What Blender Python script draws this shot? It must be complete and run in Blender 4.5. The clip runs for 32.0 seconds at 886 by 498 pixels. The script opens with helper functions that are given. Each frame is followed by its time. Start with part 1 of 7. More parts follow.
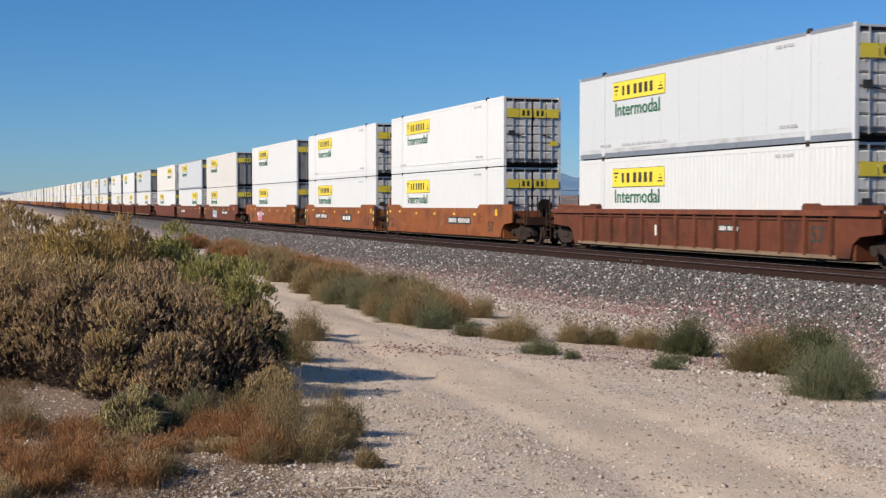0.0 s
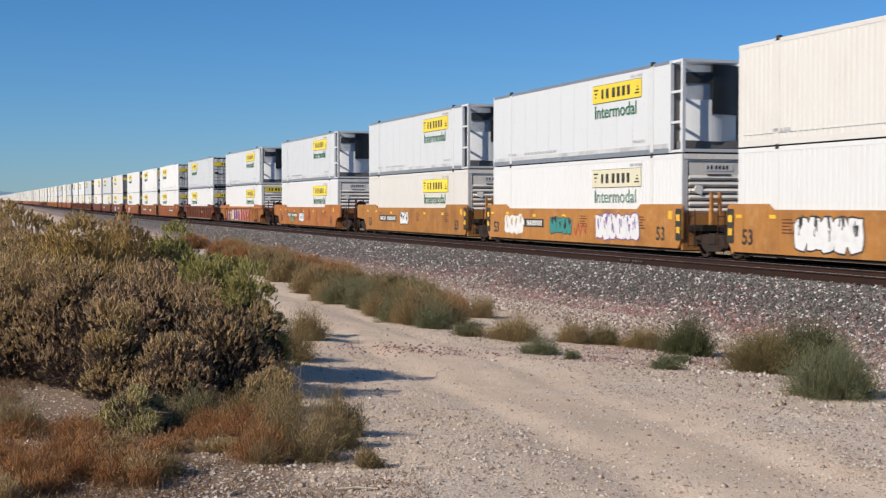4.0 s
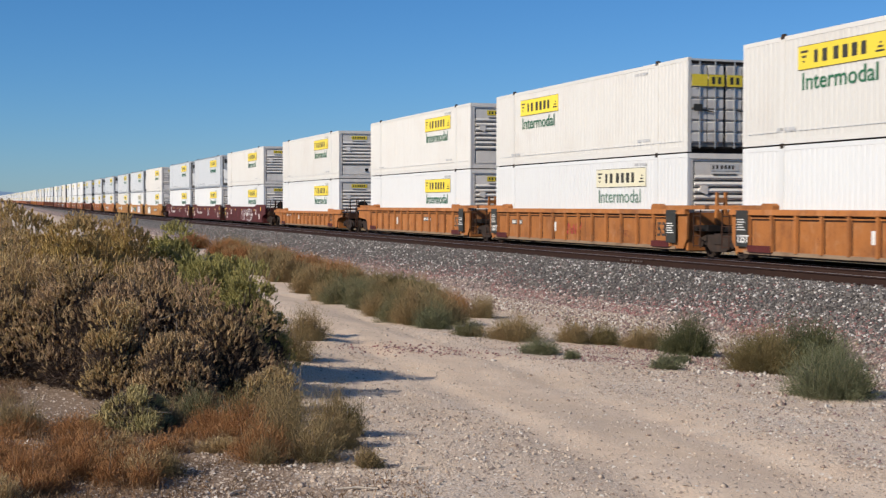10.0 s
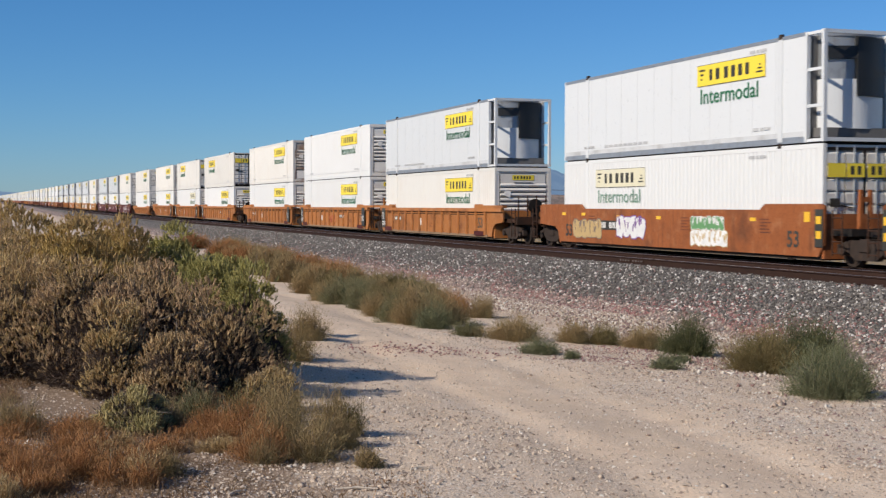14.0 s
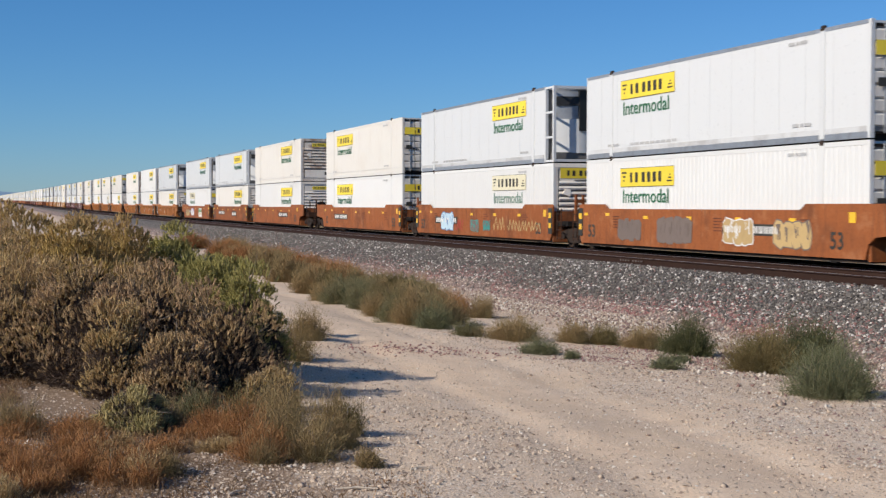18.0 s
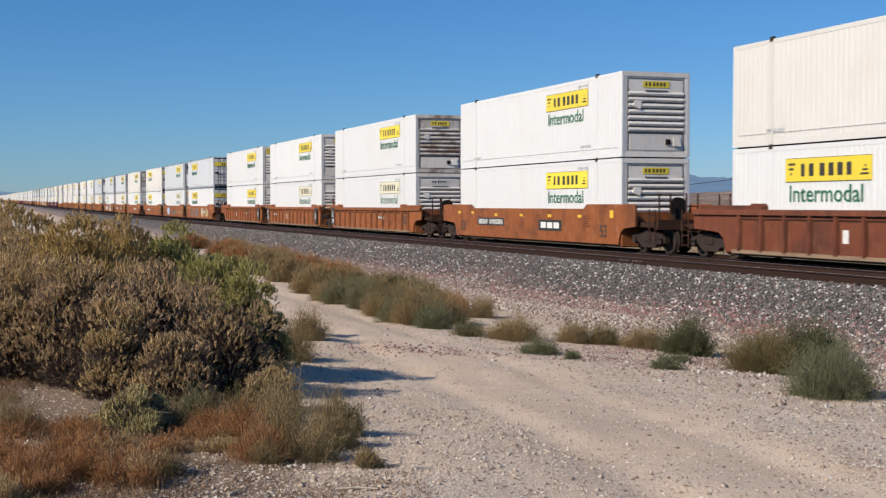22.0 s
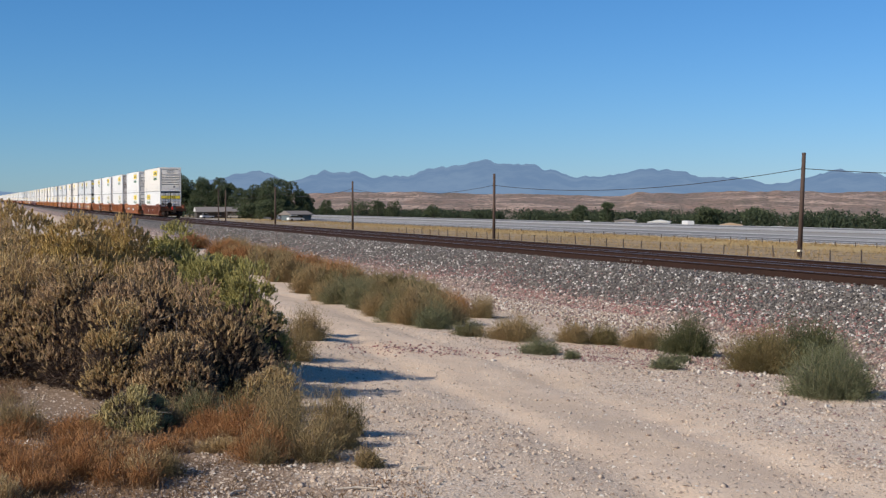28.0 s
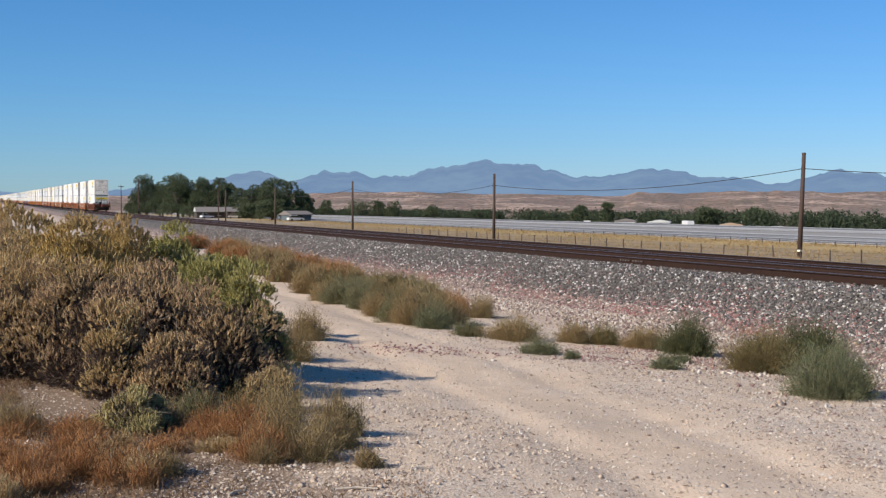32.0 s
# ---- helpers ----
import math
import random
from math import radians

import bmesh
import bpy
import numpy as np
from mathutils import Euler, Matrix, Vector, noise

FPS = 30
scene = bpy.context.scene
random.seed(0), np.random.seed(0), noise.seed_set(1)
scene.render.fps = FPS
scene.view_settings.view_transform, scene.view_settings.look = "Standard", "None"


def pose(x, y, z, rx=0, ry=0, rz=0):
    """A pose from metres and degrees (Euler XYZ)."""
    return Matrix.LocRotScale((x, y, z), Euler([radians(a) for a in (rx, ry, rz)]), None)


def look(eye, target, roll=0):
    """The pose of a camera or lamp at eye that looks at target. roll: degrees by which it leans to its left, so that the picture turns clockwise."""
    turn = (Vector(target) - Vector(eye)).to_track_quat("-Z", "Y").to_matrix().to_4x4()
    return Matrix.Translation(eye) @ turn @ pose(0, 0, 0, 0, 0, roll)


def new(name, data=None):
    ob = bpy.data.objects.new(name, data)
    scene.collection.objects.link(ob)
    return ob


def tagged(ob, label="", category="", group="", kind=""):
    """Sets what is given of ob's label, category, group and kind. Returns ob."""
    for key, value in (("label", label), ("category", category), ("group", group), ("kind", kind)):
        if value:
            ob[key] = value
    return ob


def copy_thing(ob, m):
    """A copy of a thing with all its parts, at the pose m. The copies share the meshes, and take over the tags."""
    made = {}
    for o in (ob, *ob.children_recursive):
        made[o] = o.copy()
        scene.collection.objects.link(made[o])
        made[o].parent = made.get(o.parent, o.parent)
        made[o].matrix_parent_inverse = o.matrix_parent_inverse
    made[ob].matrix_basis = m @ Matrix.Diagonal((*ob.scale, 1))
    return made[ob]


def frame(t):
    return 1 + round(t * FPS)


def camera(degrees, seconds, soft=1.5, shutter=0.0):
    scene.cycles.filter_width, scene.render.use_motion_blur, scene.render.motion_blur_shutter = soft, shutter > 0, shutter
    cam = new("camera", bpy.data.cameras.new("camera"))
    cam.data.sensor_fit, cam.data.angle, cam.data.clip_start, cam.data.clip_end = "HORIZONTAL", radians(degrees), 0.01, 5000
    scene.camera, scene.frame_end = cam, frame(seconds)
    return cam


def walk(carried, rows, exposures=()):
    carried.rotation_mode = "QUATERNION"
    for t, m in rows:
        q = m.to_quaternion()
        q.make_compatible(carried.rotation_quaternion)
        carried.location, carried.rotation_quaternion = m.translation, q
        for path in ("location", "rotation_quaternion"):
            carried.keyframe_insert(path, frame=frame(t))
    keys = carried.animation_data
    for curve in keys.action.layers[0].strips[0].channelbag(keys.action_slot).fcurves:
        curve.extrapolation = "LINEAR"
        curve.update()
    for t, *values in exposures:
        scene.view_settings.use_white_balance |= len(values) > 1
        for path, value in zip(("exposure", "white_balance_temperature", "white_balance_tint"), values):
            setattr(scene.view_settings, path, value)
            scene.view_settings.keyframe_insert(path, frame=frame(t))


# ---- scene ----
EYE = 1.7
TURN, DIP = 0.33136, 0.0321
cam = camera(36.89, 32.0, soft=1.3, shutter=0.12)
HERE = look((0, 0, EYE), (100 * math.sin(TURN) * math.cos(DIP), 100 * math.cos(TURN) * math.cos(DIP), EYE - 100 * math.sin(DIP)))
walk(cam, [(0, HERE), (32, HERE)], exposures=[(0, -0.03), (22, -0.04), (25, -0.03), (28, 0.05), (30, 0.16), (32, 0.20)])

# ---- world, sun ----
SUN_EL, SUN_FROM = radians(32.5), Vector((-0.965, -0.26))
world = bpy.data.worlds.new("sky")
scene.world = world
world.use_nodes = True
wn = world.node_tree.nodes
sky = wn.new("ShaderNodeTexSky")
sky.sky_type = "NISHITA"
sky.sun_disc = False
sky.sun_elevation = SUN_EL
sky.sun_rotation = math.atan2(SUN_FROM.x, SUN_FROM.y)
sky.altitude = 700
sky.air_density, sky.dust_density, sky.ozone_density = 1.0, 0.2, 5.0
tint = wn.new("ShaderNodeMix")
tint.data_type, tint.blend_type = "RGBA", "MULTIPLY"
tint.inputs[0].default_value = 1.0
tint.inputs[7].default_value = (0.58, 0.955, 1.31, 1)
# the red of the sky thins out faster with height than the plain model has it
split, join = wn.new("ShaderNodeSeparateColor"), wn.new("ShaderNodeCombineColor")
world.node_tree.links.new(sky.outputs[0], split.inputs[0])
less = split.outputs[0]
for op, value in (("MULTIPLY", 1 / 2.9), ("POWER", 1.25), ("MULTIPLY", 2.9)):
    step_node = wn.new("ShaderNodeMath")
    step_node.operation = op
    step_node.inputs[1].default_value = value
    world.node_tree.links.new(less, step_node.inputs[0])
    less = step_node.outputs[0]
world.node_tree.links.new(less, join.inputs[0])
world.node_tree.links.new(split.outputs[1], join.inputs[1])
world.node_tree.links.new(split.outputs[2], join.inputs[2])
world.node_tree.links.new(join.outputs[0], tint.inputs[6])
world.node_tree.links.new(tint.outputs[2], wn["Background"].inputs[0])
wn["Background"].inputs[1].default_value = 0.077
sun_data = bpy.data.lights.new("sun", "SUN")
sun_data.energy, sun_data.angle, sun_data.color = 5.0, radians(0.53), (1.0, 0.912, 0.785)
sun = new("sun", sun_data)
flat = SUN_FROM.normalized() * math.cos(SUN_EL)
sun.matrix_world = look((0, 0, 0), (-flat.x, -flat.y, -math.sin(SUN_EL)))


# ---- materials ----
def node(tree, kind, **values):
    n = tree.nodes.new(kind)
    for key, value in values.items():
        n.inputs[key].default_value = value
    return n


def mix_rgb(tree, fac, a, b, mode="MIX"):
    n = tree.nodes.new("ShaderNodeMix")
    n.data_type, n.blend_type = "RGBA", mode
    for socket, value in ((n.inputs[0], fac), (n.inputs[6], a), (n.inputs[7], b)):
        if isinstance(value, bpy.types.NodeSocket):
            tree.links.new(value, socket)
        else:
            socket.default_value = (*value, 1) if isinstance(value, tuple) else value
    return n.outputs[2]


def ramp(tree, fac, lo, hi, a=0.0, b=1.0):
    n = tree.nodes.new("ShaderNodeMapRange")
    n.interpolation_type = "SMOOTHSTEP"
    tree.links.new(fac, n.inputs[0])
    for i, v in enumerate((lo, hi, a, b)):
        n.inputs[i + 1].default_value = v
    return n.outputs[0]


def noise_of(tree, coords, scale, detail=3.0, rough=0.55):
    n = node(tree, "ShaderNodeTexNoise", Scale=scale, Detail=detail, Roughness=rough)
    tree.links.new(coords, n.inputs["Vector"])
    return n.outputs[0]


def math_of(tree, op, a, b):
    n = tree.nodes.new("ShaderNodeMath")
    n.operation = op
    for socket, value in ((n.inputs[0], a), (n.inputs[1], b)):
        if isinstance(value, bpy.types.NodeSocket):
            tree.links.new(value, socket)
        else:
            socket.default_value = value
    return n.outputs[0]


def blank(name):
    m = bpy.data.materials.new(name)
    m.use_nodes = True
    tree = m.node_tree
    return m, tree, tree.nodes["Principled BSDF"]


def bump(tree, shader, height, strength, distance):
    b = node(tree, "ShaderNodeBump", Strength=strength, Distance=distance)
    tree.links.new(height, b.inputs["Height"])
    tree.links.new(b.outputs[0], shader.inputs["Normal"])


def painted(name, colour, wear=None, rough=0.5, metal=0.0, amount=0.25, scale=1.2, streak=0.0, relief=0.15, vary=0.10, chalk=None, gloss=0.5, reach=0.45):
    """Paint or metal with broad stains, fine grain and streaks, a little different on each object."""
    m, tree, shader = blank(name)
    geo = tree.nodes.new("ShaderNodeTexCoord").outputs["Object"]
    info = tree.nodes.new("ShaderNodeObjectInfo")
    shift = tree.nodes.new("ShaderNodeVectorMath")
    shift.operation = "ADD"
    tree.links.new(geo, shift.inputs[0])
    comb = tree.nodes.new("ShaderNodeCombineXYZ")
    tree.links.new(math_of(tree, "MULTIPLY", info.outputs["Random"], 37.0), comb.inputs[0])
    tree.links.new(math_of(tree, "MULTIPLY", info.outputs["Random"], 91.0), comb.inputs[1])
    tree.links.new(comb.outputs[0], shift.inputs[1])
    at = shift.outputs[0]
    broad = noise_of(tree, at, scale, 4.0)
    fine = noise_of(tree, at, scale * 22, 3.0, 0.7)
    wear = wear or tuple(c * 0.5 for c in colour)
    value = mix_rgb(tree, ramp(tree, broad, reach, reach + 0.3 * reach / 0.45, 0.0, amount), colour, wear)
    value = mix_rgb(tree, ramp(tree, fine, 0.52, 0.8, 0.0, amount), value, wear)
    if chalk:
        value = mix_rgb(tree, ramp(tree, noise_of(tree, at, 2.1, 5.0, 0.65), 0.50, 0.72, 0.0, 0.5), value, chalk)
    if streak:
        tall = tree.nodes.new("ShaderNodeMapping")
        tall.inputs["Scale"].default_value = (6.0, 6.0, 0.5)
        tree.links.new(at, tall.inputs[0])
        run = noise_of(tree, tall.outputs[0], 1.3, 4.0, 0.65)
        value = mix_rgb(tree, ramp(tree, run, 0.5, 0.8, 0.0, streak), value, wear)
    light = math_of(tree, "ADD", math_of(tree, "MULTIPLY", info.outputs["Random"], 2 * vary), 1.0 - vary)
    tint = tree.nodes.new("ShaderNodeHueSaturation")
    tree.links.new(value, tint.inputs["Color"])
    tree.links.new(light, tint.inputs["Value"])
    tree.links.new(tint.outputs[0], shader.inputs["Base Color"])
    shader.inputs["Metallic"].default_value = metal
    shader.inputs["Specular IOR Level"].default_value = gloss
    tree.links.new(ramp(tree, fine, 0.2, 0.8, max(rough - 0.12, 0.05), min(rough + 0.15, 1.0)), shader.inputs["Roughness"])
    if relief:
        bump(tree, shader, fine, relief, 0.01)
    return m


def foliage(name, colour, other, dry, rough=0.75):
    """Leaves: the hue differs from leaf to leaf and from patch to patch; a little light passes through."""
    m, tree, shader = blank(name)
    geo = tree.nodes.new("ShaderNodeNewGeometry")
    pos = tree.nodes.new("ShaderNodeTexCoord").outputs["Object"]
    patch = noise_of(tree, pos, 2.2, 3.0)
    value = mix_rgb(tree, ramp(tree, patch, 0.38, 0.62), colour, other)
    value = mix_rgb(tree, ramp(tree, geo.outputs["Random Per Island"], 0.75, 1.0, 0.0, 0.7), value, dry)
    tint = tree.nodes.new("ShaderNodeHueSaturation")
    tree.links.new(value, tint.inputs["Color"])
    tree.links.new(math_of(tree, "ADD", math_of(tree, "MULTIPLY", geo.outputs["Random Per Island"], 0.3), 0.78), tint.inputs["Value"])
    tree.links.new(tint.outputs[0], shader.inputs["Base Color"])
    shader.inputs["Roughness"].default_value = rough
    shader.inputs["Specular IOR Level"].default_value = 0.15
    through_leaf = tree.nodes.new("ShaderNodeBsdfTranslucent")
    tree.links.new(tint.outputs[0], through_leaf.inputs["Color"])
    blend = tree.nodes.new("ShaderNodeMixShader")
    blend.inputs[0].default_value = 0.16
    tree.links.new(shader.outputs[0], blend.inputs[1])
    tree.links.new(through_leaf.outputs[0], blend.inputs[2])
    tree.links.new(blend.outputs[0], tree.nodes["Material Output"].inputs["Surface"])
    return m


def rocks(name, colours, scale=14.0, rough=0.9):
    """Loose stone: every piece takes its own shade out of four."""
    m, tree, shader = blank(name)
    geo = tree.nodes.new("ShaderNodeNewGeometry")
    pos = tree.nodes.new("ShaderNodeTexCoord").outputs["Object"]
    pick = tree.nodes.new("ShaderNodeValToRGB")
    pick.color_ramp.interpolation = "CONSTANT"
    while len(pick.color_ramp.elements) < len(colours):
        pick.color_ramp.elements.new(0.5)
    edge = 0.0
    for e, (share, c) in zip(pick.color_ramp.elements, colours):
        e.position, e.color = edge, (*c, 1)
        edge += share
    tree.links.new(geo.outputs["Random Per Island"], pick.inputs[0])
    grain = noise_of(tree, pos, scale, 3.0, 0.7)
    value = mix_rgb(tree, ramp(tree, grain, 0.4, 0.75, 0.0, 0.35), pick.outputs[0], (0.18, 0.155, 0.14))
    tree.links.new(value, shader.inputs["Base Color"])
    shader.inputs["Roughness"].default_value = rough
    return m


def ground_material():
    """Pale desert dirt, with wheel tracks along the trail, reddish gravel near the track and dry grass beyond it."""
    m, tree, shader = blank("desert_dirt")
    pos = tree.nodes.new("ShaderNodeNewGeometry").outputs["Position"]
    sep = tree.nodes.new("ShaderNodeSeparateXYZ")
    tree.links.new(pos, sep.inputs[0])
    x, y = sep.outputs[0], sep.outputs[1]
    big = noise_of(tree, pos, 0.35, 4.0)
    mid = noise_of(tree, pos, 2.3, 4.0, 0.6)
    fine = noise_of(tree, pos, 24.0, 4.0, 0.7)
    grit = node(tree, "ShaderNodeTexVoronoi", Scale=34.0)
    tree.links.new(pos, grit.inputs["Vector"])
    speck = noise_of(tree, pos, 75.0, 2.0, 0.7)
    middle = math_of(tree, "ADD", math_of(tree, "MULTIPLY", y, 0.045), 4.45)
    aside = math_of(tree, "ABSOLUTE", math_of(tree, "SUBTRACT", x, middle), 0.0)
    patches = ramp(tree, noise_of(tree, pos, 0.9, 3.0, 0.6), 0.42, 0.62, 0.0, 1.0)
    stony = math_of(tree, "MULTIPLY", ramp(tree, aside, 0.3, 2.2, 0.30, 0.95), math_of(tree, "ADD", math_of(tree, "MULTIPLY", patches, 0.75), 0.25))
    stretch_map = tree.nodes.new("ShaderNodeMapping")
    stretch_map.inputs["Rotation"].default_value = (0, 0, 0.06)
    stretch_map.inputs["Scale"].default_value = (1.5, 0.22, 1.0)
    tree.links.new(pos, stretch_map.inputs[0])
    worn = noise_of(tree, stretch_map.outputs[0], 0.9, 4.0, 0.6)
    value = mix_rgb(tree, ramp(tree, mid, 0.35, 0.7), (0.70, 0.54, 0.395), (0.64, 0.48, 0.345))
    value = mix_rgb(tree, ramp(tree, worn, 0.48, 0.66, 0.0, 0.6), value, (0.51, 0.39, 0.285))
    value = mix_rgb(tree, ramp(tree, worn, 0.46, 0.30, 0.0, 0.6), value, (0.63, 0.53, 0.435))
    value = mix_rgb(tree, ramp(tree, big, 0.45, 0.7, 0.0, 0.35), value, (0.50, 0.40, 0.32))
    value = mix_rgb(tree, ramp(tree, fine, 0.50, 0.75, 0.0, 0.40), value, (0.33, 0.265, 0.21))
    value = mix_rgb(tree, math_of(tree, "MULTIPLY", ramp(tree, speck, 0.52, 0.66, 0.0, 0.85), stony), value, (0.31, 0.24, 0.185))
    value = mix_rgb(tree, math_of(tree, "MULTIPLY", ramp(tree, speck, 0.46, 0.34, 0.0, 0.8), stony), value, (0.70, 0.63, 0.56))
    for scale, share in ((24.0, 0.62), (52.0, 0.75), (105.0, 0.75)):
        cells = node(tree, "ShaderNodeTexVoronoi", Scale=scale)
        tree.links.new(pos, cells.inputs["Vector"])
        each = tree.nodes.new("ShaderNodeSeparateColor")
        tree.links.new(cells.outputs["Color"], each.inputs[0])
        body = ramp(tree, cells.outputs["Distance"], 0.42, 0.30)
        few = math_of(tree, "MULTIPLY", ramp(tree, each.outputs[0], 1.02 - share, 1.06 - share), math_of(tree, "MULTIPLY", body, stony))
        shade = mix_rgb(tree, each.outputs[1], (0.31, 0.245, 0.20), (0.76, 0.68, 0.59))
        value = mix_rgb(tree, few, value, shade)
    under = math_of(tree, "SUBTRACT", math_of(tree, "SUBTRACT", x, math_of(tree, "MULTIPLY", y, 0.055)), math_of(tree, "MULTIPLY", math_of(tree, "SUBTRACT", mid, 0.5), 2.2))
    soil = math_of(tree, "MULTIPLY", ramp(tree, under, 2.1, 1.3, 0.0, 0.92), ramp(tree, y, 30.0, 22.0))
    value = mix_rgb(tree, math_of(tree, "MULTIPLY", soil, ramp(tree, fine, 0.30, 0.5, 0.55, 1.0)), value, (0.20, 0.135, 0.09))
    red = math_of(tree, "ADD", x, math_of(tree, "MULTIPLY", math_of(tree, "SUBTRACT", mid, 0.5), 4.0))
    value = mix_rgb(tree, ramp(tree, red, 8.8, 12.0, 0.0, 0.6), value, (0.42, 0.305, 0.255))
    grass = math_of(tree, "ADD", x, math_of(tree, "MULTIPLY", math_of(tree, "SUBTRACT", big, 0.5), 3.0))
    straw = mix_rgb(tree, ramp(tree, noise_of(tree, pos, 0.12, 4.0), 0.4, 0.6), (0.345, 0.255, 0.155), (0.28, 0.21, 0.125))
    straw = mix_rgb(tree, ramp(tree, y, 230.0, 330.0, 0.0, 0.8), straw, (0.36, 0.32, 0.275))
    straw = mix_rgb(tree, ramp(tree, math_of(tree, "ADD", x, math_of(tree, "MULTIPLY", mid, 6.0)), 71.0, 80.0, 0.0, 0.8), straw, (0.46, 0.33, 0.14))
    value = mix_rgb(tree, ramp(tree, grass, 23.0, 25.0), value, straw)
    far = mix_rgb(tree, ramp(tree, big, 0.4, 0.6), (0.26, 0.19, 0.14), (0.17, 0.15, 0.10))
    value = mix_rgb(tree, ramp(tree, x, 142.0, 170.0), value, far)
    tree.links.new(value, shader.inputs["Base Color"])
    shader.inputs["Roughness"].default_value = 0.95
    shader.inputs["Specular IOR Level"].default_value = 0.15
    h = math_of(tree, "ADD", math_of(tree, "ADD", fine, math_of(tree, "MULTIPLY", speck, 0.6)), math_of(tree, "MULTIPLY", grit.outputs["Distance"], 0.7))
    bump(tree, shader, h, 0.45, 0.014)
    return m


def highway_material():
    """Sun-bleached asphalt with darker and paler strips worn along the lanes."""
    m, tree, shader = blank("highway_asphalt")
    pos = tree.nodes.new("ShaderNodeNewGeometry").outputs["Position"]
    lane = tree.nodes.new("ShaderNodeMapping")
    lane.inputs["Scale"].default_value = (0.20, 0.002, 0.5)
    tree.links.new(pos, lane.inputs[0])
    strips = noise_of(tree, lane.outputs[0], 1.0, 2.0, 0.6)
    value = mix_rgb(tree, ramp(tree, strips, 0.42, 0.58), (0.165, 0.16, 0.16), (0.47, 0.455, 0.43))
    value = mix_rgb(tree, ramp(tree, noise_of(tree, pos, 0.3, 4.0), 0.4, 0.7, 0.0, 0.4), value, (0.22, 0.21, 0.20))
    tree.links.new(value, shader.inputs["Base Color"])
    shader.inputs["Roughness"].default_value = 0.95
    shader.inputs["Specular IOR Level"].default_value = 0.1
    return m


def bed_material():
    """Crushed stone seen from afar: grey on the slope, pinkish at its foot."""
    m, tree, shader = blank("crushed_stone_bed")
    pos = tree.nodes.new("ShaderNodeNewGeometry").outputs["Position"]
    sep = tree.nodes.new("ShaderNodeSeparateXYZ")
    tree.links.new(pos, sep.inputs[0])
    cells = node(tree, "ShaderNodeTexVoronoi", Scale=17.0)
    tree.links.new(pos, cells.inputs["Vector"])
    each = tree.nodes.new("ShaderNodeSeparateColor")
    tree.links.new(cells.outputs["Color"], each.inputs[0])
    grey = mix_rgb(tree, ramp(tree, each.outputs[0], 0.2, 1.0), (0.085, 0.076, 0.07), (0.24, 0.215, 0.195))
    pink = mix_rgb(tree, ramp(tree, each.outputs[1], 0.0, 1.0), (0.22, 0.13, 0.115), (0.46, 0.36, 0.31))
    edge_x = math_of(tree, "ADD", sep.outputs[0], math_of(tree, "MULTIPLY", noise_of(tree, pos, 1.1, 3.0), 0.9))
    value = mix_rgb(tree, ramp(tree, edge_x, 14.0, 14.7), pink, grey)
    value = mix_rgb(tree, ramp(tree, cells.outputs["Distance"], 0.25, 0.6, 0.0, 0.7), value, (0.06, 0.05, 0.045))
    tree.links.new(value, shader.inputs["Base Color"])
    shader.inputs["Roughness"].default_value = 0.95
    b = node(tree, "ShaderNodeBump", Strength=0.9, Distance=0.04)
    b.invert = True
    tree.links.new(cells.outputs["Distance"], b.inputs["Height"])
    tree.links.new(b.outputs[0], shader.inputs["Normal"])
    return m


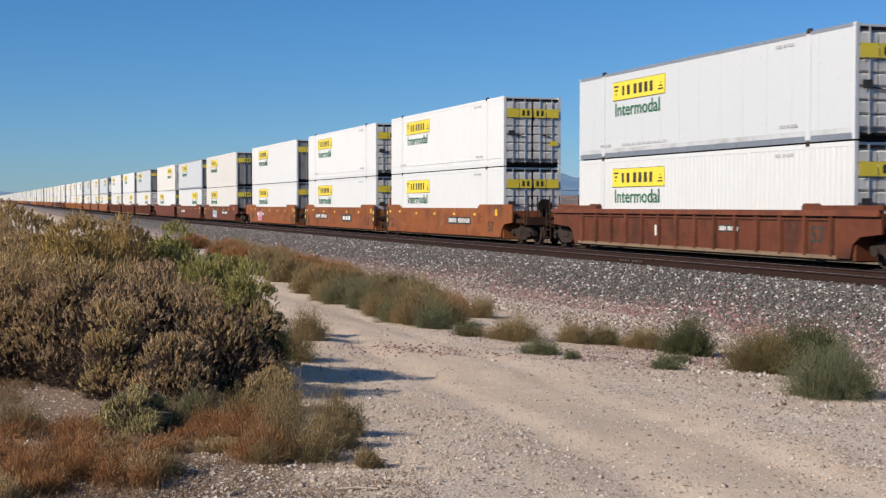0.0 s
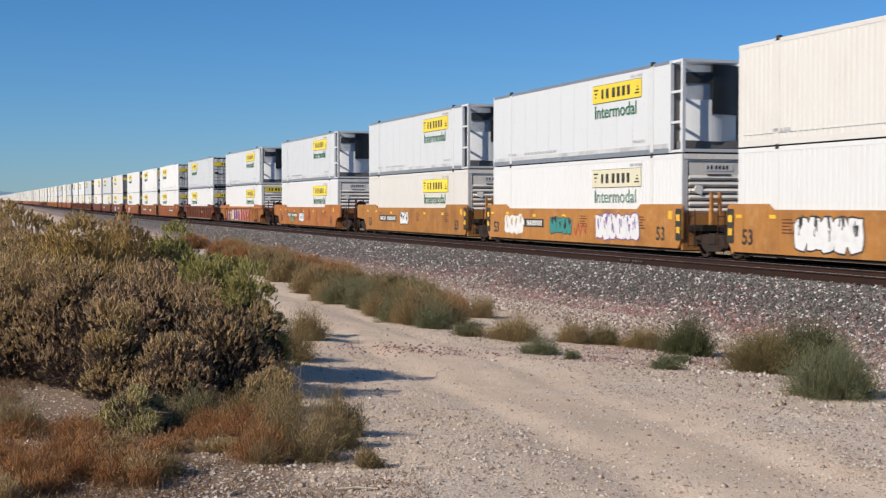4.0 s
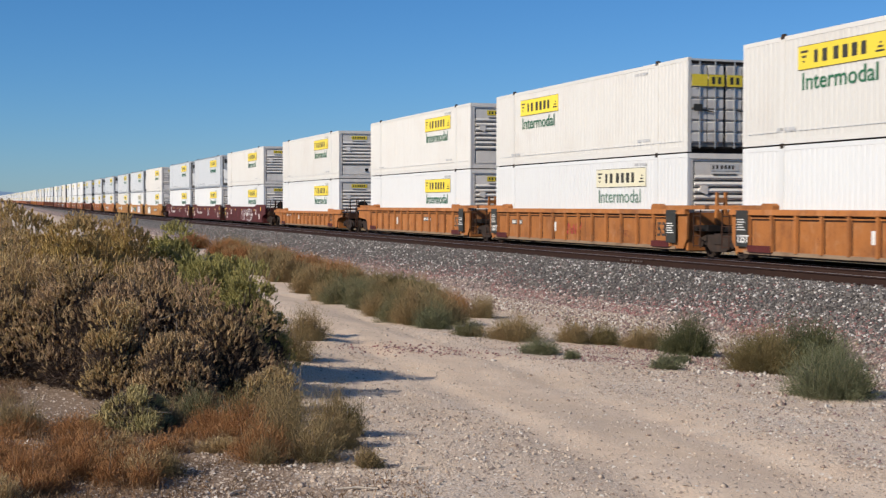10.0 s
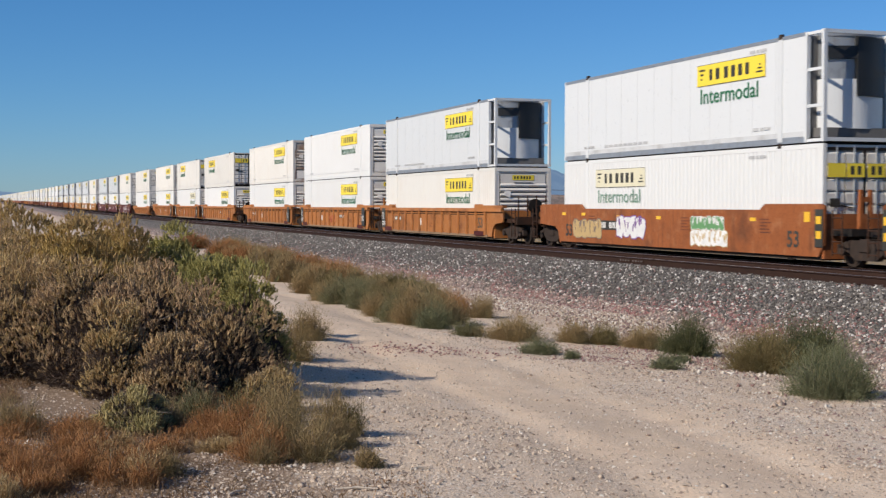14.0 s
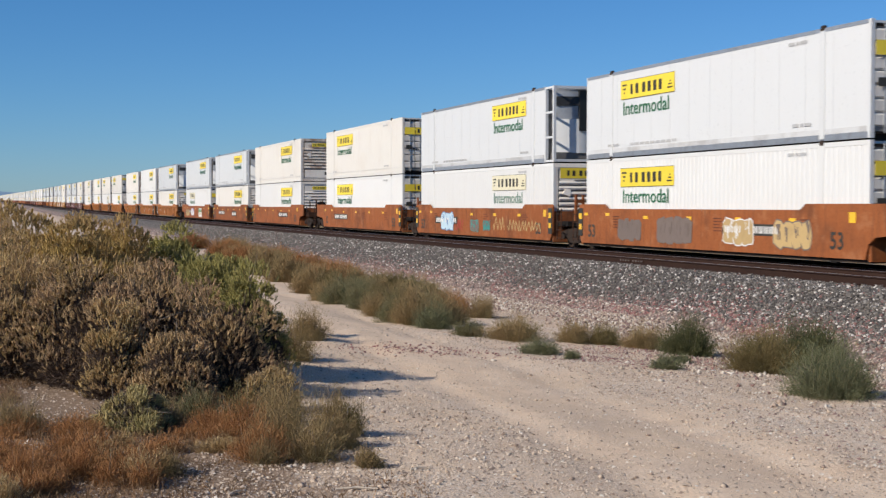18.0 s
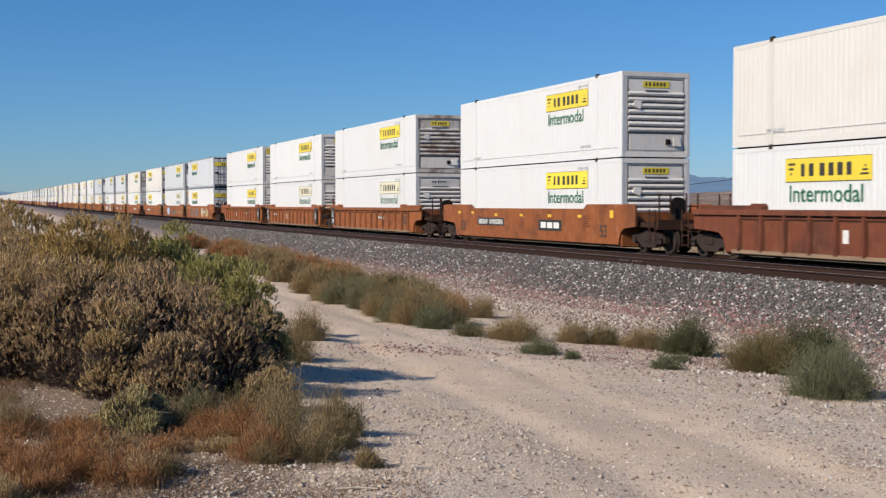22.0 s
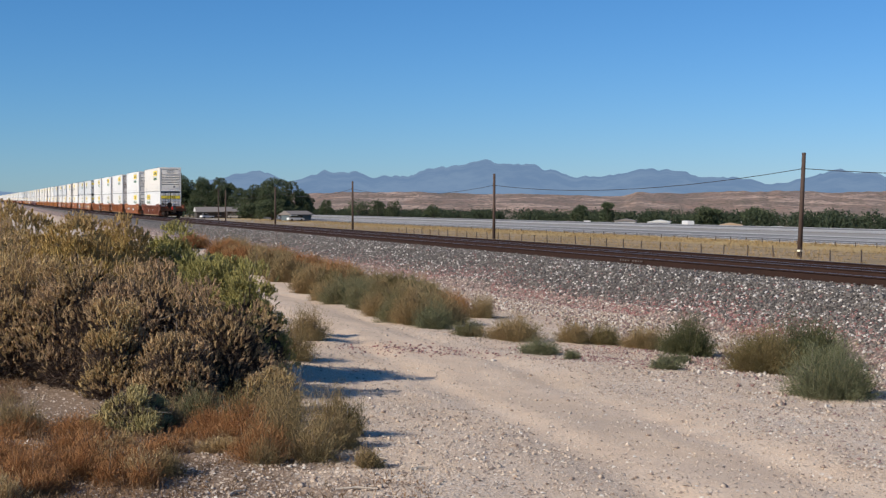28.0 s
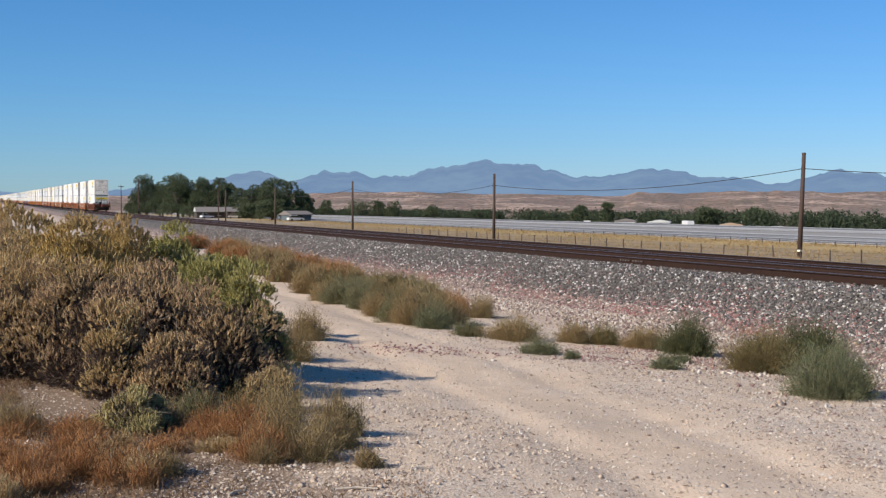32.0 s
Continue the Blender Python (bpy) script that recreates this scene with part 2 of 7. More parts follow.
M = {
    "dirt": ground_material(),
    "ballast_bed": bed_material(),
    "ballast": rocks("ballast_stone", [(0.38, (0.138, 0.124, 0.111)), (0.36, (0.070, 0.063, 0.058)), (0.04, (0.20, 0.105, 0.095)), (0.13, (0.25, 0.23, 0.21)), (0.09, (0.58, 0.54, 0.50))]),
    "maroon_stone": rocks("maroon_stone", [(0.42, (0.27, 0.115, 0.11)), (0.23, (0.16, 0.072, 0.07)), (0.27, (0.36, 0.235, 0.21)), (0.08, (0.55, 0.50, 0.45))]),
    "red_stone": rocks("red_stone", [(0.34, (0.38, 0.295, 0.235)), (0.20, (0.22, 0.135, 0.12)), (0.28, (0.45, 0.375, 0.30)), (0.18, (0.60, 0.54, 0.47))]),
    "pebble": rocks("pale_pebble", [(0.42, (0.52, 0.41, 0.315)), (0.24, (0.29, 0.215, 0.165)), (0.27, (0.60, 0.495, 0.40)), (0.07, (0.68, 0.61, 0.53))]),
    "rail": painted("rail_rust", (0.044, 0.024, 0.018), (0.024, 0.015, 0.013), 0.8, 0.2, 0.6, 3.0, gloss=0.12),
    "rail_top": painted("rail_polished", (0.30, 0.28, 0.27), (0.16, 0.12, 0.10), 0.35, 0.9, 0.3, 3.0, gloss=0.12),
    "tie": painted("tie_concrete", (0.20, 0.175, 0.155), (0.10, 0.085, 0.07), 0.9, amount=0.6, scale=3.0),
    "white": painted("container_white", (0.67, 0.67, 0.655), (0.55, 0.48, 0.40), 0.45, amount=0.10, scale=0.5, streak=0.16, relief=0.04, vary=0.05),
    "cream": painted("container_cream", (0.65, 0.628, 0.58), (0.48, 0.38, 0.29), 0.5, amount=0.14, scale=0.5, streak=0.22, relief=0.04, vary=0.05),
    "reefer": painted("reefer_white", (0.625, 0.635, 0.635), (0.52, 0.49, 0.46), 0.35, amount=0.05, scale=0.4, streak=0.14, relief=0.0, vary=0.04),
    "nose": painted("end_grey", (0.86, 0.80, 0.71), (0.52, 0.42, 0.33), 0.5, amount=0.30, scale=1.5, streak=0.35),
    "nose_rust": painted("end_rusted", (0.74, 0.68, 0.59), (0.25, 0.135, 0.075), 0.6, amount=0.9, scale=1.1, streak=0.8, reach=0.41),
    "door": painted("door_grey", (0.70, 0.665, 0.61), (0.38, 0.29, 0.22), 0.5, amount=0.4, scale=1.6, streak=0.4),
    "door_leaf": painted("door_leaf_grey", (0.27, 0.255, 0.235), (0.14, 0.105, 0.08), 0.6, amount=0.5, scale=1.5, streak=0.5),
    # dark grey of drawn shade lines, also of the cooling unit's plinth and backing
    "gap": painted("dark_panel_and_shade", (0.13, 0.125, 0.12), (0.07, 0.06, 0.05), 0.7, amount=0.4, scale=2.0),
    "galv": painted("galvanised_steel", (0.38, 0.40, 0.42), (0.20, 0.19, 0.18), 0.45, 0.6, 0.4, 4.0),
    "dark": painted("dark_steel", (0.018, 0.016, 0.015), (0.04, 0.026, 0.02), 0.7, 0.1, 0.6, 3.0, gloss=0.12),
    "iron": painted("truck_iron", (0.040, 0.030, 0.025), (0.075, 0.046, 0.033), 0.75, 0.1, 0.6, 4.0, gloss=0.12),
    "slot": painted("dark_strip", (0.055, 0.026, 0.016), (0.025, 0.017, 0.013), 0.85, amount=0.6, scale=2.0, relief=0.0, gloss=0.12),
    "dusty": painted("dusty_sill", (0.27, 0.185, 0.12), (0.14, 0.085, 0.055), 0.9, amount=0.6, scale=1.2, relief=0.0, gloss=0.12),
    "soot": painted("sooty_steel", (0.055, 0.027, 0.017), (0.020, 0.015, 0.012), 0.75, amount=0.8, scale=1.6, streak=0.6, gloss=0.12),
    "yellow": painted("sign_yellow", (0.84, 0.64, 0.05), (0.62, 0.44, 0.05), 0.45, amount=0.2, scale=2.0, relief=0.02),
    "yellow_pale": painted("sign_faded_yellow", (0.70, 0.645, 0.45), (0.66, 0.63, 0.55), 0.5, amount=0.5, scale=2.0, relief=0.02),
    "sign_black": painted("sign_black", (0.035, 0.032, 0.025), (0.09, 0.08, 0.05), 0.5, amount=0.3, scale=3.0, relief=0.0),
    "green": painted("letter_green", (0.018, 0.13, 0.055), (0.05, 0.17, 0.09), 0.5, amount=0.4, scale=3.0, relief=0.0),
    "green_pale": painted("letter_faded_green", (0.14, 0.25, 0.18), (0.35, 0.40, 0.34), 0.5, amount=0.6, scale=3.0, relief=0.0),
    "seam_grey": painted("seam_grey", (0.50, 0.51, 0.515), (0.60, 0.60, 0.60), 0.5, amount=0.8, scale=1.5, relief=0.0),
    "scuffed": painted("scuffed_white", (0.56, 0.565, 0.565), (0.36, 0.35, 0.34), 0.6, amount=0.8, scale=1.2, relief=0.0, reach=0.42),
    "grey_mark": painted("grey_marking", (0.42, 0.42, 0.42), (0.60, 0.58, 0.55), 0.6, amount=0.6, scale=6.0, relief=0.0),
    "white_mark": painted("white_marking", (0.72, 0.70, 0.66), (0.50, 0.40, 0.32), 0.6, amount=0.4, scale=5.0, relief=0.0),
    "reflector": painted("yellow_reflector", (0.85, 0.48, 0.03), (0.6, 0.33, 0.03), 0.3, amount=0.2, scale=3.0, relief=0.0),
    "marker_red": painted("marker_red", (0.65, 0.03, 0.015), None, 0.3, amount=0.1, relief=0.0),
    "fan_black": painted("fan_black", (0.012, 0.013, 0.014), (0.03, 0.03, 0.03), 0.5, amount=0.3, scale=3.0),
    "orange": painted("car_orange", (0.39, 0.145, 0.040), (0.14, 0.055, 0.025), 0.65, amount=0.65, scale=0.9, streak=0.75, vary=0.12, chalk=(0.46, 0.24, 0.12), gloss=0.25),
    "red_orange": painted("car_red_orange", (0.275, 0.086, 0.027), (0.09, 0.036, 0.019), 0.65, amount=0.7, scale=0.9, streak=0.8, vary=0.12, chalk=(0.38, 0.17, 0.08), gloss=0.25),
    "yellow_orange": painted("car_yellow_orange", (0.44, 0.195, 0.052), (0.2, 0.088, 0.034), 0.65, amount=0.6, scale=0.8, streak=0.65, vary=0.12, chalk=(0.52, 0.29, 0.12), gloss=0.25),
    "maroon": painted("car_maroon", (0.09, 0.018, 0.016), (0.045, 0.016, 0.013), 0.65, amount=0.6, scale=0.8, streak=0.65, vary=0.12, chalk=(0.13, 0.05, 0.043), gloss=0.25),
    "brown": painted("car_brown", (0.155, 0.046, 0.022), (0.055, 0.025, 0.017), 0.65, amount=0.75, scale=0.9, streak=0.9, vary=0.12, chalk=(0.21, 0.085, 0.045), gloss=0.25),
    "pole": painted("weathered_pole", (0.075, 0.046, 0.034), (0.04, 0.028, 0.022), 0.9, amount=0.6, scale=3.0, streak=0.6),
    "post": painted("fence_steel_post", (0.07, 0.055, 0.045), (0.14, 0.07, 0.04), 0.8, amount=0.6, scale=5.0),
    "wire": painted("black_cable", (0.025, 0.024, 0.024), None, 0.6, relief=0.0),
    "asphalt": highway_material(),
    "gravel": painted("median_gravel", (0.30, 0.285, 0.265), (0.24, 0.225, 0.21), 0.95, amount=0.5, scale=0.5, gloss=0.1),
    "line": painted("road_paint", (0.62, 0.61, 0.58), (0.40, 0.39, 0.37), 0.7, amount=0.4, scale=1.0, relief=0.0),
    "wood": painted("dead_branch", (0.20, 0.165, 0.135), (0.10, 0.08, 0.065), 0.9, amount=0.6, scale=12.0),
    # much darker than the branches, to stand in for shade inside the shrubs
    "wood_dark": painted("shade_dark_twig", (0.082, 0.053, 0.037), (0.04, 0.028, 0.02), 0.95, amount=0.6, scale=10.0, relief=0.0),
    "stick_wood": painted("bleached_wood", (0.55, 0.47, 0.38), (0.30, 0.24, 0.19), 0.9, amount=0.5, scale=14.0),
    "bark": painted("tree_bark", (0.14, 0.105, 0.08), (0.07, 0.05, 0.04), 0.95, amount=0.6, scale=3.0),
    "tan": painted("tan_wall", (0.40, 0.29, 0.19), (0.30, 0.19, 0.11), 0.9, amount=0.4, scale=0.8),
    "stucco": painted("house_wall", (0.36, 0.33, 0.29), (0.40, 0.36, 0.31), 0.9, amount=0.3, scale=0.8),
    # wall colour darkened to carry the porch shade on the side in view
    "house_shaded": painted("house_shaded_wall", (0.065, 0.055, 0.048), (0.13, 0.11, 0.095), 0.9, amount=0.4, scale=0.8),
    "house_blue": painted("house_blue_wall", (0.10, 0.13, 0.145), (0.07, 0.08, 0.085), 0.9, amount=0.4, scale=0.8),
    "shingle": painted("house_roof", (0.19, 0.17, 0.155), (0.17, 0.14, 0.12), 0.9, amount=0.5, scale=1.5),
    "saltbush": foliage("saltbush_leaf", (0.51, 0.365, 0.165), (0.49, 0.335, 0.185), (0.62, 0.455, 0.26)),
    "saltbush_straw": foliage("saltbush_straw_leaf", (0.50, 0.41, 0.19), (0.42, 0.36, 0.16), (0.62, 0.49, 0.27)),
    # saltbush leaf made darker and browner for the shaded front bushes
    "saltbush_brown_shade": foliage("saltbush_brown_shade_leaf", (0.44, 0.305, 0.155), (0.43, 0.29, 0.17), (0.58, 0.405, 0.235)),
    "saltbush_gold": foliage("saltbush_gold_leaf", (0.48, 0.33, 0.11), (0.44, 0.30, 0.135), (0.56, 0.385, 0.17)),
    "saltbush_green": foliage("saltbush_green_leaf", (0.41, 0.36, 0.12), (0.36, 0.32, 0.115), (0.46, 0.38, 0.175)),
    "tumble_green": foliage("tumbleweed_green", (0.165, 0.165, 0.085), (0.205, 0.18, 0.095), (0.30, 0.225, 0.12)),
    "tumble_blue": foliage("tumbleweed_blue", (0.175, 0.185, 0.105), (0.15, 0.16, 0.085), (0.26, 0.22, 0.125)),
    "tumble_dark": foliage("tumbleweed_dark", (0.10, 0.105, 0.048), (0.085, 0.098, 0.045), (0.17, 0.14, 0.07)),
    "tumble_olive": foliage("tumbleweed_olive", (0.20, 0.155, 0.07), (0.155, 0.135, 0.06), (0.27, 0.195, 0.095)),
    "tumble_straw": foliage("tumbleweed_straw", (0.48, 0.34, 0.17), (0.40, 0.265, 0.12), (0.55, 0.42, 0.25)),
    "tumble_rust": foliage("tumbleweed_rust", (0.39, 0.185, 0.075), (0.27, 0.145, 0.065), (0.44, 0.245, 0.11)),
    "tumble_mixed": foliage("tumbleweed_mixed", (0.32, 0.225, 0.11), (0.25, 0.20, 0.10), (0.40, 0.275, 0.14)),
    "straw": foliage("straw_grass", (0.42, 0.295, 0.145), (0.36, 0.26, 0.135), (0.48, 0.33, 0.15)),
    "litter": foliage("plant_litter", (0.24, 0.14, 0.075), (0.17, 0.115, 0.07), (0.32, 0.21, 0.12)),
    "tree_leaf": foliage("tree_leaf", (0.085, 0.115, 0.06), (0.11, 0.13, 0.07), (0.15, 0.155, 0.085)),
    "belt_leaf": foliage("far_leaf", (0.062, 0.082, 0.045), (0.05, 0.07, 0.042), (0.095, 0.10, 0.06)),
}


# ---- mesh helpers ----
class Shape:
    """Vertices and faces gathered piece by piece."""

    def __init__(self):
        self.v, self.f = [], []

    def add(self, verts, faces):
        n = len(self.v)
        self.v += [tuple(p) for p in verts]
        self.f += [tuple(n + i for i in f) for f in faces]
        return self

    def box(self, x0, x1, y0, y1, z0, z1, inset=0.0):
        """A box; inset narrows its top."""
        i = inset
        return self.add([(x0, y0, z0), (x1, y0, z0), (x1, y1, z0), (x0, y1, z0), (x0 + i, y0 + i, z1), (x1 - i, y0 + i, z1), (x1 - i, y1 - i, z1), (x0 + i, y1 - i, z1)],
                        [(0, 3, 2, 1), (4, 5, 6, 7), (0, 1, 5, 4), (1, 2, 6, 5), (2, 3, 7, 6), (3, 0, 4, 7)])

    def prism(self, outline, axis, a, b):
        """An outline (two coordinates a point) drawn out along x, y or z from a to b."""
        put = {"x": lambda p, h: (h, p[0], p[1]), "y": lambda p, h: (p[0], h, p[1]), "z": lambda p, h: (p[0], p[1], h)}[axis]
        n = len(outline)
        verts = [put(p, a) for p in outline] + [put(p, b) for p in outline]
        faces = [tuple(range(n))[::-1], tuple(range(n, 2 * n))] + [(i, (i + 1) % n, n + (i + 1) % n, n + i) for i in range(n)]
        return self.add(verts, faces)

    def rod(self, p, q, r0, r1=None, sides=6):
        p, q = Vector(p), Vector(q)
        r1 = r0 if r1 is None else r1
        turn = (q - p).to_track_quat("Z", "Y").to_matrix()
        ring = [Vector((math.cos(2 * math.pi * k / sides), math.sin(2 * math.pi * k / sides), 0)) for k in range(sides)]
        verts = [p + turn @ (c * r0) for c in ring] + [q + turn @ (c * r1) for c in ring]
        return self.add(verts, [tuple(range(sides))[::-1], tuple(range(sides, 2 * sides))] + [(k, (k + 1) % sides, sides + (k + 1) % sides, sides + k) for k in range(sides)])

    def mesh(self, name, material, smooth=False):
        me = bpy.data.meshes.new(name)
        me.from_pydata(self.v, [], self.f)
        me.materials.append(M[material] if isinstance(material, str) else material)
        b = bmesh.new()
        b.from_mesh(me)
        if len(b.faces) < 4000:
            bmesh.ops.recalc_face_normals(b, faces=b.faces)
        b.to_mesh(me)
        b.free()
        if smooth:
            me.polygons.foreach_set("use_smooth", [True] * len(me.polygons))
        return me


def array_mesh(name, verts, faces, material):
    """A mesh from numpy arrays: verts (n, 3), faces (m, 3) or (m, 4)."""
    me = bpy.data.meshes.new(name)
    k = faces.shape[1]
    me.vertices.add(len(verts))
    me.vertices.foreach_set("co", np.ascontiguousarray(verts, dtype=np.float32).ravel())
    me.loops.add(faces.size)
    me.loops.foreach_set("vertex_index", np.ascontiguousarray(faces, dtype=np.int32).ravel())
    me.polygons.add(len(faces))
    me.polygons.foreach_set("loop_start", np.arange(0, faces.size, k, dtype=np.int32))
    me.update(calc_edges=True)
    me.validate()
    me.materials.append(M[material])
    return me


def part(name, shape, material, parent, label="", at=None, smooth=False):
    """One mesh object under a thing or a part. shape: a Shape or a mesh made before."""
    me = shape.mesh(name, material, smooth) if isinstance(shape, Shape) else shape
    ob = new(name, me)
    ob.parent = parent
    if at is not None:
        ob.matrix_basis = at
    if label:
        ob["label"] = label
    if name in ("sign_lettering", "number_lettering", "small_print", "marking", "logo_bars"):
        ob["kind"] = "stuff"
    return ob


def thing(name, label, category, group="", at=None, kind=""):
    ob = new(name)
    ob.empty_display_size = 0.2
    if at is not None:
        ob.matrix_basis = at
    return tagged(ob, label, category, group, kind)


def setting(name, shape, material, label="", category="", smooth=False):
    me = shape.mesh(name, material, smooth) if isinstance(shape, Shape) else shape
    return tagged(new(name, me), label, category, kind="structure")


def letters(text, height, material, weight=0.0):
    """Raised letters, x to the right, y up, from the lower left corner; height is that of a capital."""
    curve = bpy.data.curves.new("letters", "FONT")
    curve.body, curve.size, curve.extrude, curve.offset = text, height / 0.69, 0.002, weight
    curve.resolution_u = 3
    ob = new("letters", curve)
    me = bpy.data.meshes.new_from_object(ob.evaluated_get(bpy.context.evaluated_depsgraph_get()))
    bpy.data.objects.remove(ob)
    me.materials.clear()
    me.materials.append(M[material])
    return me


def step(a, b, x):
    t = np.clip((x - a) / (b - a), 0, 1)
    return t * t * (3 - 2 * t)


# ---- lie of the land ----
def rise(y):
    """The line climbs slowly in the distance."""
    return np.maximum(0.0052 * (np.sqrt((y - 150) ** 2 + 100 ** 2) + (y - 150)) / 2 - 0.078, 0)


def land(x, y):
    z = 0.05 - 0.06 * np.clip(x, 0, 15) + 0.05 * step(15, 22, x) - 1.5 * step(26, 34, x) - 2.0 * step(146, 175, x)
    return z + rise(y) * (1 - step(30, 60, x))


def bend(y):
    """How far the line has turned aside at y."""
    return -0.8 * rise(y)


TRACK_X, TRACK_Z = 21.715, EYE - 1.57
SIDE_X, SIDE_Z = 17.44, EYE - 1.41


# ---- the ground and the line ----
def lines(*spans):
    out = []
    for a, b, n in spans:
        out += list(np.linspace(a, b, n, endpoint=False))
    return np.array(out)


def sheet(xs, ys, height):
    gx, gy = np.meshgrid(xs, ys)
    verts = np.stack([gx.ravel(), gy.ravel(), height(gx, gy).ravel()], 1)
    w = len(xs)
    i = (np.arange(len(ys) - 1)[:, None] * w + np.arange(w - 1)[None]).ravel()
    return verts, np.stack([i, i + 1, i + w + 1, i + w], 1)


def wrinkle(x, y, cell, seed):
    """Smooth value noise on arrays."""
    rng = np.random.RandomState(seed)
    table = rng.rand(256, 256)
    u, v = x / cell, y / cell
    iu, iv = np.floor(u).astype(int), np.floor(v).astype(int)
    fu, fv = u - iu, v - iv
    fu, fv = fu * fu * (3 - 2 * fu), fv * fv * (3 - 2 * fv)
    get = lambda a, b: table[a % 256, b % 256]
    return (get(iu, iv) * (1 - fu) + get(iu + 1, iv) * fu) * (1 - fv) + (get(iu, iv + 1) * (1 - fu) + get(iu + 1, iv + 1) * fu) * fv - 0.5


def trail(y):
    """The middle of the dirt trail at y."""
    return 4.9 + 0.045 * (y - 14) + 0.55 * np.sin(y / 11.0) - 0.9 * step(24, 60, y)


def rough_land(x, y):
    z = land(x, y)
    near = (1 - step(60, 120, y)) * (1 - step(14, 18, x)) * step(-40, -8, x)
    z = z + near * (0.10 * wrinkle(x, y, 2.6, 1) + 0.045 * wrinkle(x, y, 0.8, 2) + 0.018 * wrinkle(x, y, 0.27, 3))
    off = x - trail(y)
    rut = np.exp(-((off - 0.75) / 0.22) ** 2) + np.exp(-((off + 0.75) / 0.22) ** 2)
    return z - 0.035 * near * rut


gxs = lines((-4500, -200, 12), (-200, -20, 14), (-20, -4, 24), (-4, 15, 130), (15, 60, 24), (60, 300, 30), (300, 4600, 14))
gys = lines((-4500, -200, 10), (-200, 3, 14), (3, 14, 95), (14, 30, 100), (30, 70, 90), (70, 200, 50), (200, 900, 30), (900, 4700, 14))
gv, gf = sheet(gxs, gys, rough_land)
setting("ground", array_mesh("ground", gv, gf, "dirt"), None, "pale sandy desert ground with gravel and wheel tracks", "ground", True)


def along(name, outline, x, z, material, label, category, ys=None):
    """An outline drawn out along the line."""
    ys = ys if ys is not None else lines((-700, 0, 12), (0, 600, 60), (600, 2400, 46))
    n = len(outline)
    verts, faces = [], []
    for y in ys:
        verts += [(x + bend(y) + px, y, z + rise(y) + pz) for px, pz in outline]
    for k in range(len(ys) - 1):
        faces += [(k * n + i, k * n + (i + 1) % n, (k + 1) * n + (i + 1) % n, (k + 1) * n + i) for i in range(n)]
    return setting(name, Shape().add(verts, faces), material, label, category)


along("ballast", [(-4.2, -0.86), (-3.9, -0.62), (-2.35, 0.0), (1.6, 0.0), (2.3, -0.15), (6.0, -0.17), (8.2, -0.90), (8.2, -1.8), (-4.2, -1.8)],
      SIDE_X, SIDE_Z - 0.205, "ballast_bed", "bed of crushed grey stone under the two tracks", "ballast")
RAIL = [(-0.07, -0.18), (0.07, -0.18), (0.07, -0.165), (0.012, -0.14), (0.012, -0.045), (0.036, -0.03), (0.036, -0.004), (-0.036, -0.004), (-0.036, -0.03), (-0.012, -0.045), (-0.012, -0.14), (-0.07, -0.165)]
CROWN = [(-0.030, -0.006), (0.030, -0.006), (0.027, 0.0), (-0.027, 0.0)]
for cx, cz in ((SIDE_X, SIDE_Z), (TRACK_X, TRACK_Z)):
    for side in (-0.752, 0.752):
        along("rail", RAIL, cx + side, cz, "rail", "rusty brown steel rail on crushed stone", "rail")
        along("rail_crown", CROWN, cx + side, cz, "rail_top", "worn shiny running surface of a rail", "rail")
ties = Shape()
for cx, cz in ((SIDE_X, SIDE_Z), (TRACK_X, TRACK_Z)):
    for k in range(420):
        y = 4 + 0.61 * k
        ties.box(cx + bend(y) - 1.3, cx + bend(y) + 1.3, y - 0.12, y + 0.12, cz + rise(y) - 0.40, cz + rise(y) - 0.188, 0.015)
tagged(new("ties", ties.mesh("ties", "tie")), "concrete railway ties sunk in ballast", "tie", kind="stuff")
# joint bars bolted to the nearest rail
for jy in (32.2, 32.95):
    bar = thing("joint_bar", "rusty bolted joint bar on the rail", "joint bar", "joint bars on the near rail", pose(SIDE_X - 0.752 - 0.03, jy, SIDE_Z + float(rise(jy)) - 0.09))
    part("plate", Shape().box(-0.02, 0.0, -0.33, 0.33, -0.05, 0.05, 0.008), "rail", bar)
    for k in range(4):
        part("bolt", Shape().rod((-0.045, -0.24 + 0.16 * k, 0), (-0.018, -0.24 + 0.16 * k, 0), 0.02), "tie", bar)


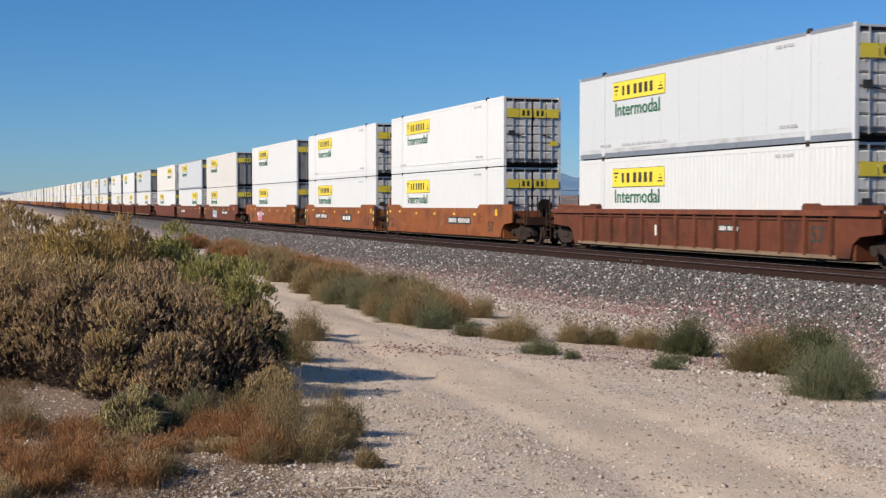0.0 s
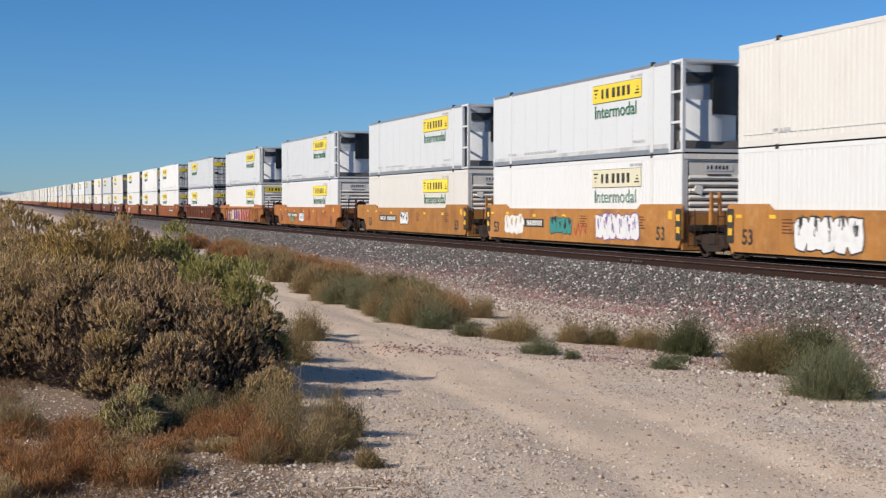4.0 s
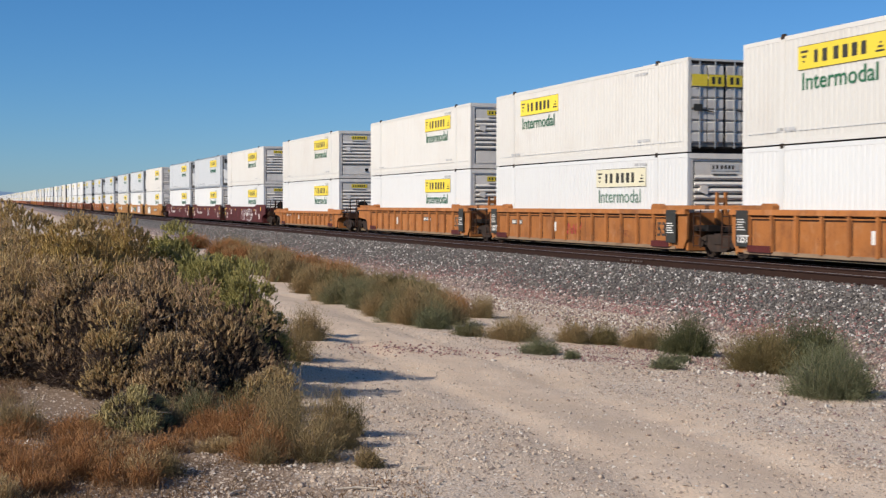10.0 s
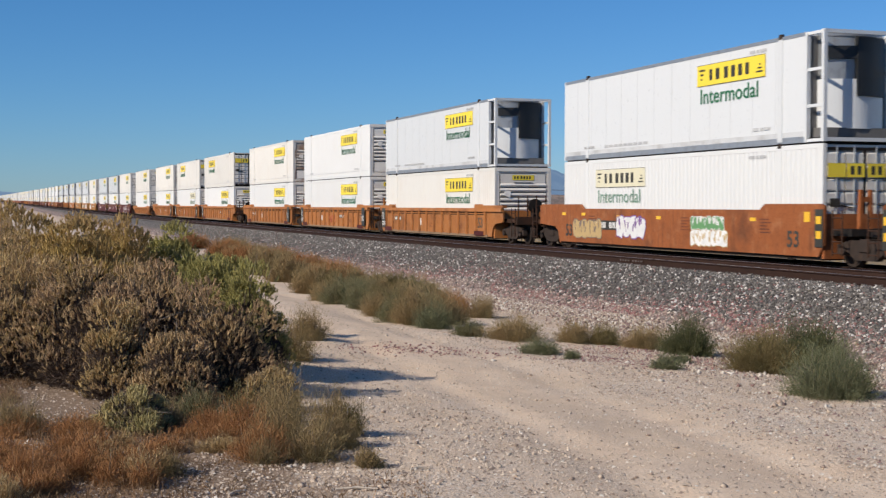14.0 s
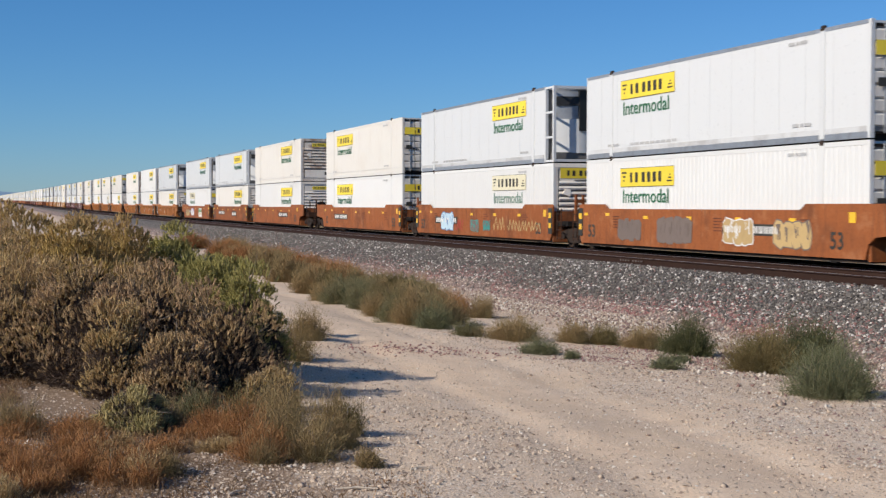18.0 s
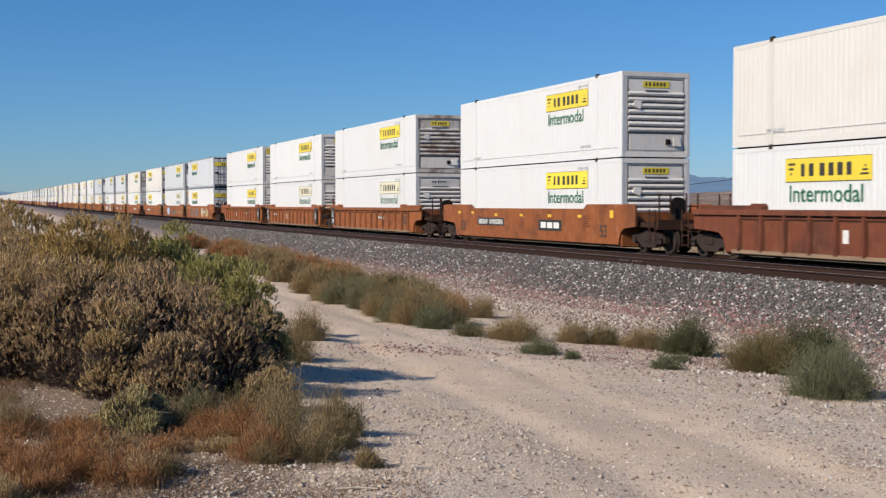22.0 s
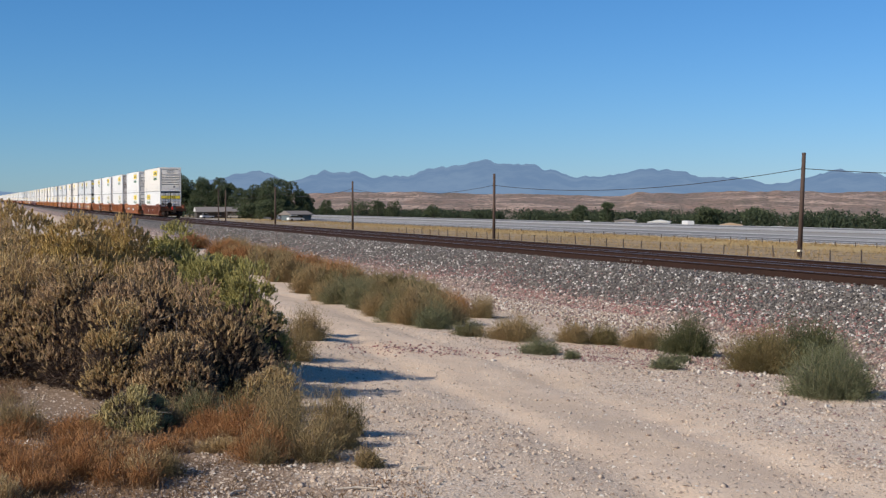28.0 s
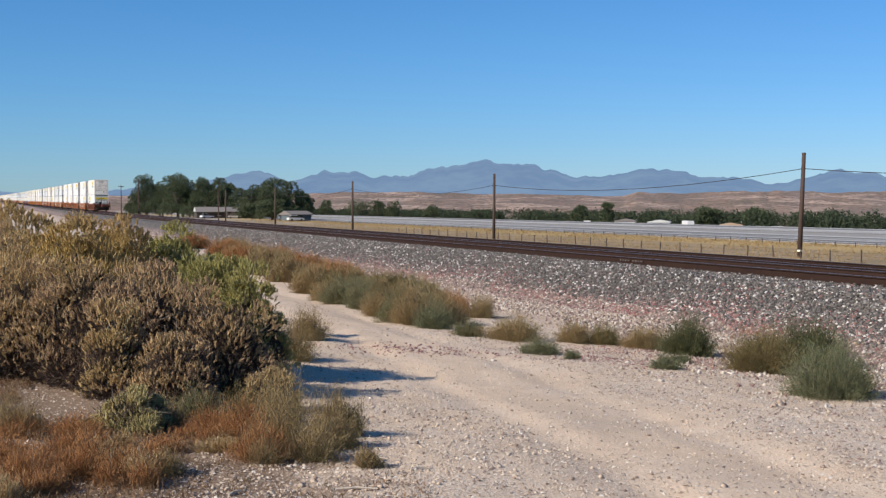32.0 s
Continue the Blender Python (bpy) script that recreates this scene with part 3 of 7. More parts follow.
def strew(name, count, place, low, high, material, label, seed, sunk=False, even=2.2):
    """Loose stones: squashed octahedra, each turned its own way, half sunk."""
    rng = np.random.RandomState(seed)
    p = place(rng, count)
    n = len(p)
    base = np.array([(1, 0, 0), (-1, 0, 0), (0, 1, 0), (0, -1, 0), (0, 0, 1), (0, 0, -1)], float)
    tri = np.array([(0, 2, 4), (2, 1, 4), (1, 3, 4), (3, 0, 4), (2, 0, 5), (1, 2, 5), (3, 1, 5), (0, 3, 5)])
    tri = tri[:4] if sunk else tri
    size = (low + (high - low) * rng.rand(n) ** even)[:, None, None]
    v = base[None] * (0.55 + 0.6 * rng.rand(n, 6, 3)) * size * np.array([1.0, 1.0, 0.72])
    v = v + (rng.rand(n, 6, 3) - 0.5) * size * 0.55
    a, b = rng.rand(n) * 6.283, (rng.rand(n) - 0.5) * (0.7 if sunk else 1.6)
    ca, sa, cb, sb = np.cos(a)[:, None], np.sin(a)[:, None], np.cos(b)[:, None], np.sin(b)[:, None]
    x, y, z = v[..., 0], v[..., 1], v[..., 2]
    y, z = y * cb - z * sb, y * sb + z * cb
    x, y = x * ca - y * sa, x * sa + y * ca
    v = np.stack([x, y, z], 2) + p[:, None] + np.array([0, 0, 1.0]) * size * (0.12 if sunk else 0.25)
    f = (np.arange(n) * 6)[:, None, None] + tri[None]
    return tagged(new(name, array_mesh(name, v.reshape(-1, 3), f.reshape(-1, 3), material)), label, "stones", kind="stuff")


def slope_z(x):
    """Height of the ballast's near shoulder, for x from the middle of the near track."""
    return np.interp(x, [-4.2, -3.9, -2.35, 1.6, 2.3, 6.0], [-0.86, -0.62, 0.0, 0.0, -0.15, -0.17]) + SIDE_Z - 0.205


def on_ballast(rng, n):
    y = 17 + 95 * rng.rand(n) ** 1.7
    x = -3.85 + 3.45 * rng.rand(n) - 0.5 * rng.rand(n) ** 5
    return np.stack([SIDE_X + x + bend(y), y, slope_z(x) + rise(y)], 1)


def at_toe(rng, n):
    y = 12 + 52 * rng.rand(n) ** 1.7
    x = 13.7 - 2.9 * rng.rand(n) ** 0.85 - 1.5 * np.abs(rng.randn(n)) * (0.3 + 0.7 * (1 - step(15, 26, y))) * (rng.rand(n) < 0.5)
    z = np.where(x > SIDE_X - 4.1, slope_z(x - SIDE_X) + rise(y), rough_land(x, y))
    keep = rng.rand(n) < 0.25 + 0.75 * step(9.0, 11.4, x + 2.0 * wrinkle(x, y, 1.3, 12))
    return np.stack([x, y, z], 1)[keep]


def red_band(rng, n):
    y = 14 + 60 * rng.rand(n) ** 1.6
    x = 13.35 + 0.42 * np.abs(rng.randn(n)) ** 1.2 + 0.9 * wrinkle(y * 0, y, 2.4, 33)
    z = np.where(x > SIDE_X - 4.1, slope_z(x - SIDE_X) + rise(y), rough_land(x, y))
    return np.stack([x, y, z], 1)


def on_dirt(rng, n):
    y = 6.0 + 20 * rng.rand(n) ** 1.7
    x = -0.4 + (3.5 + 0.52 * y) * rng.rand(n)
    keep = rng.rand(n) < 0.22 + 0.78 * step(0.2, 1.6, np.abs(x - trail(y))) * (0.35 + 0.9 * step(-0.1, 0.25, wrinkle(x, y, 1.7, 8)))
    x, y = x[keep], y[keep]
    return np.stack([x, y, rough_land(x, y)], 1)


def on_apron(rng, n):
    """Pale gravel spread between the trail and the foot of the ballast."""
    y = 8.5 + 13 * rng.rand(n) ** 1.3
    x = trail(y) + 1.3 + (11.5 - trail(y)) * rng.rand(n) ** 0.8
    keep = (rng.rand(n) < 0.25 + 0.9 * step(-0.25, 0.2, wrinkle(x, y, 1.4, 41))) & (x < 12.4)
    x, y = x[keep], y[keep]
    return np.stack([x, y, rough_land(x, y)], 1)


def red_patches(rng, n):
    """Spilled ballast in a few patches beside the weeds."""
    spots = np.array([(8.2, 16.4, 0.55, 0.45), (9.9, 16.9, 0.7, 0.5), (5.6, 17.2, 0.7, 0.35), (11.3, 14.9, 0.8, 0.9), (9.0, 18.3, 0.8, 0.4), (10.9, 16.0, 0.9, 0.6)])
    pick = spots[rng.randint(len(spots), size=n)]
    x, y = pick[:, 0] + pick[:, 2] * rng.randn(n), pick[:, 1] + pick[:, 3] * rng.randn(n)
    return np.stack([x, y, rough_land(x, y)], 1)


strew("ballast_stones", 72000, on_ballast, 0.022, 0.062, "ballast", "loose crushed grey ballast stones", 5)
strew("toe_stones", 42000, at_toe, 0.012, 0.055, "red_stone", "reddish broken stones below the ballast", 6)
strew("red_stones", 20000, red_band, 0.014, 0.05, "maroon_stone", "dark red broken stones along the foot of the ballast", 8)
strew("pebbles", 170000, on_dirt, 0.005, 0.021, "pebble", "pale pebbles scattered on the dirt", 7, True, 3.4)
strew("loose_stones", 8500, on_dirt, 0.008, 0.028, "pebble", "loose broken stones lying on the dirt", 14, False, 3.0)
strew("pale_gravel", 30000, on_apron, 0.007, 0.026, "red_stone", "pale broken gravel between the trail and the ballast", 19, True, 2.6)
strew("red_gravel", 5000, red_patches, 0.006, 0.026, "maroon_stone", "patches of dark red gravel on the dirt", 18, False, 2.6)

# ---- beyond the line: highway, fences, poles ----
ROAD_Z = -2.30


def strip(name, x0, x1, z, material, label, category, y0=-300, y1=1500, dash=0, gap=0):
    s = Shape()
    if dash:
        y = y0
        while y < y1:
            s.box(x0, x1, y, y + dash, z - 0.01, z)
            y += dash + gap
    else:
        s.box(x0, x1, y0, y1, z - 0.15, z)
    return setting(name, s, material, label, category)


strip("road", 84.5, 106.0, ROAD_Z + 0.10, "asphalt", "grey asphalt carriageway of a highway", "highway")
strip("road", 117.0, 141.5, ROAD_Z + 0.18, "asphalt", "grey asphalt far carriageway of a highway", "highway")
strip("median", 106.0, 117.0, ROAD_Z + 0.06, "gravel", "grey gravel median between the carriageways", "median")
for lx, lz in ((87.5, 0.104), (103.5, 0.104), (119.5, 0.184), (138.5, 0.184)):
    strip("edge_line", lx, lx + 0.35, ROAD_Z + lz, "line", "painted edge line on asphalt", "road marking")
for lx, lz in ((95.5, 0.104), (129.0, 0.184)):
    strip("lane_line", lx, lx + 0.25, ROAD_Z + lz, "line", "dashed painted lane line on asphalt", "road marking", 110, 560, 3.6, 11)

post_shape = Shape().box(-0.04, 0.04, -0.04, 0.04, 0, 1.25, 0.008).mesh("post", "post")


def fence(label, x, y0, y1, gap, z, top):
    f = thing("wire_fence", label, "fence", at=pose(x, y0, z))
    rng = random.Random(int(x))
    count = int((y1 - y0) / gap)
    for k in range(count):
        part("post", post_shape, None, f, at=pose(0, k * gap, -0.1, rng.uniform(-2, 2), rng.uniform(-2, 2), 0) @ Matrix.Diagonal((1, 1, top * rng.uniform(0.9, 1.08), 1)))
    for h in (0.35, 0.65, 0.95):
        part("wire", Shape().rod((0, 0, h * top), (0, (count - 1) * gap, h * top), 0.006, sides=4), "wire", f)


fence("barbed wire fence of dark steel posts beside the highway", 80.5, 90, 520, 3.3, -2.3, 0.5)
fence("barbed wire fence of thin posts in dry grass", 56.8, 66, 190, 3.6, -2.3, 0.85)


def pole(x, y, top, lean, attach):
    p = thing("telegraph_pole", "weathered brown wooden telegraph pole in dry grass", "pole", "telegraph poles along the line", pose(x, y, -2.3, 0, lean, 0))
    part("shaft", Shape().rod((0, 0, -0.3), (0, 0, top), 0.20, 0.15, 10), "pole", p, smooth=True)
    part("peg", Shape().rod((-0.16, 0, attach), (0.16, 0, attach), 0.03), "pole", p)
    part("insulator", Shape().rod((-0.16, 0, attach), (-0.16, 0, attach + 0.16), 0.05, 0.035, 8), "sign_black", p, "dark glass insulator")
    if y < 100:
        part("band", Shape().rod((0, 0, 0.45), (0, 0, 0.60), 0.205, 0.205, 10), "yellow_pale", p, "faded yellow band")
    return Vector((x + (attach + 0.1) * math.sin(radians(lean)), y, -2.3 + attach + 0.1))


tips = [pole(60.0, 24.6, 8.2, 0, 6.8), pole(60.2, 89.2, 8.2, 2.4, 6.85), pole(58.2, 150.2, 7.95, 0.3, 6.45), pole(59.2, 219.5, 8.3, 0, 6.9), pole(59.5, 285, 8.2, 0, 6.9), pole(59.8, 350, 8.2, 0, 6.9)]
for a, b in zip(tips, tips[1:]):
    s = Shape()
    pts = [a.lerp(b, k / 14) - Vector((0, 0, 1.1 * (1 - (2 * k / 14 - 1) ** 2))) for k in range(15)]
    for p, q in zip(pts, pts[1:]):
        s.rod(p, q, 0.03, sides=5)
    tagged(new("cable", s.mesh("cable", "wire")), "sagging black cable between two telegraph poles", "cable", "cables between the poles")

# ---- hills and mountains ----


def ridge(name, d, xs, tops, base, material, label, depth, seed, rough, jag=1.0):
    """A range at distance d from the camera: tops are heights at bearings xs (degrees from the line)."""
    cols = np.linspace(xs[0], xs[-1], 420)
    rows = np.linspace(0, 1, 24)
    height = np.interp(cols, xs, tops)
    for size, share in ((1.6, 0.14), (0.7, 0.12), (0.35, 0.09), (0.17, 0.05)):
        height = height + share * (height - base) * wrinkle(cols + 40, cols * 0, size, seed + 5) * jag
    verts, faces = [], []
    for r in rows:
        far = d + depth * r
        for c, h in zip(cols, height):
            a = radians(c)
            x, y = far * math.sin(a), far * math.cos(a)
            up = math.sin(r * math.pi / 2) ** 0.8
            k = np.array([x, y])
            w = float(wrinkle(k[0:1], k[1:2], depth / 5, seed)[0]) + 0.5 * float(wrinkle(k[0:1], k[1:2], depth / 13, seed + 1)[0]) + 0.45 * float(wrinkle(k[0:1], k[1:2], depth / 34, seed + 2)[0])
            verts.append((x, y, base + (h - base) * up * (1 + rough * w * (1 - 0.6 * r))))
    n = len(cols)
    for i in range(len(rows) - 1):
        faces += [(i * n + j, i * n + j + 1, (i + 1) * n + j + 1, (i + 1) * n + j) for j in range(n - 1)]
    return tagged(new(name, Shape().add(verts, faces).mesh(name, material, True)), label, "mountains", kind="structure")


def hill_material():
    m, tree, shader = blank("red_hills")
    pos = tree.nodes.new("ShaderNodeNewGeometry").outputs["Position"]
    a, c, dots = noise_of(tree, pos, 0.012, 5.0, 0.6), noise_of(tree, pos, 0.10, 3.0, 0.6), noise_of(tree, pos, 0.26, 2.0, 0.5)
    beds = tree.nodes.new("ShaderNodeMapping")
    beds.inputs["Scale"].default_value = (0.010, 0.010, 0.16)
    tree.links.new(pos, beds.inputs[0])
    b = noise_of(tree, beds.outputs[0], 1.6, 5.0, 0.6)
    v = mix_rgb(tree, ramp(tree, a, 0.4, 0.6), (0.29, 0.185, 0.135), (0.21, 0.145, 0.11))
    v = mix_rgb(tree, ramp(tree, b, 0.50, 0.60, 0.0, 0.9), v, (0.50, 0.355, 0.28))
    v = mix_rgb(tree, ramp(tree, c, 0.48, 0.62, 0.0, 0.6), v, (0.175, 0.135, 0.10))
    v = mix_rgb(tree, ramp(tree, dots, 0.53, 0.59, 0.0, 0.9), v, (0.085, 0.075, 0.05))
    tree.links.new(v, shader.inputs["Base Color"])
    shader.inputs["Roughness"].default_value = 1.0
    return m


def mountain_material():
    """A plain far backdrop that glows evenly, with the haze before it put into its colour."""
    m, tree, shader = blank("haze_glow_mountains")
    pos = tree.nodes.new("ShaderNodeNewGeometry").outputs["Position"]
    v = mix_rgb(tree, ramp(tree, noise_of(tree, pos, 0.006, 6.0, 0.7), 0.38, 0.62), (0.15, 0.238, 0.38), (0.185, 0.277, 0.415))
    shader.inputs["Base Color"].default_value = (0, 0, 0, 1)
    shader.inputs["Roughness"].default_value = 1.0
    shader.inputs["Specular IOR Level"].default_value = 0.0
    # the haze colour is given off as a glow, not lit by the sun
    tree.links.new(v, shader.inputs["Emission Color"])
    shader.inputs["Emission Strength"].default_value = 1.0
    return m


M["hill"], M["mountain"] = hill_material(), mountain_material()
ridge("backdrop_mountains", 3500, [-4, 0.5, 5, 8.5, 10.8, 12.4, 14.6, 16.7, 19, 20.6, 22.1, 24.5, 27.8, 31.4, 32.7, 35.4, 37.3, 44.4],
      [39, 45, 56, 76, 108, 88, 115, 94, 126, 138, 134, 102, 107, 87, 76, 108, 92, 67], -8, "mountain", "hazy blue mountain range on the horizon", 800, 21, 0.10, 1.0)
ridge("backdrop_hills", 950, [-1.6, 2.8, 5.5, 10.2, 13, 17.4, 20.5, 23, 25.7, 26.7, 27.3, 29, 33, 38, 42.4],
      [8, 12.5, 13.2, 11, 14.1, 16.1, 14, 15.3, 12.9, 12.2, 16.1, 14.9, 15.6, 15, 14], -9, "hill", "low eroded reddish desert hills", 550, 31, 0.42, 0.4)


# ---- containers ----
# origin under the middle of the floor; the rear end lies at -y, the side that faces the trail at -x
L2, W2, CH = 8.077, 1.295, 2.896
SIDE = Matrix(((0, 0, -1, 0), (-1, 0, 0, 0), (0, 1, 0, 0), (0, 0, 0, 1)))   # letters on the near side
REAR = Matrix(((1, 0, 0, 0), (0, 0, -1, 0), (0, 1, 0, 0), (0, 0, 0, 1)))   # letters on the rear end


def near_side(x, y, z):
    return Matrix.Translation((x, y, z)) @ SIDE


def on_rear(x, y, z):
    return Matrix.Translation((x, y, z)) @ REAR


WORD = {"green": letters("Intermodal", 0.44, "green", 0.005), "green_pale": letters("Intermodal", 0.44, "green_pale", 0.003)}


def stretch(me, width, height):
    """The scale that brings letters to this width."""
    xs = [v.co.x for v in me.vertices]
    return Matrix.Diagonal((width / max(xs), 1, 1, 1))


def logo_bars(w, h):
    """Plain dark blocks in place of a name, in the height h over the width w."""
    s, x = Shape(), 0.0
    for width, gap in ((0.07, 0.085), (0.09, 0.115), (0.095, 0.07), (0.095, 0.07), (0.095, 0.07), (0.085, 0.0)):
        s.box(x * w, (x + width) * w, 0.04 * h, 0.96 * h, 0, 0.003)
        x += width + gap
    return s


def corrugated(sign, y0, y1, z0, z1, pitch, depth, lift=0.0):
    """A side panel with upright ribs."""
    n = int(round((y1 - y0) / pitch))
    p = (y1 - y0) / n
    verts, faces = [], []
    for k in range(n):
        for a, out in ((0.0, 0), (0.30, 0), (0.42, 1), (0.86, 1)):
            verts.append((k * p + a * p + y0, out))
    verts.append((y1, 0))
    m = len(verts)
    pts = [(sign * (W2 - 0.012 + depth * o), y, z) for z in (z0, z1) for y, o in verts]
    return Shape().add(pts, [(i, i + 1, m + i + 1, m + i) if sign > 0 else (i, m + i, m + i + 1, i + 1) for i in range(m - 1)])


CM = {}
CM["corr_white"] = corrugated(-1, -L2 + 0.1, L2 - 0.1, 0.16, CH - 0.10, 0.23, 0.013).mesh("side_panel", "white")
CM["corr_cream"] = corrugated(-1, -L2 + 0.1, L2 - 0.1, 0.16, CH - 0.10, 0.23, 0.013).mesh("side_panel", "cream")
CM["flat_reefer"] = Shape().box(-W2 + 0.006, -W2 + 0.03, -L2 + 0.1, L2 - 0.1, 0.16, CH - 0.10).mesh("side_panel", "reefer")
seams = Shape()
for k in range(1, 13):
    seams.box(-0.0025, 0.0, -L2 + 0.3 + 1.22 * k - 0.007, -L2 + 0.3 + 1.22 * k + 0.007, 0.18, CH - 0.12)
CM["reefer_seams"] = seams.mesh("panel_seams", "seam_grey")
CM["scuff"] = Shape().box(-0.0025, 0.0, -L2 + 0.15, L2 - 0.15, 0.165, 0.30).mesh("scuffed_strip", "scuffed")
for tone in ("white", "cream", "reefer"):
    back = corrugated(1, -L2 + 0.1, L2 - 0.1, 0.16, CH - 0.10, 0.42, 0.011) if tone != "reefer" else Shape().box(W2 - 0.03, W2 - 0.006, -L2 + 0.1, L2 - 0.1, 0.16, CH - 0.10)
    CM["back_" + tone] = back.mesh("side_panel", tone)
    CM["core_" + tone] = Shape().box(-W2 + 0.05, W2 - 0.05, -L2 + 0.12, L2 - 0.05, 0.12, CH - 0.02).mesh("shell", tone)
    CM["corner_" + tone] = Shape().box(-0.06, 0.06, -0.06, 0.06, 0.0, CH, 0.004).mesh("corner_post", tone)
    CM["post_" + tone] = Shape().box(-0.012, 0.012, -0.11, 0.11, 0.05, CH - 0.05).mesh("lifting_post", tone)
    CM["rail_" + tone] = Shape().box(-0.035, 0.035, -L2 + 0.1, L2 - 0.1, -0.06, 0.06, 0.006).mesh("top_rail", tone)
    CM["sill_" + tone] = Shape().box(-0.035, 0.035, -L2 + 0.1, L2 - 0.1, -0.07, 0.09, 0.006).mesh("bottom_rail", "galv" if tone == "reefer" else tone)
CM["underframe"] = Shape().box(-W2 + 0.07, W2 - 0.07, -L2 + 0.15, L2 - 0.15, -0.046, 0.12).mesh("underframe", "dark")
CM["casting"] = Shape().box(-0.05, 0.05, -0.085, 0.085, -0.07, 0.07, 0.01).mesh("corner_casting", "iron")
CM["seam"] = Shape().box(-0.006, 0.006, -L2 + 0.3, L2 - 0.3, -0.006, 0.006).mesh("seam", "seam_grey")
CM["sign_yellow"] = Shape().box(0, 3.7, 0, 0.63, 0, 0.006).mesh("sign_panel", "yellow")
CM["sign_yellow_pale"] = Shape().box(0, 3.7, 0, 0.63, 0, 0.006).mesh("sign_panel", "yellow_pale")
edge = Shape()
for a in ((0, 3.7, 0, 0.012), (0, 3.7, 0.618, 0.63)):
    edge.box(*a, 0.006, 0.009)
for k in range(3):
    edge.box(0.12 + 0.05 * k, 0.46 - 0.08 * k, 0.44 - 0.13 * k, 0.50 - 0.13 * k, 0.006, 0.008).box(3.24 + 0.08 * k, 3.58 - 0.05 * k, 0.14 + 0.1 * k, 0.19 + 0.1 * k, 0.006, 0.008)
CM["sign_edge"] = edge.mesh("sign_border", "sign_black")
CM["sign_bars"] = logo_bars(2.3, 0.36).mesh("sign_lettering", "sign_black")
small = Shape()
for x, w in ((0, 0.28), (0.36, 0.12), (0.54, 0.30)):
    small.box(x, x + w, 0, 0.085, 0, 0.003)
CM["small_mark"] = small.mesh("marking", "grey_mark")
long_mark = Shape()
for k in range(9):
    long_mark.box(0.36 * k, 0.36 * k + 0.27, 0, 0.08, 0, 0.003)
CM["long_mark"] = long_mark.mesh("marking", "grey_mark")
# nose end
for tone, paint in (("plain", "nose"), ("rust", "nose_rust")):
    CM["nose_" + tone] = Shape().box(-1.20, 1.20, -L2 + 0.038, -L2 + 0.12, 0.10, CH - 0.10).mesh("end_panel", paint)
    CM["slat_" + tone] = Shape().prism([(-0.085, 0.0), (-0.065, -0.055), (0.0, -0.07), (0.0, 0.085), (-0.055, 0.07)], "x", -1.05, 1.05).mesh("slat", paint)
    # dark strips stand in for shade under the slats; the last is a bar
    shade_strips = Shape()
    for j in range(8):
        shade_strips.box(-1.05, 1.05, -0.012, 0.0, 0.785 + 0.205 * j, 0.845 + 0.205 * j)
    shade_strips.box(-0.42, 0.42, -0.06, 0.0, 2.235, 2.275)
    CM["slat_shade_" + tone] = shade_strips.mesh("groove", "gap")
    CM["board_" + tone] = Shape().box(-1.02, 1.02, -0.02, 0.02, 0, 0.44).mesh("sign_board", paint)
    CM["cheek_" + tone] = Shape().box(-0.07, 0.07, -0.02, 0.02, 0.16, 2.74).mesh("end_post", paint)
    CM["brow_" + tone] = Shape().box(-1.235, 1.235, -L2, -L2 + 0.07, CH - 0.16, CH, 0.004).mesh("end_header", paint)
    CM["step_" + tone] = Shape().box(-1.235, 1.235, -L2, -L2 + 0.07, 0.0, 0.17, 0.004).mesh("end_sill", paint)
CM["nose_hatch"] = Shape().box(-1.0, 1.0, -0.03, 0.03, -0.26, 0.26, 0.01).mesh("hatch", "nose")
# dark lines drawn as the shade at the rim of the recessed panel
CM["nose_frame"] = Shape().box(-1.09, -1.05, -0.02, 0.02, 0, 2.46).box(1.06, 1.08, -0.02, 0.02, 0, 2.46).box(-1.02, 1.02, -0.02, 0.02, 2.43, 2.46).box(-1.02, 1.02, -0.02, 0.02, 1.94, 1.965).mesh("panel_frame", "gap")
CM["nose_sign"] = Shape().box(-0.5, 0.5, 0, 0.22, 0, 0.006).mesh("sign_panel", "yellow")
CM["nose_sign_pale"] = Shape().box(-0.5, 0.5, 0, 0.22, 0, 0.006).mesh("sign_panel", "white_mark")
CM["nose_sign_wide"] = Shape().box(-1.0, 1.0, 0, 0.40, 0, 0.006).mesh("sign_panel", "yellow")
CM["nose_bars"] = logo_bars(0.8, 0.13).mesh("sign_lettering", "sign_black")
CM["nose_bars_wide"] = logo_bars(1.4, 0.22).mesh("sign_lettering", "sign_black")
CM["glad_hand_box"] = Shape().box(-0.16, 0.16, -0.05, 0.05, -0.14, 0.14, 0.04).mesh("service_box", "nose")
CM["vent"] = Shape().box(-0.09, 0.09, -0.03, 0.03, -0.09, 0.09).mesh("vent", "dark")
# door end
leaf = Shape().box(-0.60, 0.60, -0.025, 0.025, 0, 2.62)
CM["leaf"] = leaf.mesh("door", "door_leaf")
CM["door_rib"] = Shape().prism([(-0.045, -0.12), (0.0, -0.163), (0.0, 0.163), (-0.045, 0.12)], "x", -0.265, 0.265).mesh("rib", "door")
CM["rod"] = Shape().rod((0, 0, -0.02), (0, 0, 2.68), 0.022, sides=8).mesh("lock_rod", "galv")
CM["keeper"] = Shape().box(-0.05, 0.05, -0.03, 0.03, -0.04, 0.04, 0.01).mesh("keeper", "dark")
CM["lever"] = Shape().rod((0, 0, 0), (0.42, 0, -0.06), 0.018).mesh("handle", "dark")
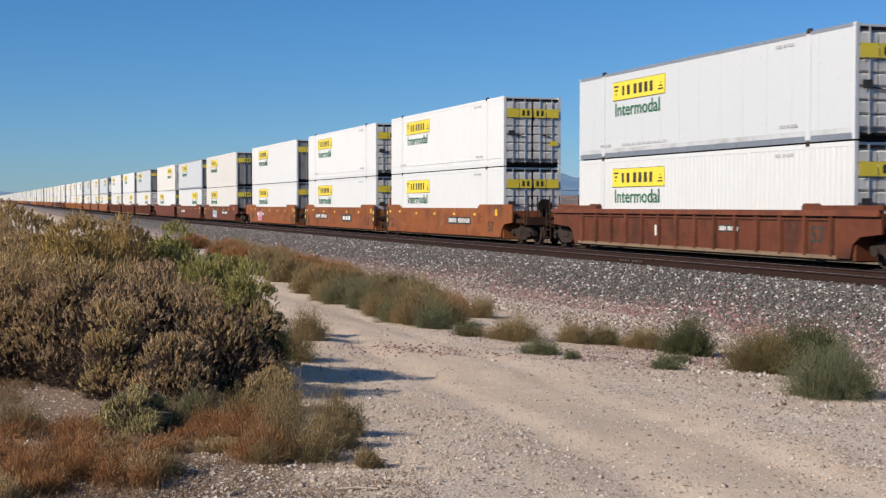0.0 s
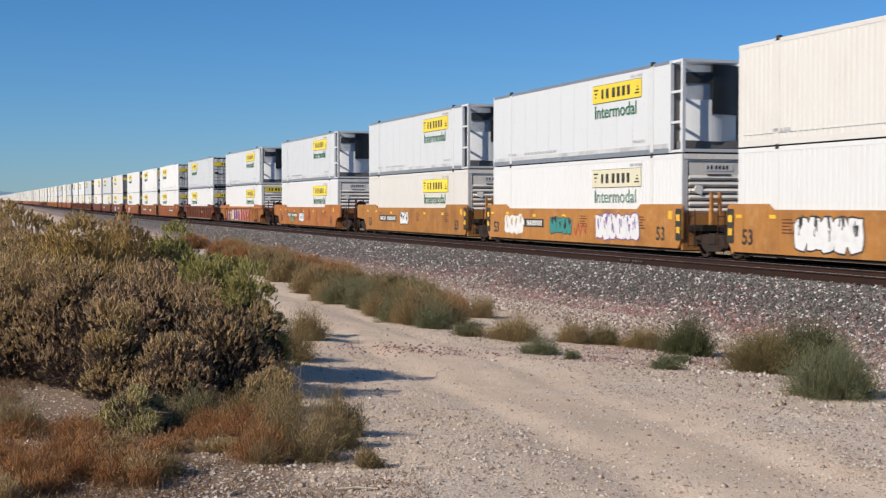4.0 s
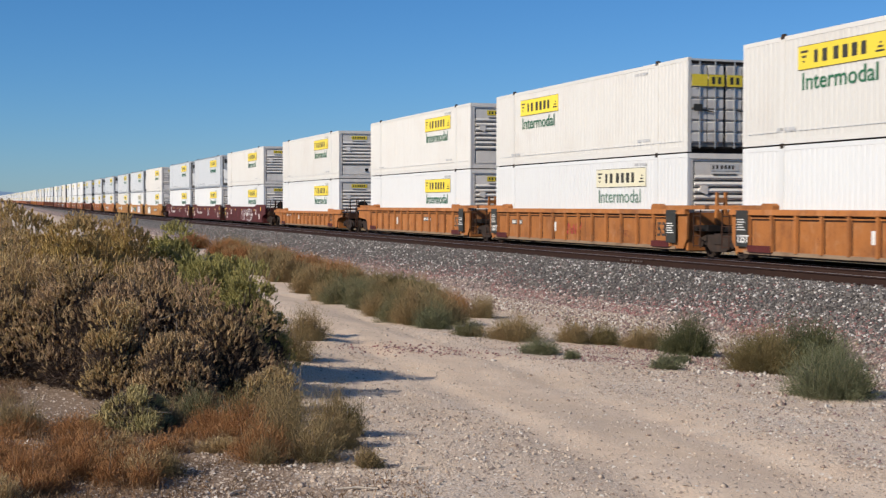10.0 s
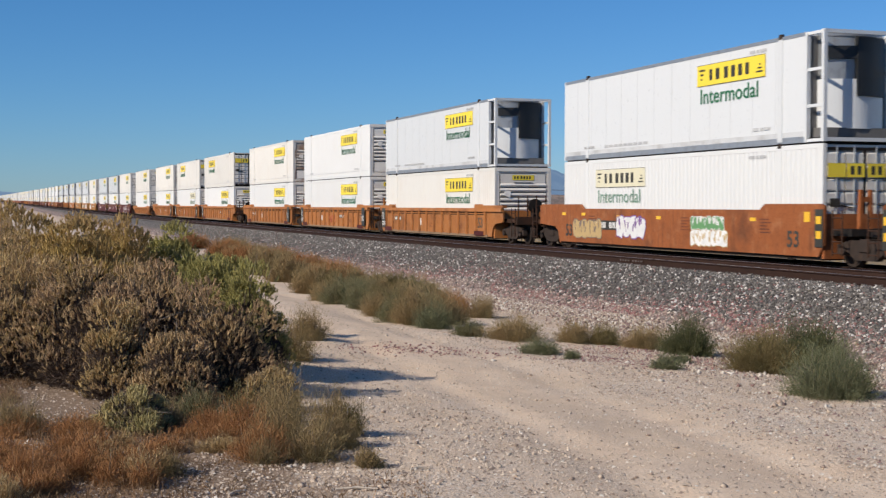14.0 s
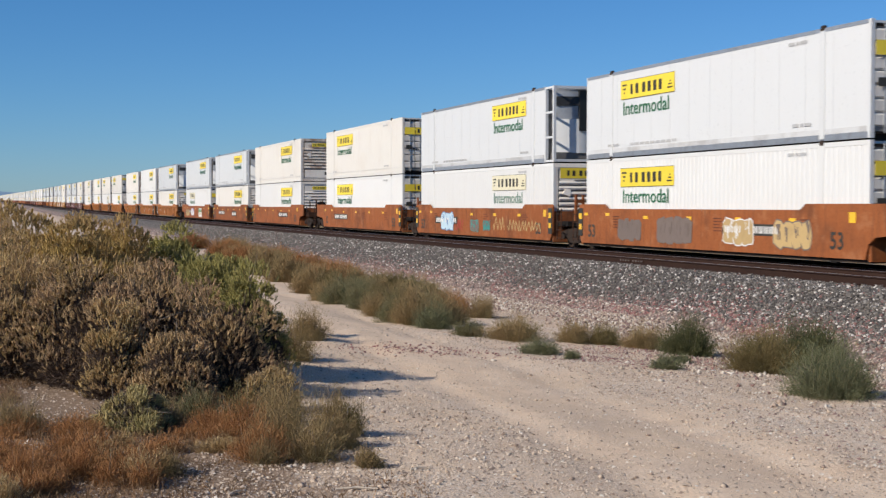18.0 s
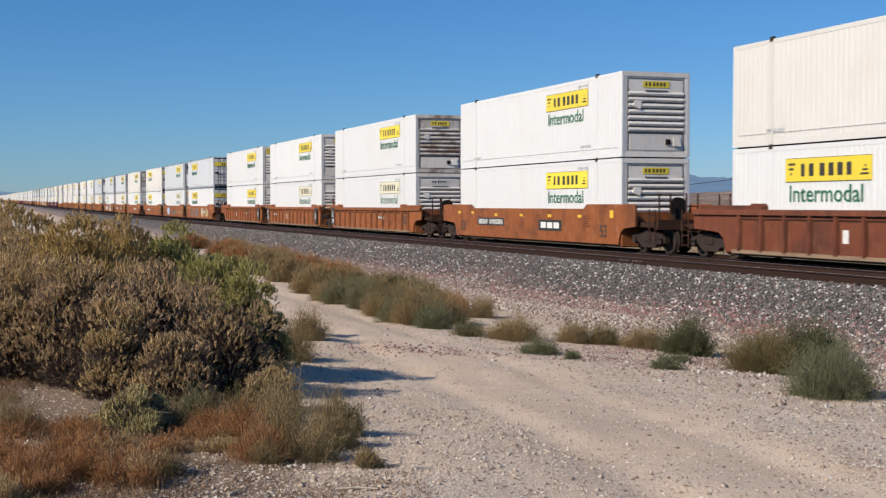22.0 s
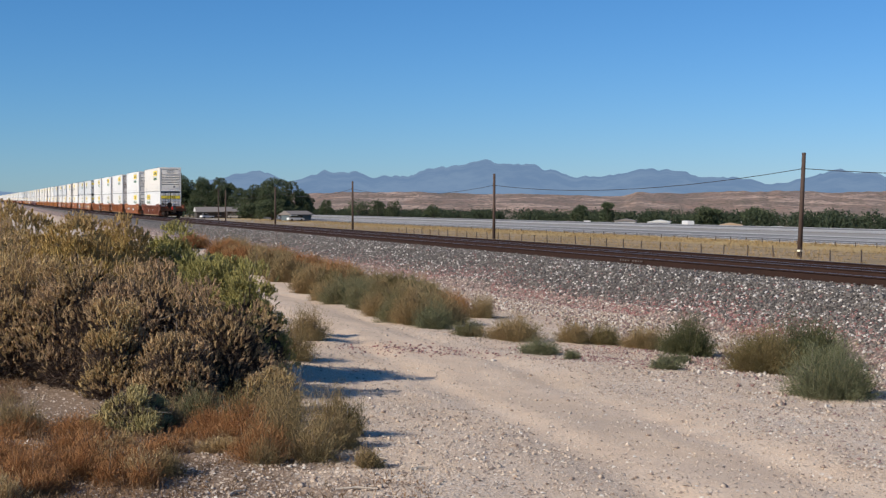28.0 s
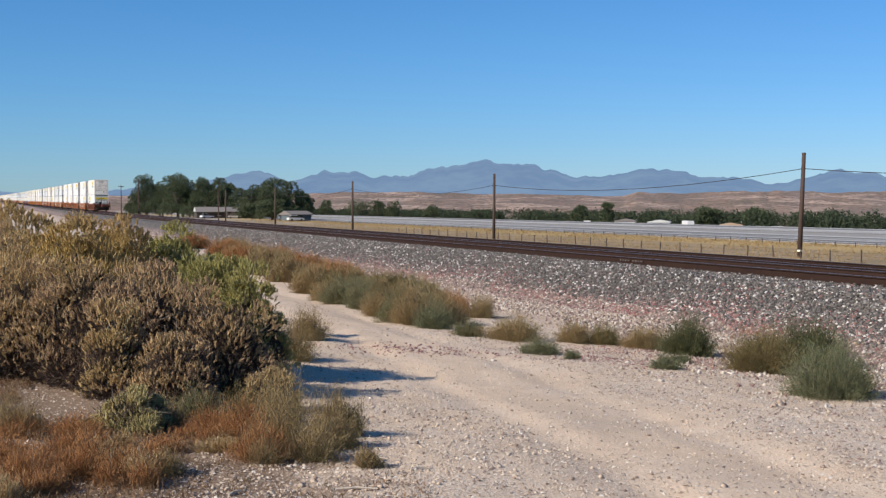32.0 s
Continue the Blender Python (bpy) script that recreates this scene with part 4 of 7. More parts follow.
CM["gasket"] = Shape().box(-1.235, -1.20, -0.03, 0.0, 0.1, 2.8).box(1.20, 1.235, -0.03, 0.0, 0.1, 2.8).box(-1.2, 1.2, -0.03, 0.0, 2.72, 2.8).box(-1.2, 1.2, -0.03, 0.0, 0.1, 0.16).box(-0.02, 0.02, -0.03, 0.0, 0.16, 2.72).mesh("gasket", "dark")
CM["door_sign"] = Shape().box(-0.27, 0.27, 0, 0.36, 0, 0.006).mesh("sign_panel", "yellow")
CM["door_glyph"] = Shape().box(-0.16, -0.05, 0.07, 0.29, 0.006, 0.009).box(0.05, 0.16, 0.07, 0.29, 0.006, 0.009).mesh("sign_lettering", "sign_black")
CM["placard"] = Shape().box(-0.15, 0.15, 0, 0.22, 0, 0.006).mesh("placard", "sign_black")
CM["placard_yellow"] = Shape().box(-0.17, 0.17, 0, 0.20, 0, 0.006).mesh("placard", "yellow")
# refrigeration end
hood = [(-0.95 + 1.9 * k / 16, -(0.52 * math.sin(math.pi * (0.12 + 0.76 * k / 16))) + 0.14) for k in range(17)]
CM["unit_hood"] = Shape().prism(hood + [(0.95, 0.30), (-0.95, 0.30)], "z", 0.0, 1.30).mesh("unit_cover", "reefer")
CM["unit_upper"] = Shape().prism([(x * 0.98, y * 0.8) for x, y in hood] + [(0.93, 0.30), (-0.93, 0.30)], "z", 1.30, 2.42).mesh("unit_body", "galv")
CM["unit_top"] = Shape().prism([(x * 0.99, y * 0.9) for x, y in hood] + [(0.94, 0.30), (-0.94, 0.30)], "z", 2.42, 2.50).mesh("unit_top", "galv")
arch = [(-0.12 + 1.05 * k / 10, -(0.47 * math.sin(math.pi * (0.46 + 0.42 * k / 10))) + 0.09) for k in range(11)]
CM["fan_screen"] = Shape().prism(arch + [(0.9, 0.25), (-0.12, 0.25)], "z", 0.85, 2.40).mesh("fan_grille", "fan_black")
CM["side_screen"] = Shape().prism([(-0.93, -0.12), (-0.05, -0.40), (-0.05, 0.2), (-0.93, 0.2)], "z", 1.78, 2.12).mesh("air_grille", "fan_black")
CM["unit_plinth"] = Shape().box(-1.1, 1.1, -0.12, 0.35, 0.0, 0.36, 0.02).mesh("plinth", "gap")
CM["unit_back"] = Shape().box(-1.2, 1.2, 0.0, 0.03, 0.1, CH - 0.1).mesh("unit_backing", "gap")
CM["frame_post"] = Shape().box(-0.055, 0.055, -0.06, 0.06, 0, CH, 0.004).mesh("frame_post", "reefer")
CM["frame_rung"] = Shape().box(-0.03, 0.03, 0, 0.72, -0.04, 0.04).mesh("frame_bar", "reefer")


def container(tone, end, logo, pale=False, detail=2, sign_end="small", rust=False):
    """A 53-foot container. tone: white, cream or reefer; end: nose, door or unit; logo: rear or front; detail 2 near, 1 middle, 0 far."""
    words = {"white": "white ribbed", "cream": "cream-white ribbed", "reefer": "white smooth refrigerated"}[tone]
    endword = {"nose": "with a slatted grey nose end", "door": "with grey rear doors", "unit": "with a black-grilled cooling unit"}[end]
    c = thing("container", f"{words} 53-foot container {endword}", "container", "stacked containers of the train")
    short = 0.75 if end == "unit" else 0.0
    side = {"white": "corr_white", "cream": "corr_cream", "reefer": "flat_reefer"}[tone]
    squeeze = Matrix.Translation((0, short / 2, 0)) @ Matrix.Diagonal((1, 1 - short / (2 * L2), 1, 1)) if short else Matrix()
    if detail == 0:
        part("shell", CM["far_" + tone], None, c, at=squeeze)
    else:
        part("shell", CM["core_" + tone], None, c, at=squeeze)
        part("underframe", CM["underframe"], None, c)
        part("side_panel", CM[side], None, c, at=squeeze)
        if detail == 2:
            part("side_panel", CM["back_" + tone], None, c, at=squeeze)
        for sx in (-1, 1) if detail == 2 else (-1,):
            part("top_rail", CM["rail_" + tone if tone != "reefer" else "rail_dark"], None, c, at=squeeze @ pose(sx * (W2 - 0.03), 0, CH - 0.06))
            part("bottom_rail", CM["sill_" + tone], None, c, at=squeeze @ pose(sx * (W2 - 0.03), 0, 0.07))
            for sy in (-1, 1):
                part("corner_post", CM["corner_" + tone], None, c, at=squeeze @ pose(sx * (W2 - 0.06), sy * (L2 - 0.06), 0))
        if detail == 2:
            for sy in (-6.096, 6.096):
                part("lifting_post", CM["post_" + tone], None, c, at=pose(-W2 - 0.002, sy, 0))
                for z in (CH + 0.0,):
                    part("corner_casting", CM["casting"], None, c, at=pose(-W2 + 0.03, sy, z))
            if tone != "reefer":
                part("seam", CM["seam"], None, c, at=pose(-W2 - 0.012, 0, 0.33))
            part("marking", CM["small_mark"], None, c, "small grey lettering", near_side(-W2 - 0.011, L2 - 1.75, 0.36))
            part("marking", CM["small_mark"], None, c, "small grey lettering", near_side(-W2 - 0.011, -L2 + 3.3, 0.42))
            part("marking", CM["small_mark"], None, c, "small grey lettering", near_side(-W2 - 0.011, -L2 + 3.5, CH - 0.30))
            if tone == "reefer":
                tagged(part("panel_seams", CM["reefer_seams"], None, c, "faint upright panel seams", squeeze @ pose(-W2 + 0.005, 0, 0)), kind="stuff")
                part("scuffed_strip", CM["scuff"], None, c, "scuffed grey strip above the bottom rail", squeeze @ pose(-W2 + 0.005, 0, 0))
                part("marking", CM["long_mark"], None, c, "line of small grey lettering", near_side(-W2 - 0.011, L2 - 3.4, 0.36))
    # the name sign and the word under it
    y = L2 - 2.72 if logo == "front" else -L2 + 6.40
    sign = part("sign", CM["sign_yellow_pale" if pale else "sign_yellow"], None, c, "pale faded yellow sign" if pale else "yellow sign with dark blocks", near_side(-W2 - 0.012, y, 1.91))
    if detail:
        part("sign_border", CM["sign_edge"], None, sign)
        part("sign_lettering", CM["sign_bars"], None, sign, at=pose(0.72, 0.13, 0.006))
    word = WORD["green_pale" if pale else "green"]
    if detail:
        part("lettering", word, None, c, "green lettering", near_side(-W2 - 0.012, y - 0.14, 1.385) @ stretch(word, 3.2, 0.5))
    # the end that faces back
    if end == "nose":
        k = "rust" if rust else "plain"
        part("end_panel", CM["nose_" + k], None, c)
        part("sign_board", CM["board_" + k], None, c, at=pose(0, -L2 + 0.04, 2.18))
        if detail:
            part("end_header", CM["brow_" + k], None, c)
            part("end_sill", CM["step_" + k], None, c)
        for sx in (-1, 1) if detail else ():
            part("end_post", CM["cheek_" + k], None, c, at=pose(sx * 1.165, -L2 + 0.03, 0))
        if detail:
            part("panel_frame", CM["nose_frame"], None, c, at=pose(0, -L2 + 0.045, 0.2))
            for j in range(7):
                part("slat", CM["slat_" + k], None, c, at=pose(0, -L2 + 0.06, 0.92 + 0.205 * j))
            tagged(part("groove", CM["slat_shade_" + k], None, c, "dark strips drawn as shade between the slats, dark bar under the sign", pose(0, -L2 + 0.036, 0)), kind="stuff")
            part("hatch", CM["nose_hatch"], None, c, at=pose(0, -L2 + 0.04, 0.50))
            if detail == 2:
                part("service_box", CM["glad_hand_box"], None, c, at=pose(-0.72, -L2 + 0.0, 1.80, 0, 20, 0))
                part("service_box", CM["glad_hand_box"], None, c, at=pose(0.78, -L2 + 0.0, 0.52))
                part("vent", CM["vent"], None, c, at=pose(0.45, -L2 + 0.0, 0.52))
        if sign_end == "wide":
            s = part("sign", CM["nose_sign_wide"], None, c, "yellow sign with dark blocks", on_rear(0, -L2 + 0.015, 2.32))
            part("sign_lettering", CM["nose_bars_wide"], None, s, at=pose(-0.72, 0.09, 0.006))
        else:
            s = part("sign", CM["nose_sign" if sign_end == "small" else "nose_sign_pale"], None, c, "", on_rear(0, -L2 + 0.015, 2.36)) if detail else None
            if detail:
                part("sign_lettering", CM["nose_bars"], None, s, at=pose(-0.41, 0.05, 0.006))
    elif end == "door":
        part("gasket", CM["gasket"], None, c, at=pose(0, -L2 + 0.05, 0))
        for sx in (-1, 1):
            d = part("door", CM["leaf"], None, c, at=pose(sx * 0.61, -L2 + 0.075, 0.14))
            if detail:
                for j in range(7) if detail == 2 else ():
                    for rx in (-0.29, 0.29):
                        part("rib", CM["door_rib"], None, d, at=pose(rx, -0.025, 0.30 + 0.345 * j))
                for rx in (-0.27, 0.27) if detail == 2 else (0.0,):
                    part("lock_rod", CM["rod"], None, d, at=pose(rx, -0.085, 0))
                if detail == 2:
                    part("handle", CM["lever"], None, d, at=pose(-0.2, -0.10, 1.15))
        for rx in (-0.90, -0.32, 0.32, 0.90) if detail else ():
            s = part("sign", CM["door_sign"], None, c, "", on_rear(rx, -L2 - 0.035, 2.02))
            if detail and abs(rx) < 0.8:
                part("sign_lettering", CM["door_glyph"], None, s)
        if detail == 2:
            part("placard", CM["placard"], None, c, "", on_rear(-0.95, -L2 - 0.035, 1.25))
            part("placard", CM["placard_yellow"], None, c, "", on_rear(0.95, -L2 - 0.035, 0.85))
    else:
        part("plinth", CM["unit_plinth"], None, c, at=pose(0, -L2 + 0.40, 0.02))
        part("unit_backing", CM["unit_back"], None, c, at=pose(0, -L2 + 0.78, 0))
        part("unit_cover", CM["unit_hood"], None, c, at=pose(0, -L2 + 0.62, 0.36))
        part("unit_body", CM["unit_upper"], None, c, at=pose(0, -L2 + 0.62, 0.36))
        part("fan_grille", CM["fan_screen"], None, c, "black fan grille", pose(0, -L2 + 0.56, 0.36))
        if detail:
            part("unit_top", CM["unit_top"], None, c, at=pose(0, -L2 + 0.62, 0.36))
            part("air_grille", CM["side_screen"], None, c, "black air grille", pose(0, -L2 + 0.59, 0.40))
            for sx in (-1, 1):
                part("frame_post", CM["frame_post"], None, c, at=pose(sx * (W2 - 0.06), -L2 + 0.06, 0))
                for z in (0.05, 0.95, 1.9, CH - 0.05):
                    part("frame_bar", CM["frame_rung"], None, c, at=pose(sx * (W2 - 0.06), -L2 + 0.1, z))
            part("frame_header", CM["frame_beam"], None, c, at=pose(0, -L2 + 0.06, CH - 0.05))
            part("frame_sill", CM["frame_beam"], None, c, at=pose(0, -L2 + 0.06, 0.06))
    return c


CM["rail_dark"] = Shape().box(-0.035, 0.035, -L2 + 0.1, L2 - 0.1, -0.04, 0.06, 0.006).mesh("top_rail", "galv")
CM["frame_beam"] = Shape().box(-W2 + 0.1, W2 - 0.1, -0.05, 0.05, -0.05, 0.05).mesh("frame_beam", "reefer")
for tone in ("white", "cream", "reefer"):
    CM["far_" + tone] = Shape().box(-W2, W2, -L2 + 0.1, L2, 0.0, CH, 0.01).mesh("shell", tone)


# ---- well cars ----
# origin at rail height under the middle of the well, forward is +y
def wheel_mesh():
    s = Shape()
    prof = [(0.0, 0.09), (0.12, 0.10), (0.14, 0.05), (0.33, 0.03), (0.36, 0.065), (0.43, 0.065), (0.445, -0.04), (0.475, -0.05), (0.475, -0.075), (0.36, -0.075), (0.33, -0.03), (0.14, -0.04), (0.0, -0.06)]
    n = 20
    verts = [(-w, r * math.cos(2 * math.pi * k / n), r * math.sin(2 * math.pi * k / n)) for r, w in prof for k in range(n)]
    faces = [(i * n + k, i * n + (k + 1) % n, (i + 1) * n + (k + 1) % n, (i + 1) * n + k) for i in range(len(prof) - 1) for k in range(n)]
    return s.add(verts, faces).mesh("wheel", "iron")


CM["wheel"] = wheel_mesh()
CM["axle"] = Shape().rod((-0.95, 0, 0), (0.95, 0, 0), 0.075, sides=10).mesh("axle", "iron")
CM["side_frame"] = Shape().prism([(-1.15, 0.36), (-1.15, 0.58), (-0.62, 0.70), (0.62, 0.70), (1.15, 0.58), (1.15, 0.36), (0.72, 0.40), (0.42, 0.20), (-0.42, 0.20), (-0.72, 0.40)], "x", -0.09, 0.09).mesh("side_frame", "iron")
CM["bearing"] = Shape().rod((-0.14, 0, 0), (0.14, 0, 0), 0.12, sides=10).mesh("bearing", "iron")
spring = Shape()
for k in range(3):
    spring.rod((0, -0.18 + 0.18 * k, 0.26), (0, -0.18 + 0.18 * k, 0.52), 0.075, sides=8)
CM["spring"] = spring.mesh("spring", "dark")
CM["bolster"] = Shape().box(-1.15, 1.15, -0.22, 0.22, 0.42, 0.74, 0.03).mesh("bolster", "iron")


def plain_truck():
    s = Shape().box(-1.15, 1.15, -0.22, 0.22, 0.42, 0.74, 0.03)
    for sx in (-1, 1):
        s.box(sx * 1.02 - 0.09, sx * 1.02 + 0.09, -1.1, 1.1, 0.36, 0.66, 0.02)
        for dy in (-0.89, 0.89):
            s.rod((sx * 0.752 - 0.06, dy, 0.45), (sx * 0.752 + 0.06, dy, 0.45), 0.45, sides=12)
    return s.mesh("truck", "iron")


CM["plain_truck"] = plain_truck()


def truck(parent, y, detail):
    if detail < 2:
        part("truck", CM["plain_truck"], None, parent, "dark rusty four-wheel truck", pose(0, y, 0))
        return
    t = part("truck", CM["bolster"], None, parent, "dark rusty four-wheel truck", pose(0, y, 0))
    for dy in (-0.89, 0.89):
        part("axle", CM["axle"], None, t, at=pose(0, dy, 0.43))
        part("wheel", CM["wheel"], None, t, at=pose(-0.752, dy, 0.43))
        part("wheel", CM["wheel"], None, t, at=pose(0.752, dy, 0.43, 0, 0, 180))
    for sx in (-1, 1):
        part("side_frame", CM["side_frame"], None, t, at=pose(sx * 1.02, 0, 0))
        part("spring", CM["spring"], None, t, at=pose(sx * 1.03, 0, 0))
        for dy in (-0.89, 0.89) if sx < 0 else ():
            part("bearing", CM["bearing"], None, t, at=pose(sx * 1.03, dy, 0.43))


def once(key, make):
    if key not in CM:
        CM[key] = make()
    return CM[key]


def well_car(style, paint, front, rear, detail=2):
    """style: ribbed, low or smooth; front and rear: 'c' coupled with its own truck, 'a' joined over a shared truck (kept by the rear end)."""
    tone = {"orange": "orange", "red_orange": "rust-orange", "yellow_orange": "yellow-orange", "maroon": "dark maroon", "brown": "rusty brown"}[paint]
    form = {"ribbed": "with upright side stakes", "low": "with low ribbed sides", "smooth": "with smooth sides"}[style]
    car = thing("well_car", f"{tone} steel well car {form} carrying stacked containers", "well car", "well cars of the train")
    y1 = L2 + (1.9 if front == "c" else 0.3)
    y0 = -L2 - (1.3 if rear == "c" else 0.3)
    z0, z1 = 0.25, (1.20 if style == "low" else 1.46)
    cut = 0.62
    key = f"{style}{paint}{front}{rear}"

    def wall():
        """A side plate with its ends cut away over the trucks."""
        fr = [(y1 - 1.82, z0), (y1 - 1.70, 0.62), (y1 - 1.40, 0.80), (y1, 0.88)] if front == "c" else [(y1 - 0.26, z0), (y1 - 0.03, 0.55)]
        rr = [(y0, 0.88), (y0 + 0.85, 0.80), (y0 + 1.12, 0.62), (y0 + 1.24, z0)] if rear == "c" else [(y0 + 0.03, 0.55), (y0 + 0.26, z0)]
        if style == "smooth":
            top = [(y1, z1 + 0.10), (y1 - 0.15, z1 + 0.16), (L2 - 1.75, z1 + 0.16), (L2 - 2.0, z1), (-L2 + 2.7, z1), (-L2 + 2.45, z1 + 0.16), (y0 + 0.15, z1 + 0.16), (y0, z1 + 0.10)]
        else:
            top = [(y1, z1 - 0.14), (y0, z1 - 0.14)]
        pts = fr + top + rr
        return Shape().prism(pts, "x", -0.035, 0.035).mesh("side_plate", paint)

    plate = once("plate" + key, wall)
    part("side_plate", plate, None, car, at=pose(-1.42, 0, 0))
    part("side_plate", plate, None, car, at=pose(1.42, 0, 0))
    floor = once("floor", lambda: Shape().box(-1.36, 1.36, -L2 - 0.1, L2 + 0.1, 0.16, 0.27).mesh("well_floor", "iron"))
    part("well_floor", floor, None, car)
    if style != "smooth":
        chord = once("chord" + key, lambda: Shape().box(-0.10, 0.08, y0, y1, -0.15, 0.0, 0.02).mesh("top_chord", paint))
        sill = once("sill" + key, lambda: Shape().box(-0.07, 0.06, y0 + 1.75, y1 - 2.2, -0.03, 0.07).mesh("side_sill", "dusty") if front == "c" and rear == "c" else Shape().box(-0.07, 0.06, -L2 + 0.4, L2 - 0.4, -0.03, 0.07).mesh("side_sill", "dusty"))
        for sx in (-1, 1):
            part("top_chord", chord, None, car, at=pose(sx * 1.45, 0, z1))
            part("side_sill", sill, None, car, at=pose(sx * 1.42, 0, z0))
        if detail:
            stake = once("stake" + paint + style, lambda: Shape().prism([(-0.075, -0.05), (-0.075, 0.05), (0.0, 0.075), (0.0, -0.075)], "z", z0 + 0.05, z1 - 0.14).mesh("stake", paint))
            n = 14
            for k in range(n):
                y = -7.4 + 14.8 * k / (n - 1)
                part("stake", stake, None, car, at=pose(-1.455, y, 0))
            # thin dark strips: one beside each stake, two along each bay
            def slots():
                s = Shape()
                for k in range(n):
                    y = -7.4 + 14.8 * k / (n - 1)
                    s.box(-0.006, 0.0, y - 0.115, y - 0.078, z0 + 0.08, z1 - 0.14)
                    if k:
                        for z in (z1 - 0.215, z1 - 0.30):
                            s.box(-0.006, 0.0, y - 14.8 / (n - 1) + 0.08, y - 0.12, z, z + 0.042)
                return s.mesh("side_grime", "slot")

            tagged(part("side_grime", once("slots" + style, slots), None, car, "thin dark strips beside the stakes and below the top chord", pose(-1.456, 0, 0)), kind="stuff")
            rim = once("rim" + paint + style, lambda: Shape().box(-0.03, 0.0, -7.35, 7.35, -0.018, 0.018).mesh("side_rib", paint))
            part("side_rib", rim, None, car, at=pose(-1.455, 0, z1 - 0.235))
    # raised guides at both ends of the well
    guide = once("guide" + paint, lambda: Shape().prism([(-1.9, 0), (1.45, 0), (1.45, 0.10), (1.35, 0.17), (0.95, 0.17), (0.85, 0.12), (-1.9, 0.12)], "x", -0.11, 0.10).mesh("guide", paint))
    if style != "smooth":
        for sx in (-1, 1) if detail else ():
            part("guide", guide, None, car, at=pose(sx * 1.42, -L2 + 0.45, z1))
            part("guide", guide, None, car, at=pose(sx * 1.42, L2 - 0.45, z1, 0, 0, 180))
    # bulkheads and end decks
    for end, sy in ((front, 1), (rear, -1)):
        bulk = once("bulk" + paint + style, lambda: Shape().box(-1.38, 1.38, -0.06, 0.06, 0.2, z1 - 0.1).mesh("bulkhead", paint))
        if detail:
            part("bulkhead", bulk, None, car, at=pose(0, sy * (L2 + 0.16), 0))
        turned = pose(0, 0, 0) if sy > 0 else pose(0, 0, 0, 0, 0, 180)
        if end == "c":
            deck = once("deck" + paint, lambda: Shape().box(-1.25, 1.25, L2 + 0.2, L2 + 2.7, 0.86, 1.02, 0.02).box(-0.35, 0.35, L2 + 0.2, L2 + 3.0, 0.72, 0.90).mesh("end_deck", "soot"))
            part("end_deck", deck, None, car, at=turned)
            part("coupler", once("coupler", lambda: Shape().box(-0.10, 0.10, L2 + 2.8, L2 + 3.42, 0.66, 0.86, 0.02).box(-0.17, 0.17, L2 + 3.30, L2 + 3.62, 0.60, 0.92, 0.04).mesh("coupler", "iron")), None, car, at=turned)
            truck(car, sy * (L2 + 1.55), detail)
            if detail == 2:
                part("end_sill", once("esill" + paint, lambda: Shape().box(-1.42, 1.42, L2 + 2.6, L2 + 2.8, 0.80, 1.12, 0.02).mesh("end_sill", "soot")), None, car, at=turned)
                for gx in (-1.3, -0.9, 0.9, 1.3):
                    part("grab_post", once("grab" + paint, lambda: Shape().rod((0, 0, 1.0), (0, 0, 1.95), 0.03).mesh("grab_post", "soot")), None, car, at=turned @ pose(gx, L2 + 2.65, 0))
                for gx in (-1.1, 1.1):
                    part("grab_rail", once("grail" + paint, lambda: Shape().rod((-0.2, 0, 1.55), (0.2, 0, 1.55), 0.022).mesh("grab_rail", "soot")), None, car, at=turned @ pose(gx, L2 + 2.65, 0))
                ladder = once("ladder", lambda: step_ladder("soot"))
                part("ladder", ladder, None, car, at=turned @ pose(-1.44 * 1, L2 + 2.45, 0))
                part("ladder", ladder, None, car, at=turned @ pose(1.44, L2 + 2.45, 0))
                part("brake_gear", once("brake", lambda: Shape().rod((0, -0.06, 1.55), (0, 0.06, 1.55), 0.30, sides=14).box(-0.14, 0.14, -0.12, 0.10, 1.02, 1.5).mesh("brake_gear", "dark")), None, car, at=turned @ pose(0.45, L2 + 2.35, 0))
                part("hose", once("hose", lambda: Shape().rod((0.3, L2 + 2.9, 0.75), (0.32, L2 + 3.2, 0.42), 0.03).rod((0.32, L2 + 3.2, 0.42), (0.2, L2 + 3.55, 0.5), 0.03).mesh("hose", "dark")), None, car, at=turned)
        else:
            deck = once("adeck" + paint, lambda: Shape().box(-1.2, 1.2, L2 + 0.2, L2 + 1.1, 0.80, 0.98, 0.02).box(-0.4, 0.4, L2 + 0.2, L2 + 1.5, 0.62, 0.86).mesh("end_deck", "dark"))
            part("end_deck", deck, None, car, at=turned)
            if detail == 2:
                part("ladder", once("aladder", lambda: step_ladder("soot")), None, car, at=turned @ pose(-1.38, L2 + 0.75, 0) if sy > 0 else pose(-1.38, -L2 - 0.75, 0))
                part("guide_block", once("block" + paint, lambda: Shape().box(-0.20, -0.09, -0.07, 0.07, 0.95, 1.98, 0.02).box(0.09, 0.20, -0.07, 0.07, 0.95, 1.98, 0.02).box(-0.088, 0.088, -0.05, 0.05, 1.66, 1.80).box(-0.088, 0.088, -0.06, 0.06, 0.95, 1.30).mesh("guide_block", paint)), None, car, at=pose(-0.55, sy * (L2 + 0.75), 0))
                part("guide_block", CM["block" + paint], None, car, at=pose(0.55, sy * (L2 + 0.75), 0))
            if sy < 0:
                truck(car, -(L2 + 1.53), detail)
